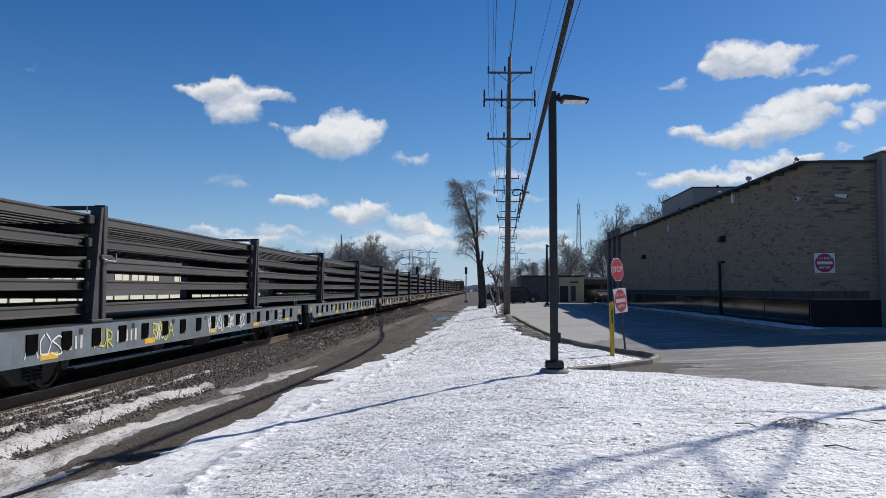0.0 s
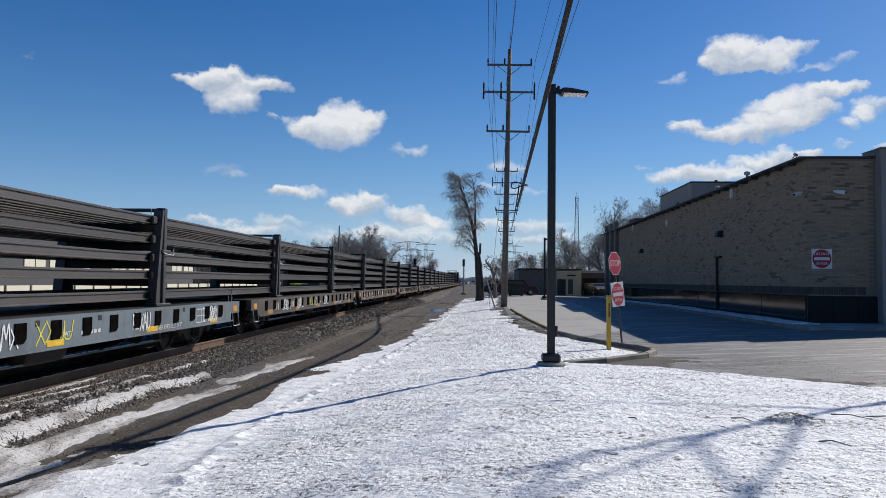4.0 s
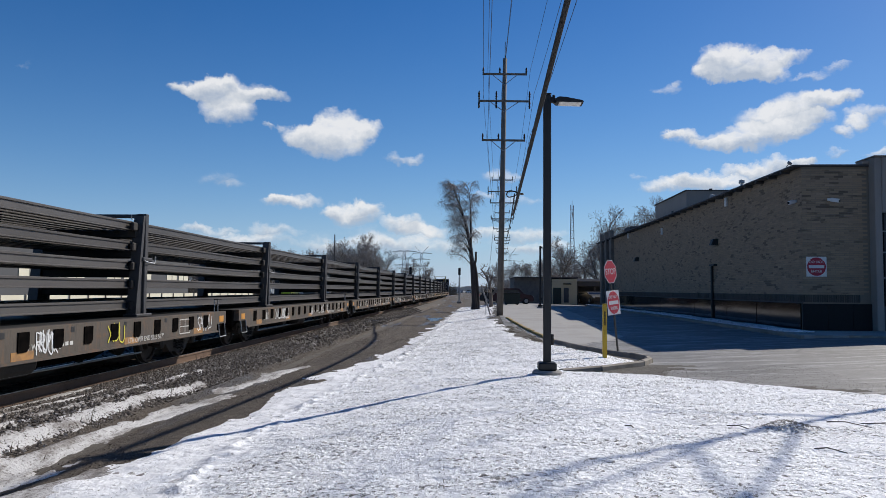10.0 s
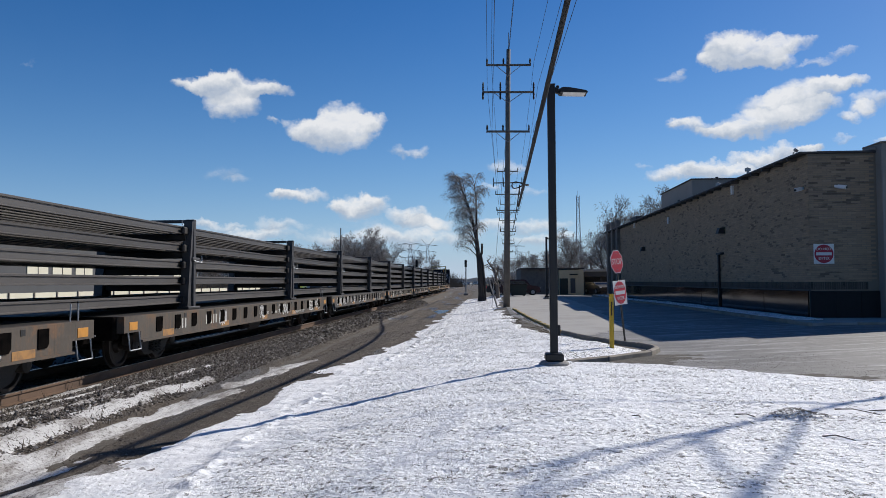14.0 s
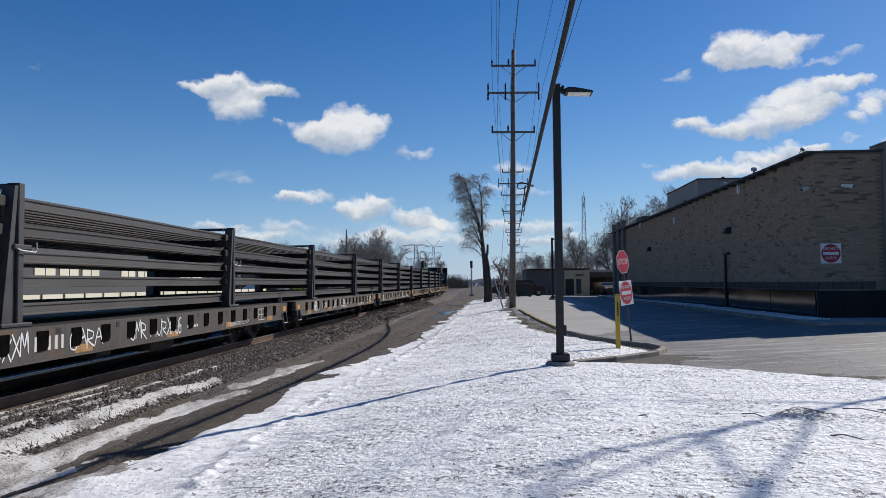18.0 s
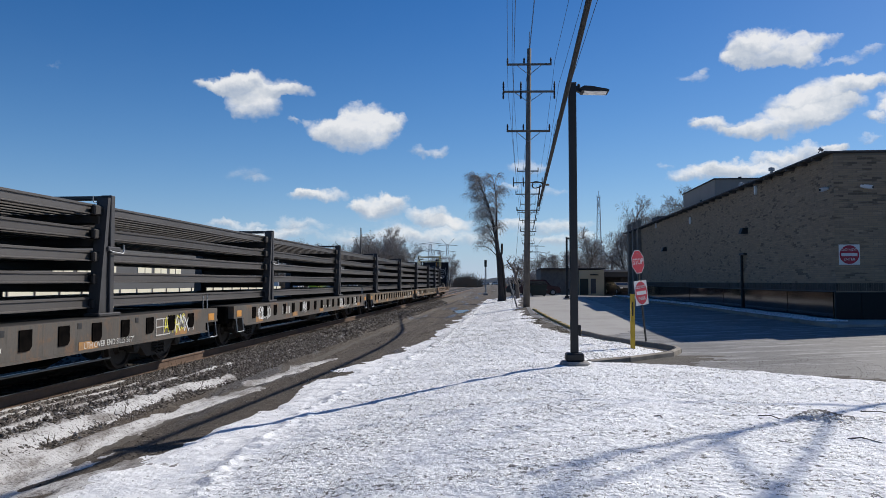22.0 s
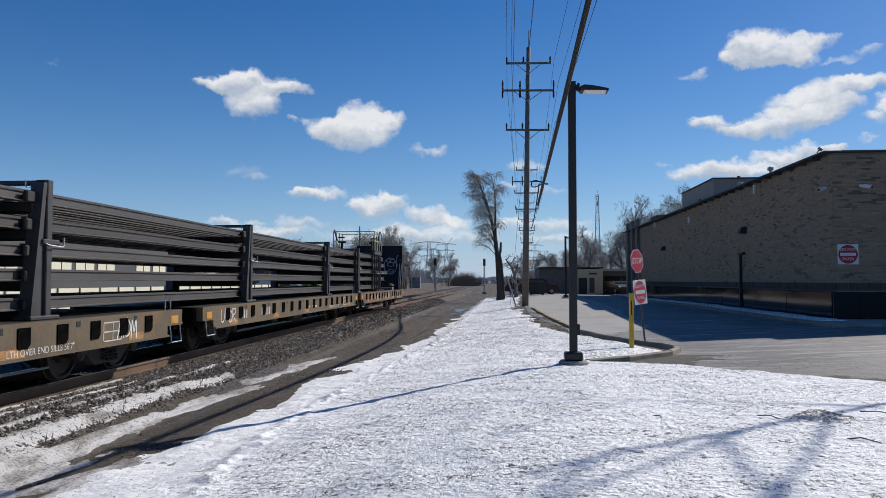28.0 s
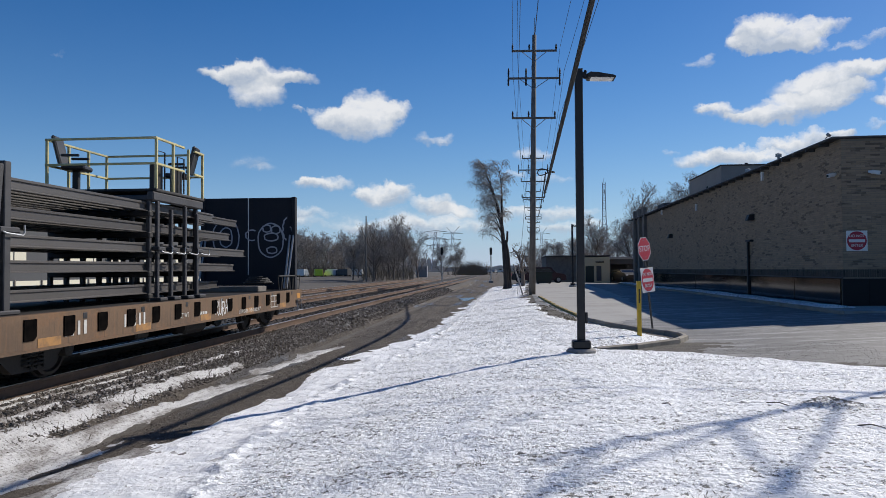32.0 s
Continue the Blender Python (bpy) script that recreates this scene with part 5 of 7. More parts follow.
def strokes(rng, w, h, n, r, mat):
    """A row of abstract spray-paint figures of loose lines in the y, z plane, facing +x."""
    kinds = (
        [[(0, 0), (0.15, 1), (0.5, 0.35), (0.85, 1), (1, 0)]],
        [[(0, 1), (1, 0)], [(1, 1), (0, 0)]],
        [[(1, 0.85), (0.6, 1), (0.1, 0.8), (0.3, 0.55), (0.8, 0.4), (0.9, 0.1), (0.4, 0), (0, 0.2)]],
        [[(0.5, 1), (0.05, 0.6), (0.2, 0.05), (0.75, 0.05), (0.95, 0.55), (0.5, 1)]],
        [[(0, 1), (0.1, 0.1), (0.6, 0), (0.9, 0.3), (1, 1)]],
        [[(0, 0), (0.45, 1), (1, 0)], [(0.2, 0.4), (0.8, 0.45)]],
        [[(0, 1), (0.05, 0)], [(0, 1), (0.8, 0.9), (0.7, 0.55), (0.1, 0.5), (1, 0)]],
    )
    mb, layer = MB(), 0
    for k in range(n):
        cw = w / n
        for line in rng.choice(kinds):
            pts = [Vector((0, -w / 2 + cw * (k + 0.05 + 0.95 * u) + rng.uniform(-0.06, 0.06) * cw, (v - 0.5) * h * 0.9 + rng.uniform(-0.07, 0.07) * h + 0.08 * h * math.sin(k * 2.1))) for u, v in line]
            fine = []
            for a, p in enumerate(pts[:-1]):
                p0, p3 = pts[max(a - 1, 0)], pts[min(a + 2, len(pts) - 1)]
                q = pts[a + 1]
                for t in (0.0, 0.25, 0.5, 0.75):
                    m1, m2 = (q - p0) * 0.3, (p3 - p) * 0.3
                    fine.append(p * (2 * t ** 3 - 3 * t ** 2 + 1) + m1 * (t ** 3 - 2 * t ** 2 + t) + q * (3 * t ** 2 - 2 * t ** 3) + m2 * (t ** 3 - t ** 2))
            fine.append(pts[-1])
            verts = []
            for i, q in enumerate(fine):
                d = fine[min(i + 1, len(fine) - 1)] - fine[max(i - 1, 0)]
                sd = Vector((0, -d.z, d.y))
                sd = sd.normalized() * r * rng.uniform(0.8, 1.15) if sd.length > 1e-5 else Vector((0, 0, r))
                lift = Vector((0.0003 * layer, 0, 0))
                verts += [q - sd + lift, q + sd + lift]
            mb.add(verts, [(2 * i, 2 * i + 1, 2 * i + 3, 2 * i + 2) for i in range(len(fine) - 1)])
            layer += 1
    return mb.mesh("graffiti", mat)


def bars(rng, n, h, w, gap, mat, name="lettering_bars"):
    """Plain blocks of the size of a row of letters."""
    mb = MB()
    y = 0
    for k in range(n):
        ww = w * rng.uniform(0.8, 1.1)
        mb.box(0, 0.003, y, y + ww, 0, h)
        y += ww + gap
    return mb.mesh(name, mat)


def bogie(car, y):
    bo = part("bogie", BOLSTER, None, car, "sooty freight bogie", at=(0, y, 0))
    for s in (-1, 1):
        part("side_frame", SIDEFRAME, None, bo, at=Matrix.Rotation(0 if s > 0 else math.pi, 4, "Z"))
        for dy in (-0.15, 0.0, 0.15):
            part("spring", SPRING, None, bo, at=(s * 1.10, dy, 0.27))
        for dy in (-0.88, 0.88):
            part("bearing_cap", BEARING, None, bo, at=Matrix.Translation((0, dy, 0.45)) @ Matrix.Rotation(0 if s > 0 else math.pi, 4, "Z"))
    for dy in (-0.88, 0.88):
        WHEELS.append(part("wheelset", WHEEL, None, bo, at=(0, dy, 0.45)))
    return bo


WHEELS, ROLLING = [], []      # turning wheelsets; (thing, its place along the train)


def rack(car, y):
    r = part("rail_rack", POST, None, car, "dark steel rack post with a slanted brace", at=(1.05, y, DECK))
    part("far_post", POST, None, r, at=pose(-2.05, 0, 0, 0, 0, 0))
    part("top_bar", TOPBAR, None, r)
    for z in TIERS:
        part("tier_beam", TIERBAR, None, r, at=(0, 0, z))
        part("rail_clamp", SADDLE, None, r, at=(0.0, -0.15, z))
    part("latch", LATCH, None, r, "bright bent-wire latch", at=(0.02, 0.0, 1.08))
    part("latch", LATCH, None, r, at=pose(0.02, 0.0, 1.95, 0, 0, 180) @ Matrix.Scale(0.7, 4))
    part("latch_box", MB().cbox(0.02, 0.14, -0.12, 0.30, 1.12, 1.2, 0.015), M["rack"], r)
    if int(y) % 3 == 0:
        part("graffiti", strokes(random.Random(int(y)), 0.16, 0.22, 2, 0.008, M["paint"]), None, r, "white upright spray-paint tag", at=(0.104, 0.08, 0.62))
    return r


def flatcar(centre, length, paint, seed, racks, label, marks=True):
    rng = random.Random(seed)
    car = thing("flatcar", label, "rail flatcar", "cars of the rail train", at=(TRACK_X, centre, RAIL_TOP))
    L = length / 2
    for s in (1, -1):
        prof = [(s * (HALF - 0.02), DECK), (s * HALF, DECK - 0.01), (s * HALF, DECK - 0.46), (s * (HALF + 0.05), DECK - 0.47), (s * (HALF + 0.05), DECK - 0.50), (s * (HALF - 0.14), DECK - 0.50), (s * (HALF - 0.14), DECK)]
        sill = part("side_sill", MB().prism(prof, "y", -L + 0.65, L - 0.65), paint, car)
        sh = part("end_step", MB().prism([(s * HALF, DECK), (s * HALF, DECK - 0.30), (s * (HALF - 0.14), DECK - 0.30), (s * (HALF - 0.14), DECK)], "y", -L, -L + 0.65), paint, car)
        part("end_step", MB().prism([(s * HALF, DECK), (s * HALF, DECK - 0.30), (s * (HALF - 0.14), DECK - 0.30), (s * (HALF - 0.14), DECK)], "y", L - 0.65, L), paint, car)
        n = int((length - 1.8) / 0.86)
        for k in range(n):
            y = -L + 1.0 + (k + 0.5) * (length - 2.0) / n
            part("stake_pocket", POCKET, None, sill, at=Matrix.Translation((s * HALF, y, DECK - 0.40)) @ Matrix.Rotation(0 if s > 0 else math.pi, 4, "Z"))
            if s > 0 and k % 2:
                part("sill_slot", HOLE, None, sill, at=(s * HALF, y + 0.42, DECK - 0.13))
        if s > 0:
            for k in range(5):
                part("reflector", REFL if seed < 42 else REFL_OLD, None, sill, "yellow reflective plate" if seed < 42 else "faded orange reflective plate", at=(HALF + 0.001, -L + 1.9 + k * (length - 3.8) / 4, DECK - 0.455))
            for yy in (-L + 0.35, L - 0.35):
                part("end_plate", MB().cbox(0, 0.008, -0.16, 0.16, 0, 0.15, 0.002), M["orange"], car, "orange corner plate", at=(HALF, yy, DECK - 0.26))
                part("grab_iron", MB().tube([(HALF + 0.01, yy - 0.22, DECK - 0.30), (HALF + 0.05, yy - 0.22, DECK - 0.62), (HALF + 0.05, yy + 0.22, DECK - 0.62), (HALF + 0.01, yy + 0.22, DECK - 0.30)], 0.014, 6), M["galv"], car, "bent grab iron")
            if marks:
                # stencilled marks and numbers, a data panel and spray tags
                part("stencil_mark", bars(rng, 4, 0.21, 0.07, 0.10, M["stencil"]), None, sill, "row of white stencilled blocks", at=(HALF + 0.004, -L + 2.25, DECK - 0.36), kind="stuff")
                part("stencil_mark", bars(rng, 5, 0.21, 0.07, 0.10, M["stencil"]), None, sill, "row of white stencilled blocks", at=(HALF + 0.004, -L + 3.95, DECK - 0.35), kind="stuff")
                part("stencil_mark", text_mesh("LTH OVER END SILLS 56'7\"", 0.135, M["stencil"]), None, sill, "small white stencilled lettering", at=pose(HALF + 0.004, L - 4.6, DECK - 0.405, 90, 0, 90), kind="stuff")
                part("stencil_mark", text_mesh("6-73", 0.13, M["stencil"]), None, sill, "small white stencilled lettering", at=pose(HALF + 0.004, L - 5.05, DECK - 0.22, 90, 0, 90), kind="stuff")
                part("stencil_mark", text_mesh("LT WT", 0.13, M["stencil"]), None, sill, "small white stencilled lettering", at=pose(HALF + 0.004, L - 8.4, DECK - 0.30, 90, 0, 90), kind="stuff")
                part("stencil_mark", bars(rng, 5, 0.06, 0.09, 0.04, M["stencil"]), None, sill, at=(HALF + 0.004, L - 7.9, DECK - 0.33), kind="stuff")
                fr = MB().box(0, 0.003, 0, 0.6, 0, 0.02).box(0, 0.003, 0, 0.6, 0.3, 0.32).box(0, 0.003, 0, 0.02, 0, 0.32).box(0, 0.003, 0.58, 0.6, 0, 0.32).box(0, 0.003, 0.29, 0.31, 0, 0.32).box(0, 0.003, 0, 0.6, 0.15, 0.17)
                part("data_panel", fr, M["stencil"], sill, "white outlined data panel", at=(HALF + 0.004, L - 3.0, DECK - 0.42), kind="stuff")
                for k in range(rng.randint(5, 8) if seed < 49 else 1):
                    col = M["paint"] if rng.random() < 0.96 else M["paint_yellow"]
                    part("graffiti", strokes(rng, rng.uniform(0.45, 1.0), 0.34, rng.randint(3, 5), 0.013, col), None, sill, "looping spray-paint tag", at=(HALF + 0.006 + 0.001 * k, rng.uniform(-L + 1.5, L - 1.5), DECK - 0.24))
    part("deck", MB().box(-HALF + 0.14, HALF - 0.14, -L + 0.02, L - 0.02, DECK - 0.08, DECK - 0.005), M["dark"], car)
    part("centre_sill", MB().cbox(-0.33, 0.33, -L + 0.1, L - 0.1, DECK - 0.62, DECK - 0.09, 0.02), M["dark"], car)
    # beam added to block the view under the car, coloured as shade
    part("fish_belly", MB().prism([(-L + 3.3, DECK - 0.60), (-L + 4.3, 0.24), (L - 4.3, 0.24), (L - 3.3, DECK - 0.60)], "x", -0.30, 0.30), M["recess_shade"], car, "deep centre beam coloured black like the shade under the car")
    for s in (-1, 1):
        # end sill painted shade-black, so the gap between cars reads dark
        part("end_sill", MB().cbox(-HALF + 0.14, HALF - 0.14, s * L - 0.12, s * L + 0.12, DECK - 0.42, DECK - 0.004, 0.02), M["recess_shade"], car)
        cp = part("coupler", MB().cbox(-0.09, 0.09, s * L - 0.1 if s > 0 else -L - 0.53, L + 0.53 if s > 0 else -L + 0.1, 0.72, 0.92, 0.03), M["dark"], car)
        part("coupler_head", MB().cbox(-0.17, 0.17, s * (L + 0.40) - 0.12, s * (L + 0.40) + 0.12, 0.66, 0.98, 0.05), M["dark"], cp)
        part("brake_hose", MB().tube([(0.35, s * L, 0.75), (0.4, s * (L + 0.2), 0.45), (0.25, s * (L + 0.5), 0.35)], 0.025, 6), M["rubber"], car)
    bs = part("brake_stand", MB().tube([(HALF - 0.12, L - 0.28, DECK - 0.1), (HALF - 0.12, L - 0.28, DECK + 0.32)], 0.014, 6), M["galv"], car, "thin pale brake stand")
    part("brake_stand_rod", MB().tube([(HALF - 0.12, L - 0.52, DECK - 0.1), (HALF - 0.14, L - 0.46, DECK + 0.28)], 0.011, 6), M["galv"], bs)
    part("hand_wheel", MB().tube([(HALF - 0.12 + 0.1 * math.sin(a * 0.5236), L - 0.28 + 0.1 * math.cos(a * 0.5236), DECK + 0.30) for a in range(13)], 0.010, 5), M["dark"], bs)
    part("uncoupling_lever", MB().tube([(HALF - 0.05, L + 0.14, DECK - 0.28), (0.5, L + 0.16, DECK - 0.26), (0.15, L + 0.3, DECK - 0.3)], 0.014, 5), M["galv"], car)
    for k in range(7):
        y = -L + 3.4 + k * (length - 6.8) / 6
        part("cross_bearer", MB().prism([(-HALF + 0.14, DECK - 0.10), (HALF - 0.14, DECK - 0.10), (HALF - 0.14, DECK - 0.3), (0.4, DECK - 0.58), (-0.4, DECK - 0.58), (-HALF + 0.14, DECK - 0.3)], "y", y - 0.06, y + 0.06), M["dark"], car)
    part("air_tank", MB().lathe([(0.02, -0.62), (0.18, -0.56), (0.2, -0.5), (0.2, 0.5), (0.18, 0.56), (0.02, 0.62)], "y", 14), M["dark"], car, "dark air reservoir", smooth=False, at=(0.85, 0.6, 0.45))
    part("brake_rod", MB().tube([(0.95, -L + 3.6, 0.30), (0.95, L - 3.6, 0.30)], 0.018, 6), M["galv"], car, "thin brake rod")
    part("brake_cylinder", MB().cbox(0.5, 0.95, -1.9, -1.4, 0.35, 0.62, 0.04), M["dark"], car)
    for s in (-1, 1):
        bogie(car, s * (L - 2.1))
    for y in racks:
        rack(car, y - centre)
    ROLLING.append((car, centre))
    return car


FIRST = 13.1                                   # place along the train of the first rack
paints = {-1: 4, 0: 0, 1: 0, 2: 1, 3: 4, 4: 4, 5: 4, 6: 1, 7: 2, 8: 2, 9: 3, 10: 3}
names = {0: "steel-blue", 1: "sooty black", 2: "grey-brown", 3: "ochre rusty", 4: "dark brown"}
for j in range(-1, 11):
    c = 17.65 + PITCH * j
    k = paints[j]
    flatcar(c, CAR_LEN, CAR_PAINT[k], 40 + j, [FIRST + 9.15 * (2 * j), FIRST + 9.15 * (2 * j + 1)],
            names[k] + " flatcar with rail racks, stencils and spray tags")
LAST_A, LAST_B = 210.0, 224.7
last = flatcar((LAST_A + LAST_B) / 2, LAST_B - LAST_A, CAR_PAINT[5], 77, [211.4], "orange rusty end flatcar with bulkhead, tie-down stand and railed platform")
LC = (LAST_A + LAST_B) / 2


def end_car_gear():
    # tie-down stand of vertical bars
    for dy in (215.8 - LC, 217.95 - LC):
        st = part("tie_down_frame", MB().cbox(-1.05, 1.05, dy - 0.07, dy + 0.07, DECK + 1.95, DECK + 2.06, 0.02), M["rack"], last, "dark tie-down frame with clamp bars")
        for k in range(7):
            x = -1.0 + k * 2.0 / 6
            part("bar", MB().cbox(x - 0.04, x + 0.04, dy - 0.05, dy + 0.05, DECK, DECK + 1.95, 0.012), M["rack"], st)
        for z in TIERS:
            part("clamp_beam", MB().cbox(-1.0, 1.06, dy - 0.1, dy + 0.1, DECK + z - 0.11, DECK + z - 0.002, 0.02), M["dark"], st)
    for k, yy in enumerate((215.95, 216.55, 217.2, 217.8)):
        b = part("clamp_bar", MB().cbox(1.06, 1.13, yy - LC - 0.045, yy - LC + 0.045, DECK, DECK + 1.95 - 0.12 * (k % 2), 0.012), M["rack"], last, "vertical clamp bar")
        part("foot", MB().cbox(1.0, 1.25, yy - LC - 0.16, yy - LC + 0.16, DECK, DECK + 0.07, 0.015), M["rack"], b)
        part("latch", LATCH, None, b, at=(1.10, yy - LC, DECK + 0.92))
        part("clamp_block", MB().cbox(1.04, 1.2, yy - LC - 0.13, yy - LC + 0.13, DECK + 0.98, DECK + 1.06, 0.015), M["rack"], b)
    part("top_rail", MB().cbox(1.0, 1.14, 215.7 - LC, 218.05 - LC, DECK + 1.95, DECK + 2.12, 0.02), M["rack"], last)
    # platform with railings and two seats
    P0, P1, PZ = 215.8 - LC, 218.1 - LC, DECK + 2.13
    plat = part("platform", MB().cbox(-1.15, 1.15, P0, P1, PZ, PZ + 0.06, 0.015), M["dark"], last, "dark steel grating platform")
    for x in (-1.12, 1.12):
        for k in range(4):
            y = P0 + 0.05 + k * (P1 - P0 - 0.1) / 3
            part("railing_post", MB().cbox(x - 0.025, x + 0.025, y - 0.025, y + 0.025, PZ + 0.06, PZ + 1.05, 0.006), M["railing"], plat)
        for z in (0.55, 1.05):
            if x < 0 or z > 0:
                gap = 1.0 if x > 0 else 0.0
                part("hand_rail", MB().cbox(x - 0.022, x + 0.022, P0, P1 - gap, PZ + z - 0.022, PZ + z + 0.022, 0.006), M["railing"], plat, "pale yellow handrail")
                if gap:
                    part("hand_rail", MB().cbox(x - 0.022, x + 0.022, P1 - 0.5, P1, PZ + z - 0.022, PZ + z + 0.022, 0.006), M["railing"], plat)
    for y in (P0 + 0.02, P1 - 0.02):
        for z in (0.55, 1.05):
            part("hand_rail", MB().cbox(-1.12, 1.12, y - 0.022, y + 0.022, PZ + z - 0.022, PZ + z + 0.022, 0.006), M["railing"], plat)
    for k, (x, y, t) in enumerate(((-0.75, P0 + 0.45, 100), (0.7, P1 - 0.35, -80))):
        s = part("seat", MB().cbox(-0.24, 0.24, -0.24, 0.22, 0.42, 0.52, 0.03), M["seat"], plat, "black vinyl operator seat", at=pose(x, y, PZ + 0.06, 0, 0, t))
        part("seat_back", MB().cbox(-0.22, 0.22, 0.0, 0.08, 0.0, 0.62, 0.03, pose(0, 0.2, 0.52, -14, 0, 0)), M["seat"], s)
        part("pedestal", MB().cbox(-0.06, 0.06, -0.06, 0.06, 0.0, 0.42, 0.01), M["orange" if k else "black"], s)
        for sx in (-0.26, 0.26):
            part("armrest", MB().cbox(sx - 0.03, sx + 0.03, -0.15, 0.2, 0.68, 0.73, 0.012), M["seat"], s)
    for y in (P0 + 0.5, P1 - 0.9):
        part("control_stand", MB().cbox(0.85, 0.95, y - 0.2, y + 0.2, PZ + 0.06, PZ + 0.62, 0.02), M["black"], plat)
        part("loop_bar", MB().tube([(1.0, y - 0.16, PZ + 0.1), (1.0, y - 0.16, PZ + 0.85), (1.0, y + 0.16, PZ + 0.85), (1.0, y + 0.16, PZ + 0.1)], 0.016, 6), M["black"], plat)
    # bulkhead
    Y = LAST_B - 0.55 - LC
    wall = part("bulkhead", MB().cbox(-1.45, 1.45, Y, Y + 0.1, DECK, DECK + 2.80, 0.02), M["navy"], last, "dark navy steel end bulkhead with pale spray drawing")
    part("seam", MB().box(-0.012, 0.012, Y - 0.004, Y, DECK + 0.45, DECK + 2.79), M["white"], wall, "white vertical seam")
    for s in (-1, 1):
        part("edge_post", MB().cbox(s * 1.42 - 0.06, s * 1.42 + 0.06, Y - 0.06, Y + 0.14, DECK, DECK + 2.81, 0.015), M["navy"], wall)
        for dx in (0, 0.11):
            part("brace", MB().tube([(s * (1.42 - dx), Y - 0.75 + dx, DECK + 0.05), (s * (1.42 - dx), Y - 0.04, DECK + 1.65)], 0.028, 6), M["galv"], wall, "pale slanted brace")
    # pale loops sprayed on the bulkhead
    loops = MB()
    for k, (cx, cz, a, b, t0, t1) in enumerate(((0.70, 1.50, 0.40, 0.52, 0, 6.3), (0.58, 1.86, 0.13, 0.11, 0, 6.3), (0.86, 1.82, 0.14, 0.12, 0, 6.3), (0.72, 1.60, 0.22, 0.12, 0, 6.3), (0.74, 1.20, 0.16, 0.10, 0, 6.3),
                                                (1.22, 1.84, 0.14, 0.34, 1.6, 4.6), (1.30, 1.50, 0.10, 0.40, -1.5, 1.5), (0.12, 1.66, 0.20, 0.16, 1.0, 5.2), (-0.7, 1.6, 0.42, 0.55, 0, 6.3), (-0.7, 1.6, 0.2, 0.3, 0, 6.3))):
        ring = [Vector((cx + a * math.cos(t0 + (t1 - t0) * i / 26) + 0.012 * math.sin(5 * i), Y - 0.006 - 0.0004 * k, DECK + cz + b * math.sin(t0 + (t1 - t0) * i / 26))) for i in range(27)]
        verts = []
        for i, q in enumerate(ring):
            d = ring[min(i + 1, 26)] - ring[max(i - 1, 0)]
            sd = Vector((-d.z, 0, d.x)).normalized() * 0.020
            verts += [q - sd, q + sd]
        loops.add(verts, [(2 * i, 2 * i + 1, 2 * i + 3, 2 * i + 2) for i in range(26)])
    part("graffiti", loops, M["paint_grey"], wall, "pale grey looping spray drawing")
    part("rope_coil", MB().tube([(0.75 + (0.42 - 0.004 * i) * math.cos(i * 0.5), Y - 1.3 + (0.42 - 0.004 * i) * math.sin(i * 0.5), DECK + 0.2 + 0.004 * i) for i in range(50)], 0.03, 6), M["dark"], last, "coiled dark cable")
    part("timber", MB().cbox(-0.9, 1.2, Y - 2.6, Y - 1.9, DECK, DECK + 0.16, 0.02), M["wood"], last, "timber blocking")
    rl = part("end_railing", MB().cbox(1.42, 1.48, Y - 1.6, Y + 0.5, DECK + 0.40, DECK + 0.44, 0.01), M["dark"], last)
    for k in range(12):
        part("baluster", MB().tube([(1.45, Y - 1.55 + k * 0.18, DECK), (1.45, Y - 1.55 + k * 0.18 + (0.1 if k % 2 else -0.1), DECK + 0.41)], 0.014, 5), M["dark"], rl)


end_car_gear()


def rail_load():
    load = thing("rail_load", "tiers of new long brown steel rails stacked on the racks", "rails", at=(TRACK_X, 0, RAIL_TOP))
    rng = random.Random(3)
    prof = rail_profile()
    for ti, z in enumerate(TIERS):
        n = 7
        for k in range(n):
            x = 0.93 - k * 0.29
            end = 219.6 + rng.uniform(-0.9, 1.8) - (0.0 if k else (0.3, 0.9, -0.8, 0.5, 1.3)[ti])
            rows = [(-12 + i * 4.575) for i in range(51) if -12 + i * 4.575 < end - 2] + [end]
            mb = MB()
            m = len(prof)
            dx = [rng.uniform(-0.012, 0.012) for _ in rows]
            verts, faces = [], []
            for i, y in enumerate(rows):
                dz = -0.012 if i % 2 else 0.0
                verts += [(x + px + dx[i], y, DECK + z + pz + dz) for px, pz in prof]
            for i in range(len(rows) - 1):
                for q in range(m):
                    a, b = i * m + q, i * m + (q + 1) % m
                    faces.append((a, b, b + m, a + m))
            faces += [tuple(range(m)), tuple(range(len(verts) - 1, len(verts) - m - 1, -1))]
            part("rail", mb.add(verts, faces), M["rail"], load)
    ROLLING.append((load, 0.0))


rail_load()


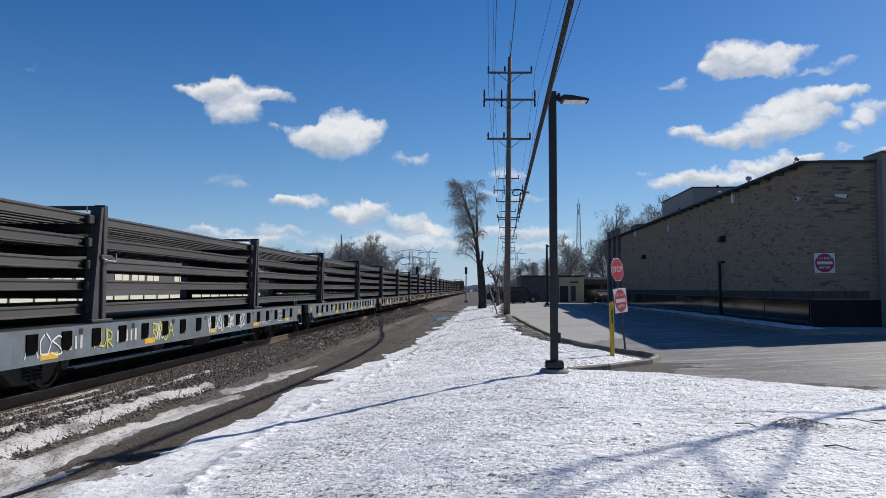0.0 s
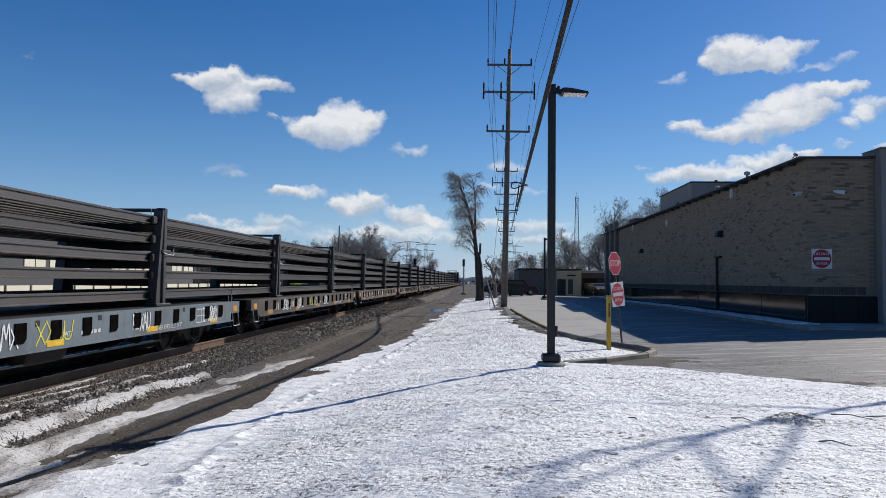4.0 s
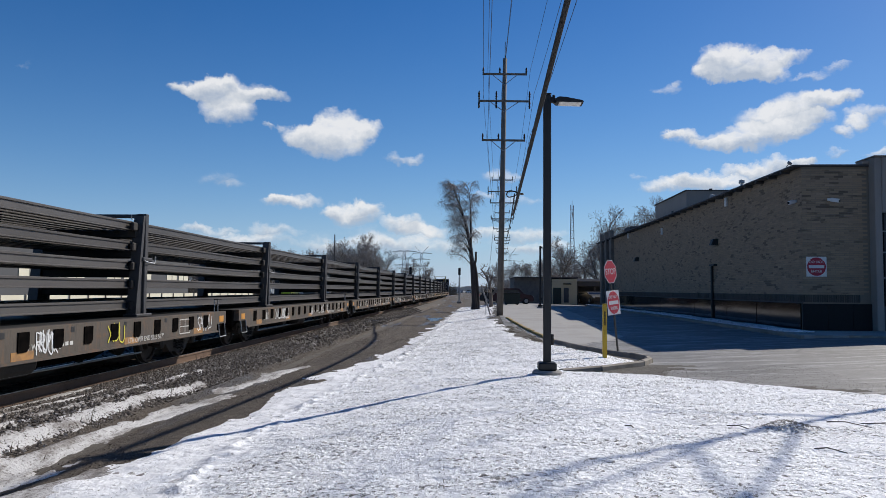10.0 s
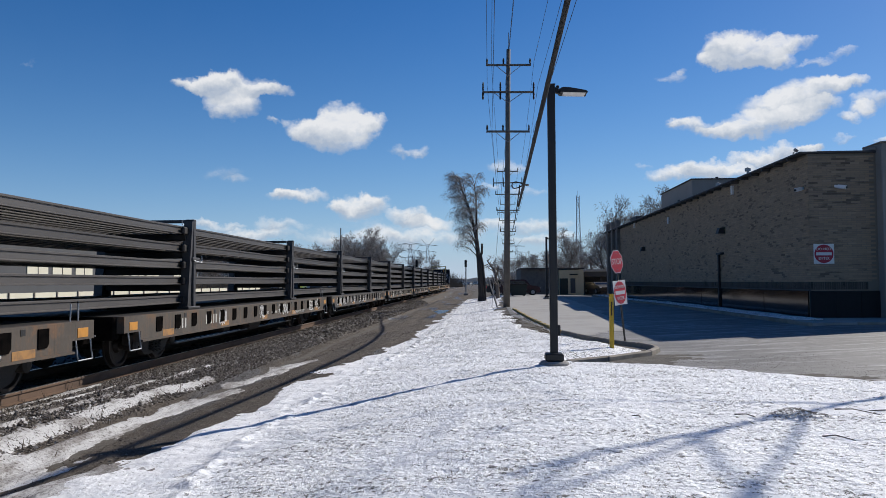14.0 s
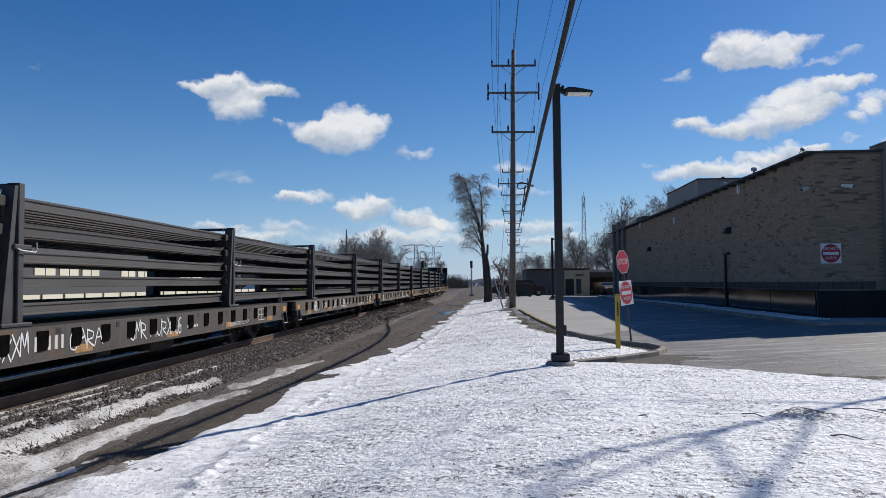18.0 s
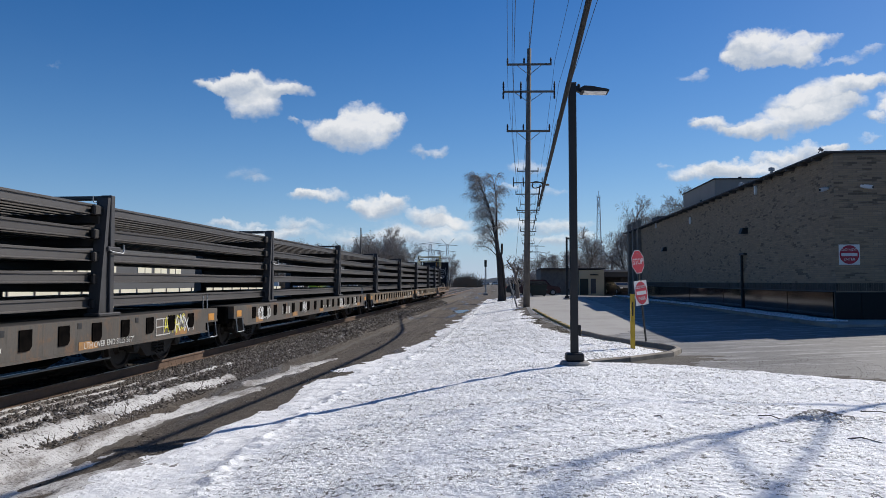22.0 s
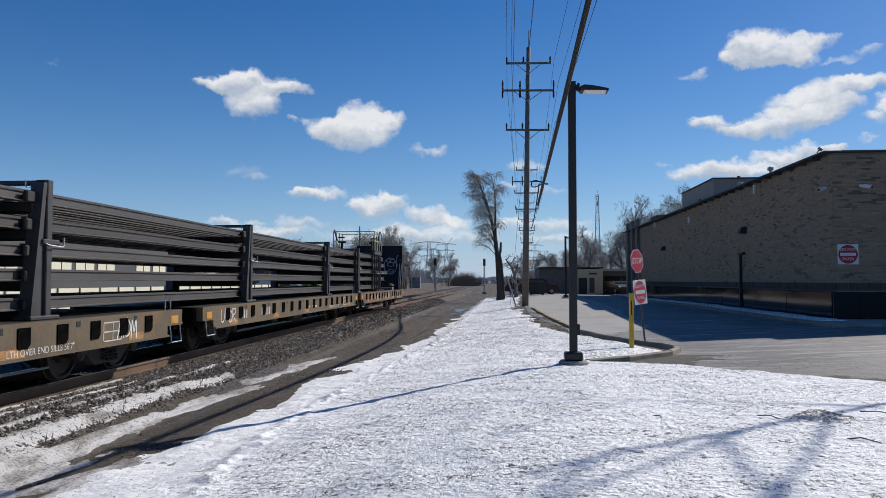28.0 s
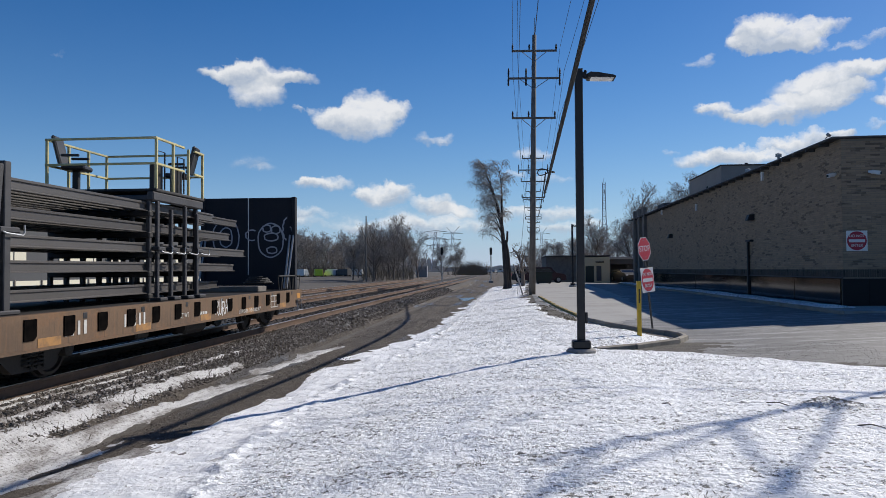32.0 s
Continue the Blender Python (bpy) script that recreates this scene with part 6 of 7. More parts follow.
# ---- trees ----
def tree_mesh(seed, h, spread_=0.5, levels=5, lean=(0, 0), droop=0.0, trunk=0.3, first=0.3, dense=1.0, thin=0.008):
    """Bare tree: (branches mesh, twig mesh). Trunk at the origin."""
    rng = random.Random(seed)
    big, fine = MB(), MB()

    def grow(p, d, length, r, lv):
        n = 4 if lv < 3 else 2
        pts = [p]
        for i in range(n):
            d = (d + Vector((rng.uniform(-1, 1), rng.uniform(-1, 1), rng.uniform(-0.6, 0.9))) * (0.10 + 0.05 * lv)).normalized()
            if lv >= 3:
                d = (d + Vector((0, 0, -droop))).normalized()
            elif lv > 0:
                d = (d + Vector((0, 0, 0.10))).normalized()
            p = p + d * length / n
            pts.append(p)
        if lv < 3:
            big.tube(pts, r, 8 if lv == 0 else 5 if lv == 1 else 4, r * 0.55, False)
        else:
            for q0, q1 in zip(pts, pts[1:]):
                s = (q1 - q0).cross(Vector((rng.uniform(-1, 1), rng.uniform(-1, 1), 0.3))).normalized() * r
                fine.add([q0 - s, q0 + s, q1 + s * 0.5, q1 - s * 0.5], [(0, 1, 2, 3)])
        if lv >= levels:
            return
        kids = max(2, round((7, 6, 5, 4, 3)[min(lv, 4)] * dense))
        for k in range(kids):
            t = (first if lv == 0 else 0.25) + (1 - (first if lv == 0 else 0.25)) * (k + rng.random() * 0.8) / kids
            i = min(n - 1, int(t * n))
            q = pts[i].lerp(pts[i + 1], t * n - i)
            a = rng.uniform(0, 6.283)
            side = d.cross(Vector((math.cos(a), math.sin(a), 0.2))).normalized()
            nd = (d * (1 - spread_) + side * spread_ * rng.uniform(0.8, 1.3)).normalized()
            grow(q, nd, length * rng.uniform(0.42, 0.66) * (1.15 - 0.3 * t), max(r * 0.5, thin), lv + 1)

    grow(Vector((0, 0, -0.3)), Vector((lean[0], lean[1], 1)).normalized(), h * 0.62, trunk, 0)
    return big.mesh("trunk", M["bark"], False, False), fine.mesh("crown", M["twig"], False, False)


def weeping_tree():
    """A tall trunk that bends to -x, with arching limbs and hanging twigs."""
    rng = random.Random(12)
    big, fine = MB(), MB()

    def trunk(z):
        return Vector((lerp(z, [(0, 0.0), (4.2, -0.28), (6, -0.48), (7.6, -0.75), (9.5, -1.35), (11.2, -1.95), (12.4, -2.3)]), 0.02 * z, z))

    def stem(z):
        return Vector((lerp(z, [(5.6, -0.42), (7.5, -0.5), (9.0, -0.42), (10.5, -0.50), (12.0, -0.75)]), -0.05 * (z - 5.6), z))

    big.tube([trunk(z) for z in (-0.3, 0, 0.5)], 0.46, 10, 0.31, False)
    big.tube([trunk(z) for z in (0.5, 2, 4, 6)], 0.31, 10, 0.20, False)
    big.tube([trunk(z) for z in (6, 8, 9.5, 11, 12.2)], 0.18, 8, 0.03, False)
    big.tube([stem(z) for z in (5.6, 7, 8.5, 10, 11.6)], 0.15, 7, 0.03, False)
    big.tube([(0.32, 0.1, -0.3), (0.26, 0.1, 1.5), (0.12, 0.1, 3.4), (-0.1, 0.05, 4.6)], 0.17, 8, 0.12)
    big.tube([trunk(3.8), trunk(3.8) + Vector((0.30, 0, 0.8)), trunk(3.8) + Vector((0.34, 0, 1.7))], 0.16, 7, 0.10)
    limbs = []

    def limb(p, a, out, rise, bend, r, depth):
        pts = [p]
        for t in (0.2, 0.4, 0.6, 0.8, 1.0):
            pts.append(p + Vector((math.cos(a) * out * t ** 1.1 + rng.uniform(-0.05, 0.05), math.sin(a) * out * t ** 1.1 + rng.uniform(-0.05, 0.05), rise * math.sin(t * bend))))
        (big if r > 0.04 else fine).tube(pts, r, 5, 0.008, False)
        limbs.append((pts, a, out))
        if depth:
            for _ in range(4):
                i = rng.randint(1, 4)
                limb(pts[i].lerp(pts[i + 1], rng.random()), rng.gauss(a, 0.9), out * rng.uniform(0.35, 0.6), rise * rng.uniform(0.2, 0.5), rng.uniform(1.8, 2.8), r * 0.5, 0)

    for k in range(34):
        z = 3.9 + 8.2 * (k + rng.random()) / 34
        reach = lerp(z, [(3.9, 2.6), (5.2, 2.3), (7.0, 1.9), (9.0, 1.8), (10.5, 1.6), (12.1, 0.9)]) * rng.uniform(0.55, 1.05)
        limb(trunk(z), rng.gauss(math.pi, 0.7), reach, reach * rng.uniform(0.55, 1.15), rng.uniform(1.7, 2.4), 0.05, 1)
    for k in range(16):
        z = 7.6 + 4.2 * (k + rng.random()) / 16
        limb(stem(z), rng.uniform(0, 6.283), rng.uniform(0.4, 1.0), rng.uniform(0.4, 0.9), rng.uniform(1.7, 2.5), 0.04, 1)
    for pts, a, out in limbs:
        for _ in range(9 + int(7 * out)):
            t = rng.uniform(0.15, 1.0) * 5
            i = min(4, int(t))
            q = pts[i].lerp(pts[i + 1], t - i)
            b2 = rng.gauss(a, 1.3)
            dv = Vector((math.cos(b2), math.sin(b2), rng.uniform(-0.5, 1.0))).normalized()
            r = 0.0060
            for step in range(rng.randint(4, 9)):
                q2 = q + dv * rng.uniform(0.09, 0.17)
                sd = dv.cross(Vector((0.3, 1, 0.1))).normalized() * r
                fine.add([q - sd, q + sd, q2 + sd * 0.8, q2 - sd * 0.8], [(0, 1, 2, 3)])
                if step in (1, 3):
                    d3 = (dv + Vector((rng.uniform(-0.8, 0.8), rng.uniform(-0.8, 0.8), rng.uniform(-0.8, 0.3)))) * 0.25
                    fine.add([q2 - sd * 0.7, q2 + sd * 0.7, q2 + d3], [(0, 1, 2)])
                dv = (dv + Vector((rng.uniform(-0.3, 0.3), rng.uniform(-0.3, 0.3), -0.32))).normalized()
                q, r = q2, r * 0.93
    return big.mesh("trunk", M["bark_dark"], False, False), fine.mesh("crown", M["twig_pale"], False, False)


def plant(meshes, x, y, z, scale, turn, label, group=""):
    t = thing("bare_tree", label, "tree", group, at=Matrix.LocRotScale((x, y, z), Euler((0, 0, radians(turn))), (scale, scale, scale)))
    part("trunk", meshes[0], None, t)
    part("crown", meshes[1], None, t, "leafless twigs")
    return t


def trees():
    plant(weeping_tree(), -0.42, 76, -0.1, 1.0, 0, "tall leaning bare tree with drooping twigs beside the road")
    stub = tree_mesh(7, 5.5, 0.7, 4, (0.05, 0), 0.0, 0.22, 0.35, 0.7, 0.012)
    plant(stub, 1.2, 77, -0.1, 1.0, 0, "low crooked bare tree beside a taller one")
    kinds = [tree_mesh(k, 11, 0.50, 5, (0, 0), -0.03, 0.17, 0.12, 1.25, 0.010) for k in (21, 22, 23, 24)]
    rng = random.Random(8)
    spots = [(-17.5, 122, 0.85), (-20, 128, 1.0), (-23, 126, 1.0), (-22, 136, 1.08), (-25, 138, 0.95), (-28, 132, 0.85), (-18, 146, 0.85), (-15.5, 168, 0.8), (-14, 190, 0.8)]
    for x, y, k in spots:
        plant(kinds[rng.randrange(4)], x, y, -0.4, k, rng.uniform(0, 360), "large bare grey-brown tree beyond the tracks", "trees beyond the tracks")
    for k in range(48):
        t = (k + rng.random()) / 48
        y = rng.uniform(150, 200) if t < 0.15 else rng.uniform(206, 265)
        x = -(0.15 + 0.38 * t) * y
        plant(kinds[rng.randrange(4)], x, y, -0.4, rng.uniform(0.75, 1.05) * y / 165, rng.uniform(0, 360), "bare winter tree in a wood beyond the tracks", "trees beyond the tracks")
    for x, y, k in ((16.6, 103, 1.15), (20.5, 107, 1.15), (25.5, 110, 1.42), (13.5, 122, 0.95), (34, 112, 1.5), (16, 135, 0.8), (12, 140, 0.75), (9.5, 150, 0.75), (7, 160, 0.7), (20, 145, 0.9), (14, 150, 0.8), (4.5, 175, 0.75)):
        plant(kinds[rng.randrange(4)], x, y, -0.1, k, rng.uniform(0, 360), "bare branching tree behind the buildings", "trees behind the buildings")
    # trees beside the lot, whose branches shade the snow
    shade = tree_mesh(31, 22, 0.5, 4, (0, 0), 0.0, 0.08, 0.66, 0.72, 0.010)
    for x, y, k, turn in ((18.4, 15.6, 1.0, 40), (14.0, 17.5, 1.06, 215)):
        plant(shade, x, y, -0.4, k, turn, "tall bare tree by the lot that shades the snow", "trees by the lot")
    # low scrub
    v, f = [], []
    rg = np.random.default_rng(2)
    for _ in range(17000):
        y = rg.uniform(118, 270)
        x = rg.choice([rg.uniform(-0.52, -0.13) * y, rg.uniform(0.0, 0.28) * y], p=[0.8, 0.2])
        if x < -0.2 * y and y < 204:
            y = rg.uniform(204, 275)
            x = rg.uniform(-0.52, -0.2) * y
        hgt = rg.uniform(0.5, 2.6) * (y / 150)
        a, w = rg.uniform(0, 3.14), rg.uniform(0.012, 0.035) * y / 120
        dx, dy = math.cos(a) * w, math.sin(a) * w
        o = len(v)
        tx, ty = rg.normal(0, 0.35 * hgt * 0.5), rg.normal(0, 0.3)
        v += [(x - dx, y - dy, -0.5), (x + dx, y + dy, -0.5), (x + tx, y + ty, hgt)]
        f.append((o, o + 1, o + 2))
    for _ in range(1500):
        y = rg.uniform(215, 250)
        x = rg.normal(-0.052, 0.009) * y
        a, w, hgt = rg.uniform(0, 3.14), 0.06, rg.uniform(1.0, 4.6)
        o = len(v)
        v += [(x - w, y, -0.5), (x + w, y, -0.5), (x + rg.normal(0, 1.0), y, hgt)]
        f.append((o, o + 1, o + 2))
    mb = MB()
    mb.v, mb.f = v, f
    thing("scrub", "tangled brown winter scrub beyond the tracks", "bushes", "", "stuff", data=mb.mesh("scrub", M["brush"], False, False))


trees()


# ---- far things ----
def lattice(mb, pts_w, r=0.12, faces=4):
    """A tapering lattice mast: pts_w is a list of (height, half width)."""
    for (z0, w0), (z1, w1) in zip(pts_w, pts_w[1:]):
        c0 = [(w0, w0, z0), (-w0, w0, z0), (-w0, -w0, z0), (w0, -w0, z0)]
        c1 = [(w1, w1, z1), (-w1, w1, z1), (-w1, -w1, z1), (w1, -w1, z1)]
        for k in range(4):
            mb.tube([c0[k], c1[k]], r, 4)
            mb.tube([c0[k], c1[(k + 1) % 4]], r * 0.7, 4)
            mb.tube([c1[k], c1[(k + 1) % 4]], r * 0.7, 4)


def towers():
    for k, (x, y, h) in enumerate(((-46, 460, 27), (-43, 560, 31), (-62, 650, 30), (26, 640, 34))):
        t = thing("transmission_tower", "distant grey steel lattice transmission tower", "pylon", "far pylons", at=(x, y, -0.5))
        mb = MB()
        lattice(mb, [(0, 2.6), (h * 0.3, 1.9), (h * 0.55, 1.3), (h * 0.75, 0.9), (h * 0.92, 0.8)], 0.10)
        part("mast", mb, M["tower"], t)
        for z, w in ((0.62, 5.5), (0.78, 6.5), (0.93, 7.5)):
            part("arm", MB().tube([(-w, 0, h * z), (0, 0, h * z + 0.9), (w, 0, h * z)], 0.12, 4).tube([(-w, 0, h * z), (w, 0, h * z)], 0.10, 4), M["tower"], t)
        for s in (-1, 1) if k else ():
            part("horn", MB().tube([(0, 0, h * 0.92), (s * 5.0, 0, h * 1.1)], 0.12, 4), M["tower"], t)
    t = thing("radio_mast", "tall grey lattice radio mast", "radio mast", at=(49, 400, -0.5))
    mb = MB()
    lattice(mb, [(i * 4.2, 1.6 - 0.09 * i) for i in range(12)], 0.10)
    part("mast", mb, M["tower"], t)
    part("antenna", MB().cbox(-0.9, -0.55, -0.2, 0.2, 44.0, 47.2, 0.08).cbox(0.55, 0.9, -0.2, 0.2, 44.0, 47.2, 0.08).cbox(-0.2, 0.2, -0.9, -0.5, 41.0, 43.6, 0.08).tube([(0, 0, 46), (0, 0, 49.5)], 0.1, 4), M["tower"], t)
    # railway signals
    for x, y, h in ((-3.0, 114, 4.9), (-10.15, 111, 4.9)):
        s = thing("railway_signal", "black railway colour-light signal on a slim mast", "railway signal", "signals", at=(x, y, -0.45))
        part("mast", MB().tube([(0, 0, 0), (0, 0, h)], 0.07, 8), M["galv"], s)
        hd = part("signal_head", MB().cbox(-0.19, 0.19, -0.12, 0.05, h - 0.7, h + 0.4, 0.1), M["black"], s, "black target board")
        for k in range(3):
            part("hood", MB().lathe([(0.12, -0.32), (0.13, -0.12)], "y", 10), M["black"], hd, at=(0, 0, h - 0.55 + 0.38 * k))
        part("ladder", MB().tube([(0.12, 0.12, 0.2), (0.12, 0.12, h - 0.9)], 0.02, 5).tube([(-0.12, 0.12, 0.2), (-0.12, 0.12, h - 0.9)], 0.02, 5), M["galv"], s)
        part("base", MB().cbox(-0.35, 0.35, -0.35, 0.35, -0.2, 0.25, 0.03), M["concrete"], s)
    b = thing("relay_cabinet", "grey metal relay cabinet by the tracks", "cabinet", at=(-19.3, 163, -0.5))
    part("body", MB().cbox(-1.2, 1.2, -0.8, 0.8, 0, 2.8, 0.03), M["galv"], b)
    part("door", MB().cbox(-1.0, 1.0, -0.83, -0.802, 0.15, 2.6, 0.01), M["grey_panel"], b)
    p = thing("wooden_mast", "slim bare timber pole beyond the tracks", "pole", at=(-22.5, 116, -0.5))
    part("pole", MB().tube([(0, 0, 0), (0, 0, 10.5)], 0.13, 8, 0.09), M["wood"], p)


towers()


def far_woods():
    rg = np.random.default_rng(6)
    v, f = [], []
    for _ in range(9000):
        y = rg.uniform(480, 760)
        x = rg.uniform(-0.62, 0.66) * y
        h = rg.uniform(3, 9) * (1 + 0.5 * noise.noise((x * 0.02, y * 0.004, 1.0)))
        if -0.10 * y < x < 0.03 * y:
            h *= 0.45
        w = rg.uniform(0.15, 0.6)
        o = len(v)
        v += [(x - w, y, -1), (x + w, y, -1), (x + w * 0.6 + rg.normal(0, 1.0), y, h), (x - w * 0.6 + rg.normal(0, 1.0), y, h * rg.uniform(0.6, 1))]
        f.append((o, o + 1, o + 2, o + 3))
    mb = MB()
    mb.v, mb.f = v, f
    thing("distant_woods", "bare woods along the horizon, paled by painted-in haze", "woods", "", "stuff", data=mb.mesh("distant_woods", M["hazy_twig"], False, False))


# twig colour made paler, with the haze of distance put into it
M["hazy_twig"] = worn("hazy_twig", (0.62, 0.56, 0.50), (0.46, 0.41, 0.37), 0.95, 0, 0.05, 0.5, 0.6)
far_woods()


def flat_shop():
    b = thing("flat_roofed_shop", "low flat-roofed tan and brown building behind the lot", "building", at=(0, 0, 0))
    y0, y1 = 93.0, 106.0
    part("wall", MB().box(4.3, 8.9, y0, y1, -0.3, 3.05), M["wood"], b, "brown-grey side wall")
    part("wall", MB().box(8.902, 11.9, y0 - 0.5, y1, -0.3, 2.95), M["tan"], b, "sunlit tan wall")
    part("roof_edge", MB().cbox(4.2, 12.0, y0 - 0.6, y1 + 0.1, 3.05, 3.2, 0.03), M["cap"], b)
    d = part("door", MB().cbox(9.0, 10.0, y0 - 0.55, y0 - 0.502, -0.05, 1.9, 0.02), M["green"], b, "dark green door")
    part("window", MB().cbox(10.3, 10.9, y0 - 0.54, y0 - 0.502, 0.1, 1.9, 0.02), M["slate"], b, "narrow grey window")
    part("wall_lamp", MB().cbox(10.2, 11.2, y0 - 0.75, y0 - 0.502, 2.3, 2.45, 0.03), M["dark"], b)
    c = thing("drive_through_canopy", "dark blue-grey canopy and kiosk behind the lot", "canopy", at=(0, 0, 0))
    part("canopy", MB().cbox(12.1, 17.0, 96, 106, 2.1, 2.75, 0.04), M["slate"], c)
    part("fascia", MB().cbox(12.3, 17.2, 95.8, 96.0, 2.75, 3.05, 0.02), M["galv"], c, "pale blue fascia")
    for x in (12.4, 14.6, 16.8):
        part("column", MB().cbox(x - 0.12, x + 0.12, 96.2, 96.5, -0.2, 2.1, 0.02), M["cap"], c)
    part("kiosk", MB().cbox(13.0, 17.0, 101, 105, -0.2, 2.1, 0.03), M["slate"], c)


flat_shop()


def car(name, x, y, turn, paint, label, suv=True, L=4.7, z=0.0):
    c = thing(name, label, "car", "parked vehicles", at=pose(x, y, z, 0, 0, turn))
    h = 1.78 if suv else 1.45
    prof = [(-L / 2, 0.45), (-L / 2 + 0.05, 0.95), (-L / 2 + 0.25, 1.05), (-L / 2 + 0.45, h - 0.08), (-L / 2 + 0.7, h), (0.5, h), (0.75, h - 0.06), (1.25, 1.12), (L / 2 - 0.25, 1.0), (L / 2, 0.8), (L / 2, 0.4), (L / 2 - 0.1, 0.3), (-L / 2 + 0.1, 0.3)]
    part("body", MB().prism(prof, "y", -0.88, 0.88), paint, c)
    for s in (-1, 1):
        part("side_window", MB().prism([(-L / 2 + 0.55, 1.12), (-L / 2 + 0.72, h - 0.16), (0.5, h - 0.16), (1.05, 1.12)], "y", s * 0.885 - 0.004, s * 0.885 + 0.004), M["glass"], c)
        for wx in (-L / 2 + 0.85, L / 2 - 0.85):
            w = part("wheel", MB().lathe([(0.2, -0.11), (0.34, -0.11), (0.36, -0.05), (0.36, 0.05), (0.34, 0.11), (0.2, 0.11)], "y", 18), M["rubber"], c, at=(wx, s * 0.82, 0.36))
            part("rim", MB().lathe([(0.06, s * 0.112 - 0.01), (0.22, s * 0.112), (0.22, s * 0.112 + 0.006 * s), (0.05, s * 0.13)], "y", 14), M["galv"], w)
        part("headlight", MB().cbox(L / 2 - 0.06, L / 2 + 0.01, s * 0.68 - 0.16, s * 0.68 + 0.16, 0.72, 0.86, 0.02), M["lens"], c)
        part("tail_light", MB().cbox(-L / 2 - 0.01, -L / 2 + 0.05, s * 0.76 - 0.1, s * 0.76 + 0.1, 0.8, 1.05, 0.02), M["red"], c)
    part("windscreen", MB().add([(1.20, -0.78, 1.14), (1.20, 0.78, 1.14), (0.80, 0.72, h - 0.09), (0.80, -0.72, h - 0.09)], [(0, 1, 2, 3)]), M["glass"], c, at=(0.015, 0, 0.01))
    part("bumper", MB().cbox(L / 2 - 0.05, L / 2 + 0.06, -0.85, 0.85, 0.35, 0.55, 0.03), M["black"], c)
    return c


car("parked_suv", 3.75, 86.0, 3, M["maroon"], "dark maroon SUV parked behind the dumpster")
car("parked_car", 13.7, 93.0, -75, M["carblack"], "black sedan parked under the canopy", False)
car("parked_suv", 2.4, 88.5, 0, M["carblack"], "black SUV parked near the flat-roofed building")


for k, (x, y) in enumerate(((-10.5, 330), (-7.6, 345), (-4.6, 360), (-13.2, 375))):
    car("parked_car", x, y, 15 + 60 * k, M["white" if k % 2 == 0 else "galv"], "distant pale car parked by the tracks", k % 2 == 0, z=-0.1)


def dumpster():
    d = thing("dumpster", "dark green steel dumpster on the lot edge", "dumpster", at=(3.45, 80.5, -0.02))
    part("body", MB().prism([(-0.75, 0.12), (0.75, 0.12), (0.9, 1.25), (-0.9, 1.25)], "y", -0.6, 0.6), M["green"], d)
    part("lid", MB().cbox(-0.95, 0.95, -0.68, 0.66, 1.25, 1.33, 0.03), M["black"], d)
    for x in (-0.85, 0.85):
        part("lift_pocket", MB().cbox(x - 0.1, x + 0.1, -0.5, 0.5, 0.6, 0.75, 0.02), M["green"], d)
    for x in (-0.6, 0.6):
        for y in (-0.45, 0.45):
            part("caster", MB().lathe([(0.08, -0.03), (0.08, 0.03)], "y", 10), M["rubber"], d, at=(x, y, 0.08))


dumpster()


def warehouse():
    b = thing("trackside_warehouse", "long slate warehouse with cream windows and a pale dock wall", "building", at=(0, 0, 0))
    X = -33.0
    part("wall", MB().box(X - 12, X, 12, 84, -0.6, 4.6), M["slate"], b)
    part("roof", MB().cbox(X - 12.2, X + 0.2, 11.8, 84.2, 4.6, 4.8, 0.03), M["cap"], b)
    for i in range(22):
        y = 14 + i * 3.2
        if i % 4 != 3:
            w = part("window", MB().box(X + 0.002, X + 0.06, y, y + 2.6, 2.1, 3.6), M["cream"], b, "cream window panel")
            part("mullion", MB().box(X + 0.062, X + 0.09, y + 1.27, y + 1.33, 2.1, 3.6), M["slate"], w)
    wall = thing("dock_wall", "low cream-painted wall with thin posts", "wall", at=(0, 0, 0))
    part("wall", MB().box(-28.3, -28, 10, 92, -0.6, 1.05), M["cream"], wall)
    for i in range(33):
        part("post", MB().box(-27.998, -27.93, 10.2 + i * 2.5, 10.3 + i * 2.5, -0.6, 1.1), M["wood"], wall)
    for k, (x, y, m, lb) in enumerate(((-57, 203, "white", "white"), (-52, 200, "hivis", "lime-yellow"), (-48.5, 201, "white", "white"), (-45, 199, "slate", "grey"), (-42.5, 202, "white", "white"), (-64, 200, "white", "white"))):
        t = thing("parked_truck", f"distant {lb} truck parked in the yard", "truck", "yard vehicles", at=pose(x, y, -0.5, 0, 0, 90 + 20 * k))
        part("cargo_body", MB().cbox(-2.6, 1.0, -1.0, 1.0, 0.6, 2.3, 0.05), M[m], t)
        part("cab", MB().prism([(1.1, 0.5), (2.9, 0.5), (2.9, 1.2), (2.2, 1.4), (1.9, 2.1), (1.1, 2.1)], "y", -0.95, 0.95), M[m], t)
        for wx in (-1.8, 1.9):
            for s in (-1, 1):
                part("wheel", MB().lathe([(0.42, -0.14), (0.42, 0.14)], "y", 14), M["rubber"], t, at=(wx, s * 0.9, 0.42))


warehouse()


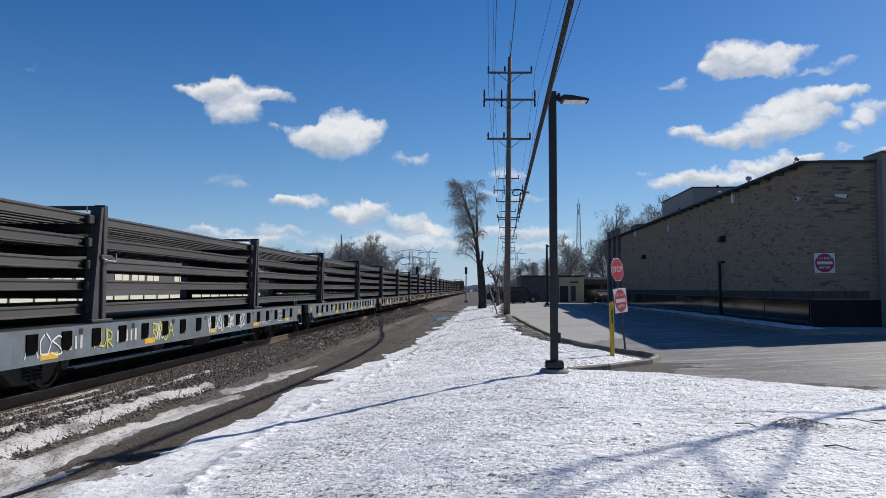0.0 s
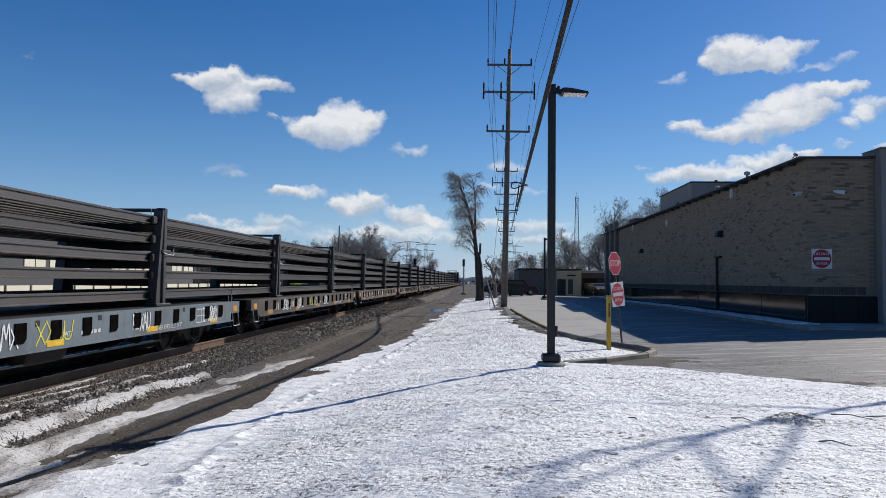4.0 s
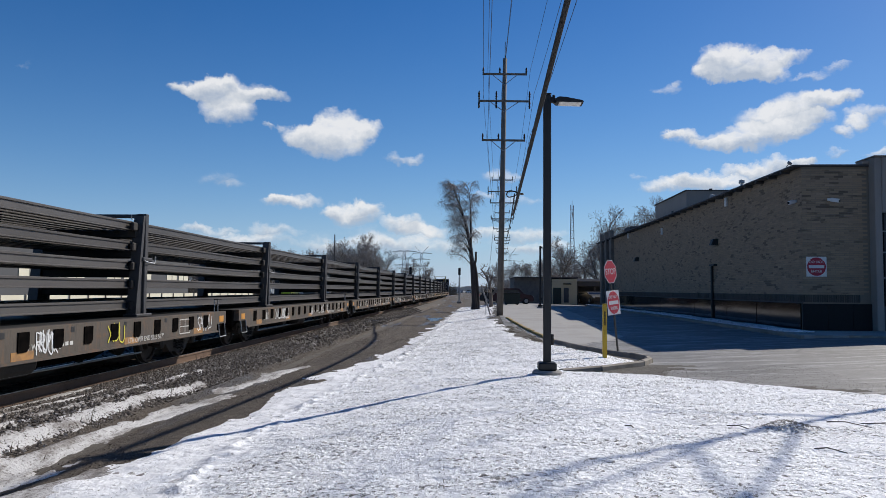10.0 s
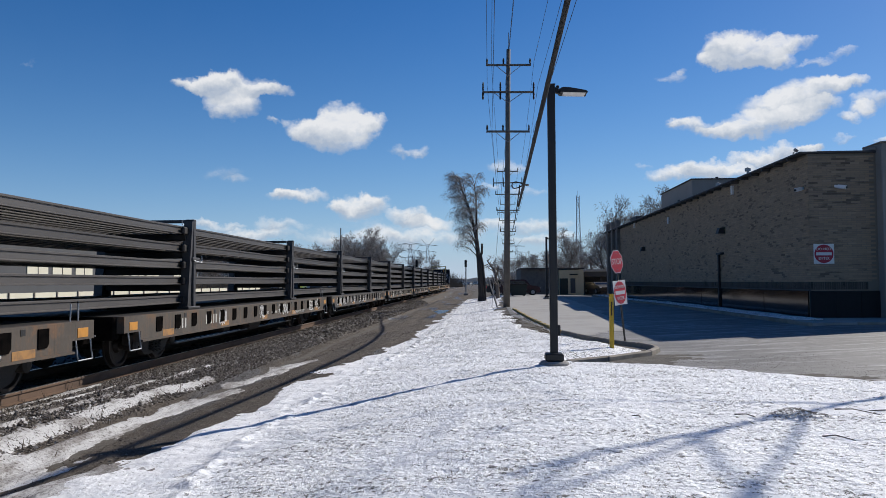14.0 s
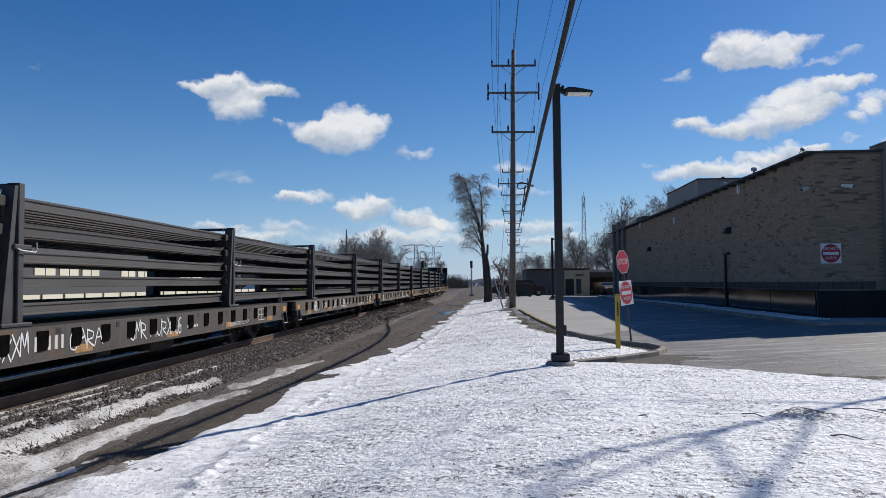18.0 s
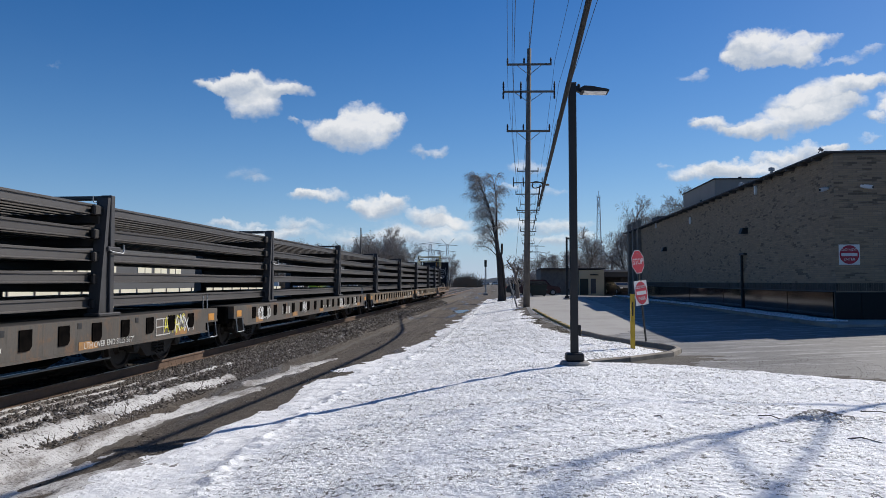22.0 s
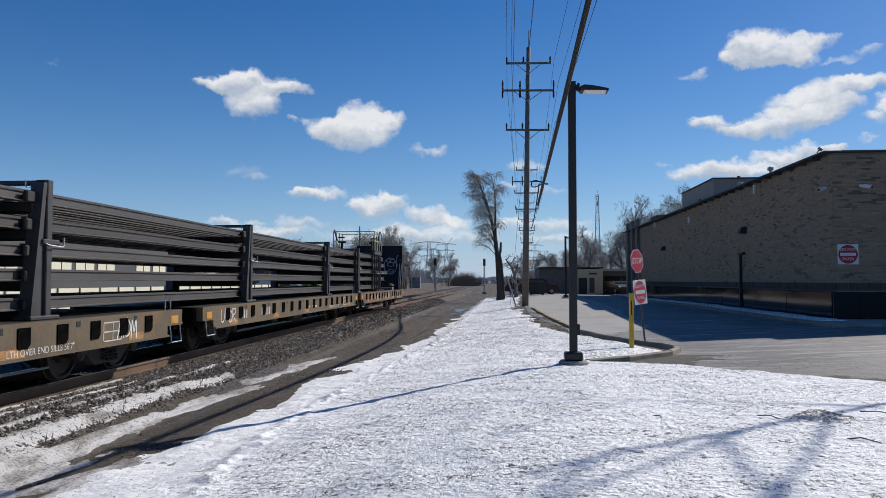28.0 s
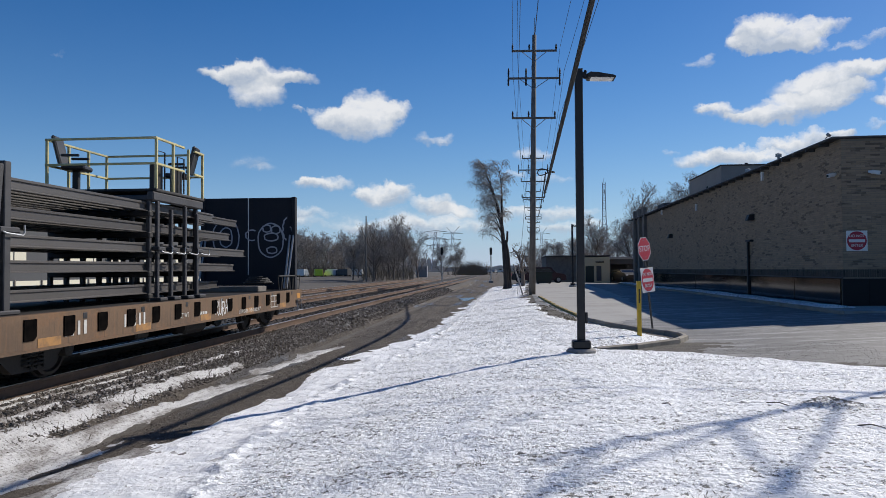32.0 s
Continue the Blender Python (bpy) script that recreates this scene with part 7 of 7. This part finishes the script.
def debris():
    rng = random.Random(6)
    mb = MB()

    def heap_z(x, y):
        return 0.10 * math.exp(-(x / 0.20) ** 2 - (y / 0.16) ** 2) + 0.05 * math.exp(-((x - 0.28) / 0.24) ** 2 - (y / 0.10) ** 2)

    for _ in range(700):
        a, ln, w = rng.uniform(0, 6.28), rng.uniform(0.014, 0.034), rng.uniform(0.006, 0.014)
        x, y = (rng.gauss(0, 0.17), rng.gauss(0, 0.10)) if rng.random() < 0.65 else (rng.gauss(0.25, 0.12), rng.gauss(0, 0.04))
        z = heap_z(x, y) + rng.uniform(0.0, 0.014)
        d, n = Vector((math.cos(a), math.sin(a), rng.uniform(-0.3, 0.5))), Vector((-math.sin(a), math.cos(a), rng.uniform(-0.5, 0.5)))
        p = Vector((x, y, z))
        mb.add([p - d * ln * 0.5, p + n * w, p + d * ln * 0.5, p - n * w], [(0, 1, 2, 3)])
    cx, cy = 3.54, 9.08
    thing("leaf_litter", "small heap of dead twigs and leaves on the snow", "leaf litter", "", "stuff", at=(cx, cy, ground_z(cx, cy) + 0.05), data=mb.mesh("leaf_litter", M["litter"], False, False))
    heap = thing("snow_lump", "low lump of frozen snow under dead twigs", "snow lump", at=(cx, cy, ground_z(cx, cy) + 0.02))
    part("lump", MB().lathe([(0.62, 0.0), (0.38, 0.04), (0.18, 0.07), (0.04, 0.10)], "z", 24, Matrix.Diagonal((1.0, 0.6, 1.0, 1.0))), M["snow"], heap, smooth=True)
    for x, y, ln, a in ((4.34, 9.72, 0.5, -40), (4.7, 9.6, 0.9, -8), (2.98, 9.3, 0.36, -52), (3.42, 7.95, 0.3, -28), (1.74, 9.16, 0.2, -66)):
        s = thing("fallen_stick", "thin dead stick lying half in the snow", "stick", "sticks", at=pose(x, y, ground_z(x, y) + 0.06, 0, 0, a))
        part("stem", MB().tube([(0, 0, 0), (ln * 0.4, 0.03, 0.02), (ln, 0, -0.01)], 0.009, 6, 0.004), M["bark"], s)


debris()


def weeds():
    """Dry weeds along the ballast shoulder and the far road edge."""
    rg = np.random.default_rng(15)
    v, f = [], []
    for _ in range(5200):
        y = rg.uniform(6, 70)
        x = rg.choice([rg.normal(-6.98, 0.07), rg.normal(-6.0, 0.2)], p=[0.55, 0.45])
        if noise.noise((x, y * 0.5, 3.0)) < 0.05:
            continue
        z = ground_z(x, y)
        a, l, w = rg.uniform(0, 6.28), rg.uniform(0.05, 0.20), rg.uniform(0.004, 0.009)
        o = len(v)
        v += [(x - w, y, z), (x + w, y + w, z), (x + l * 0.4 * math.cos(a), y + l * 0.4 * math.sin(a), z + l)]
        f.append((o, o + 1, o + 2))
    mb = MB()
    mb.v, mb.f = v, f
    thing("dry_weeds", "dry brown weeds along the ballast", "weeds", "", "stuff", data=mb.mesh("dry_weeds", M["brush"], False, False))


weeds()


# ---- the train rolls ----
TRAVEL = [(0, 0.0), (6, 37.15), (9, 55.8), (13, 81.0), (19, 118.75), (23, 144.2), (28, 176.2), (32, 201.8)]


def motions():
    for ob, place in ROLLING:
        x, _, z = ob.location
        walk(ob, [(t, pose(x, place - d, z)) for t, d in TRAVEL])
    # wheels turn with the way that the train has gone
    rows, step = [], 0.1
    n = math.ceil(32 / step)
    for i in range(n + 1):
        t = min(32, i * step)
        rows.append((t, math.degrees(lerp(t, TRAVEL) / 0.45)))
    for w in WHEELS:
        x, y, z = w.location
        walk(w, [(t, pose(x, y, z, -a, 0, 0)) for t, a in rows])


motions()
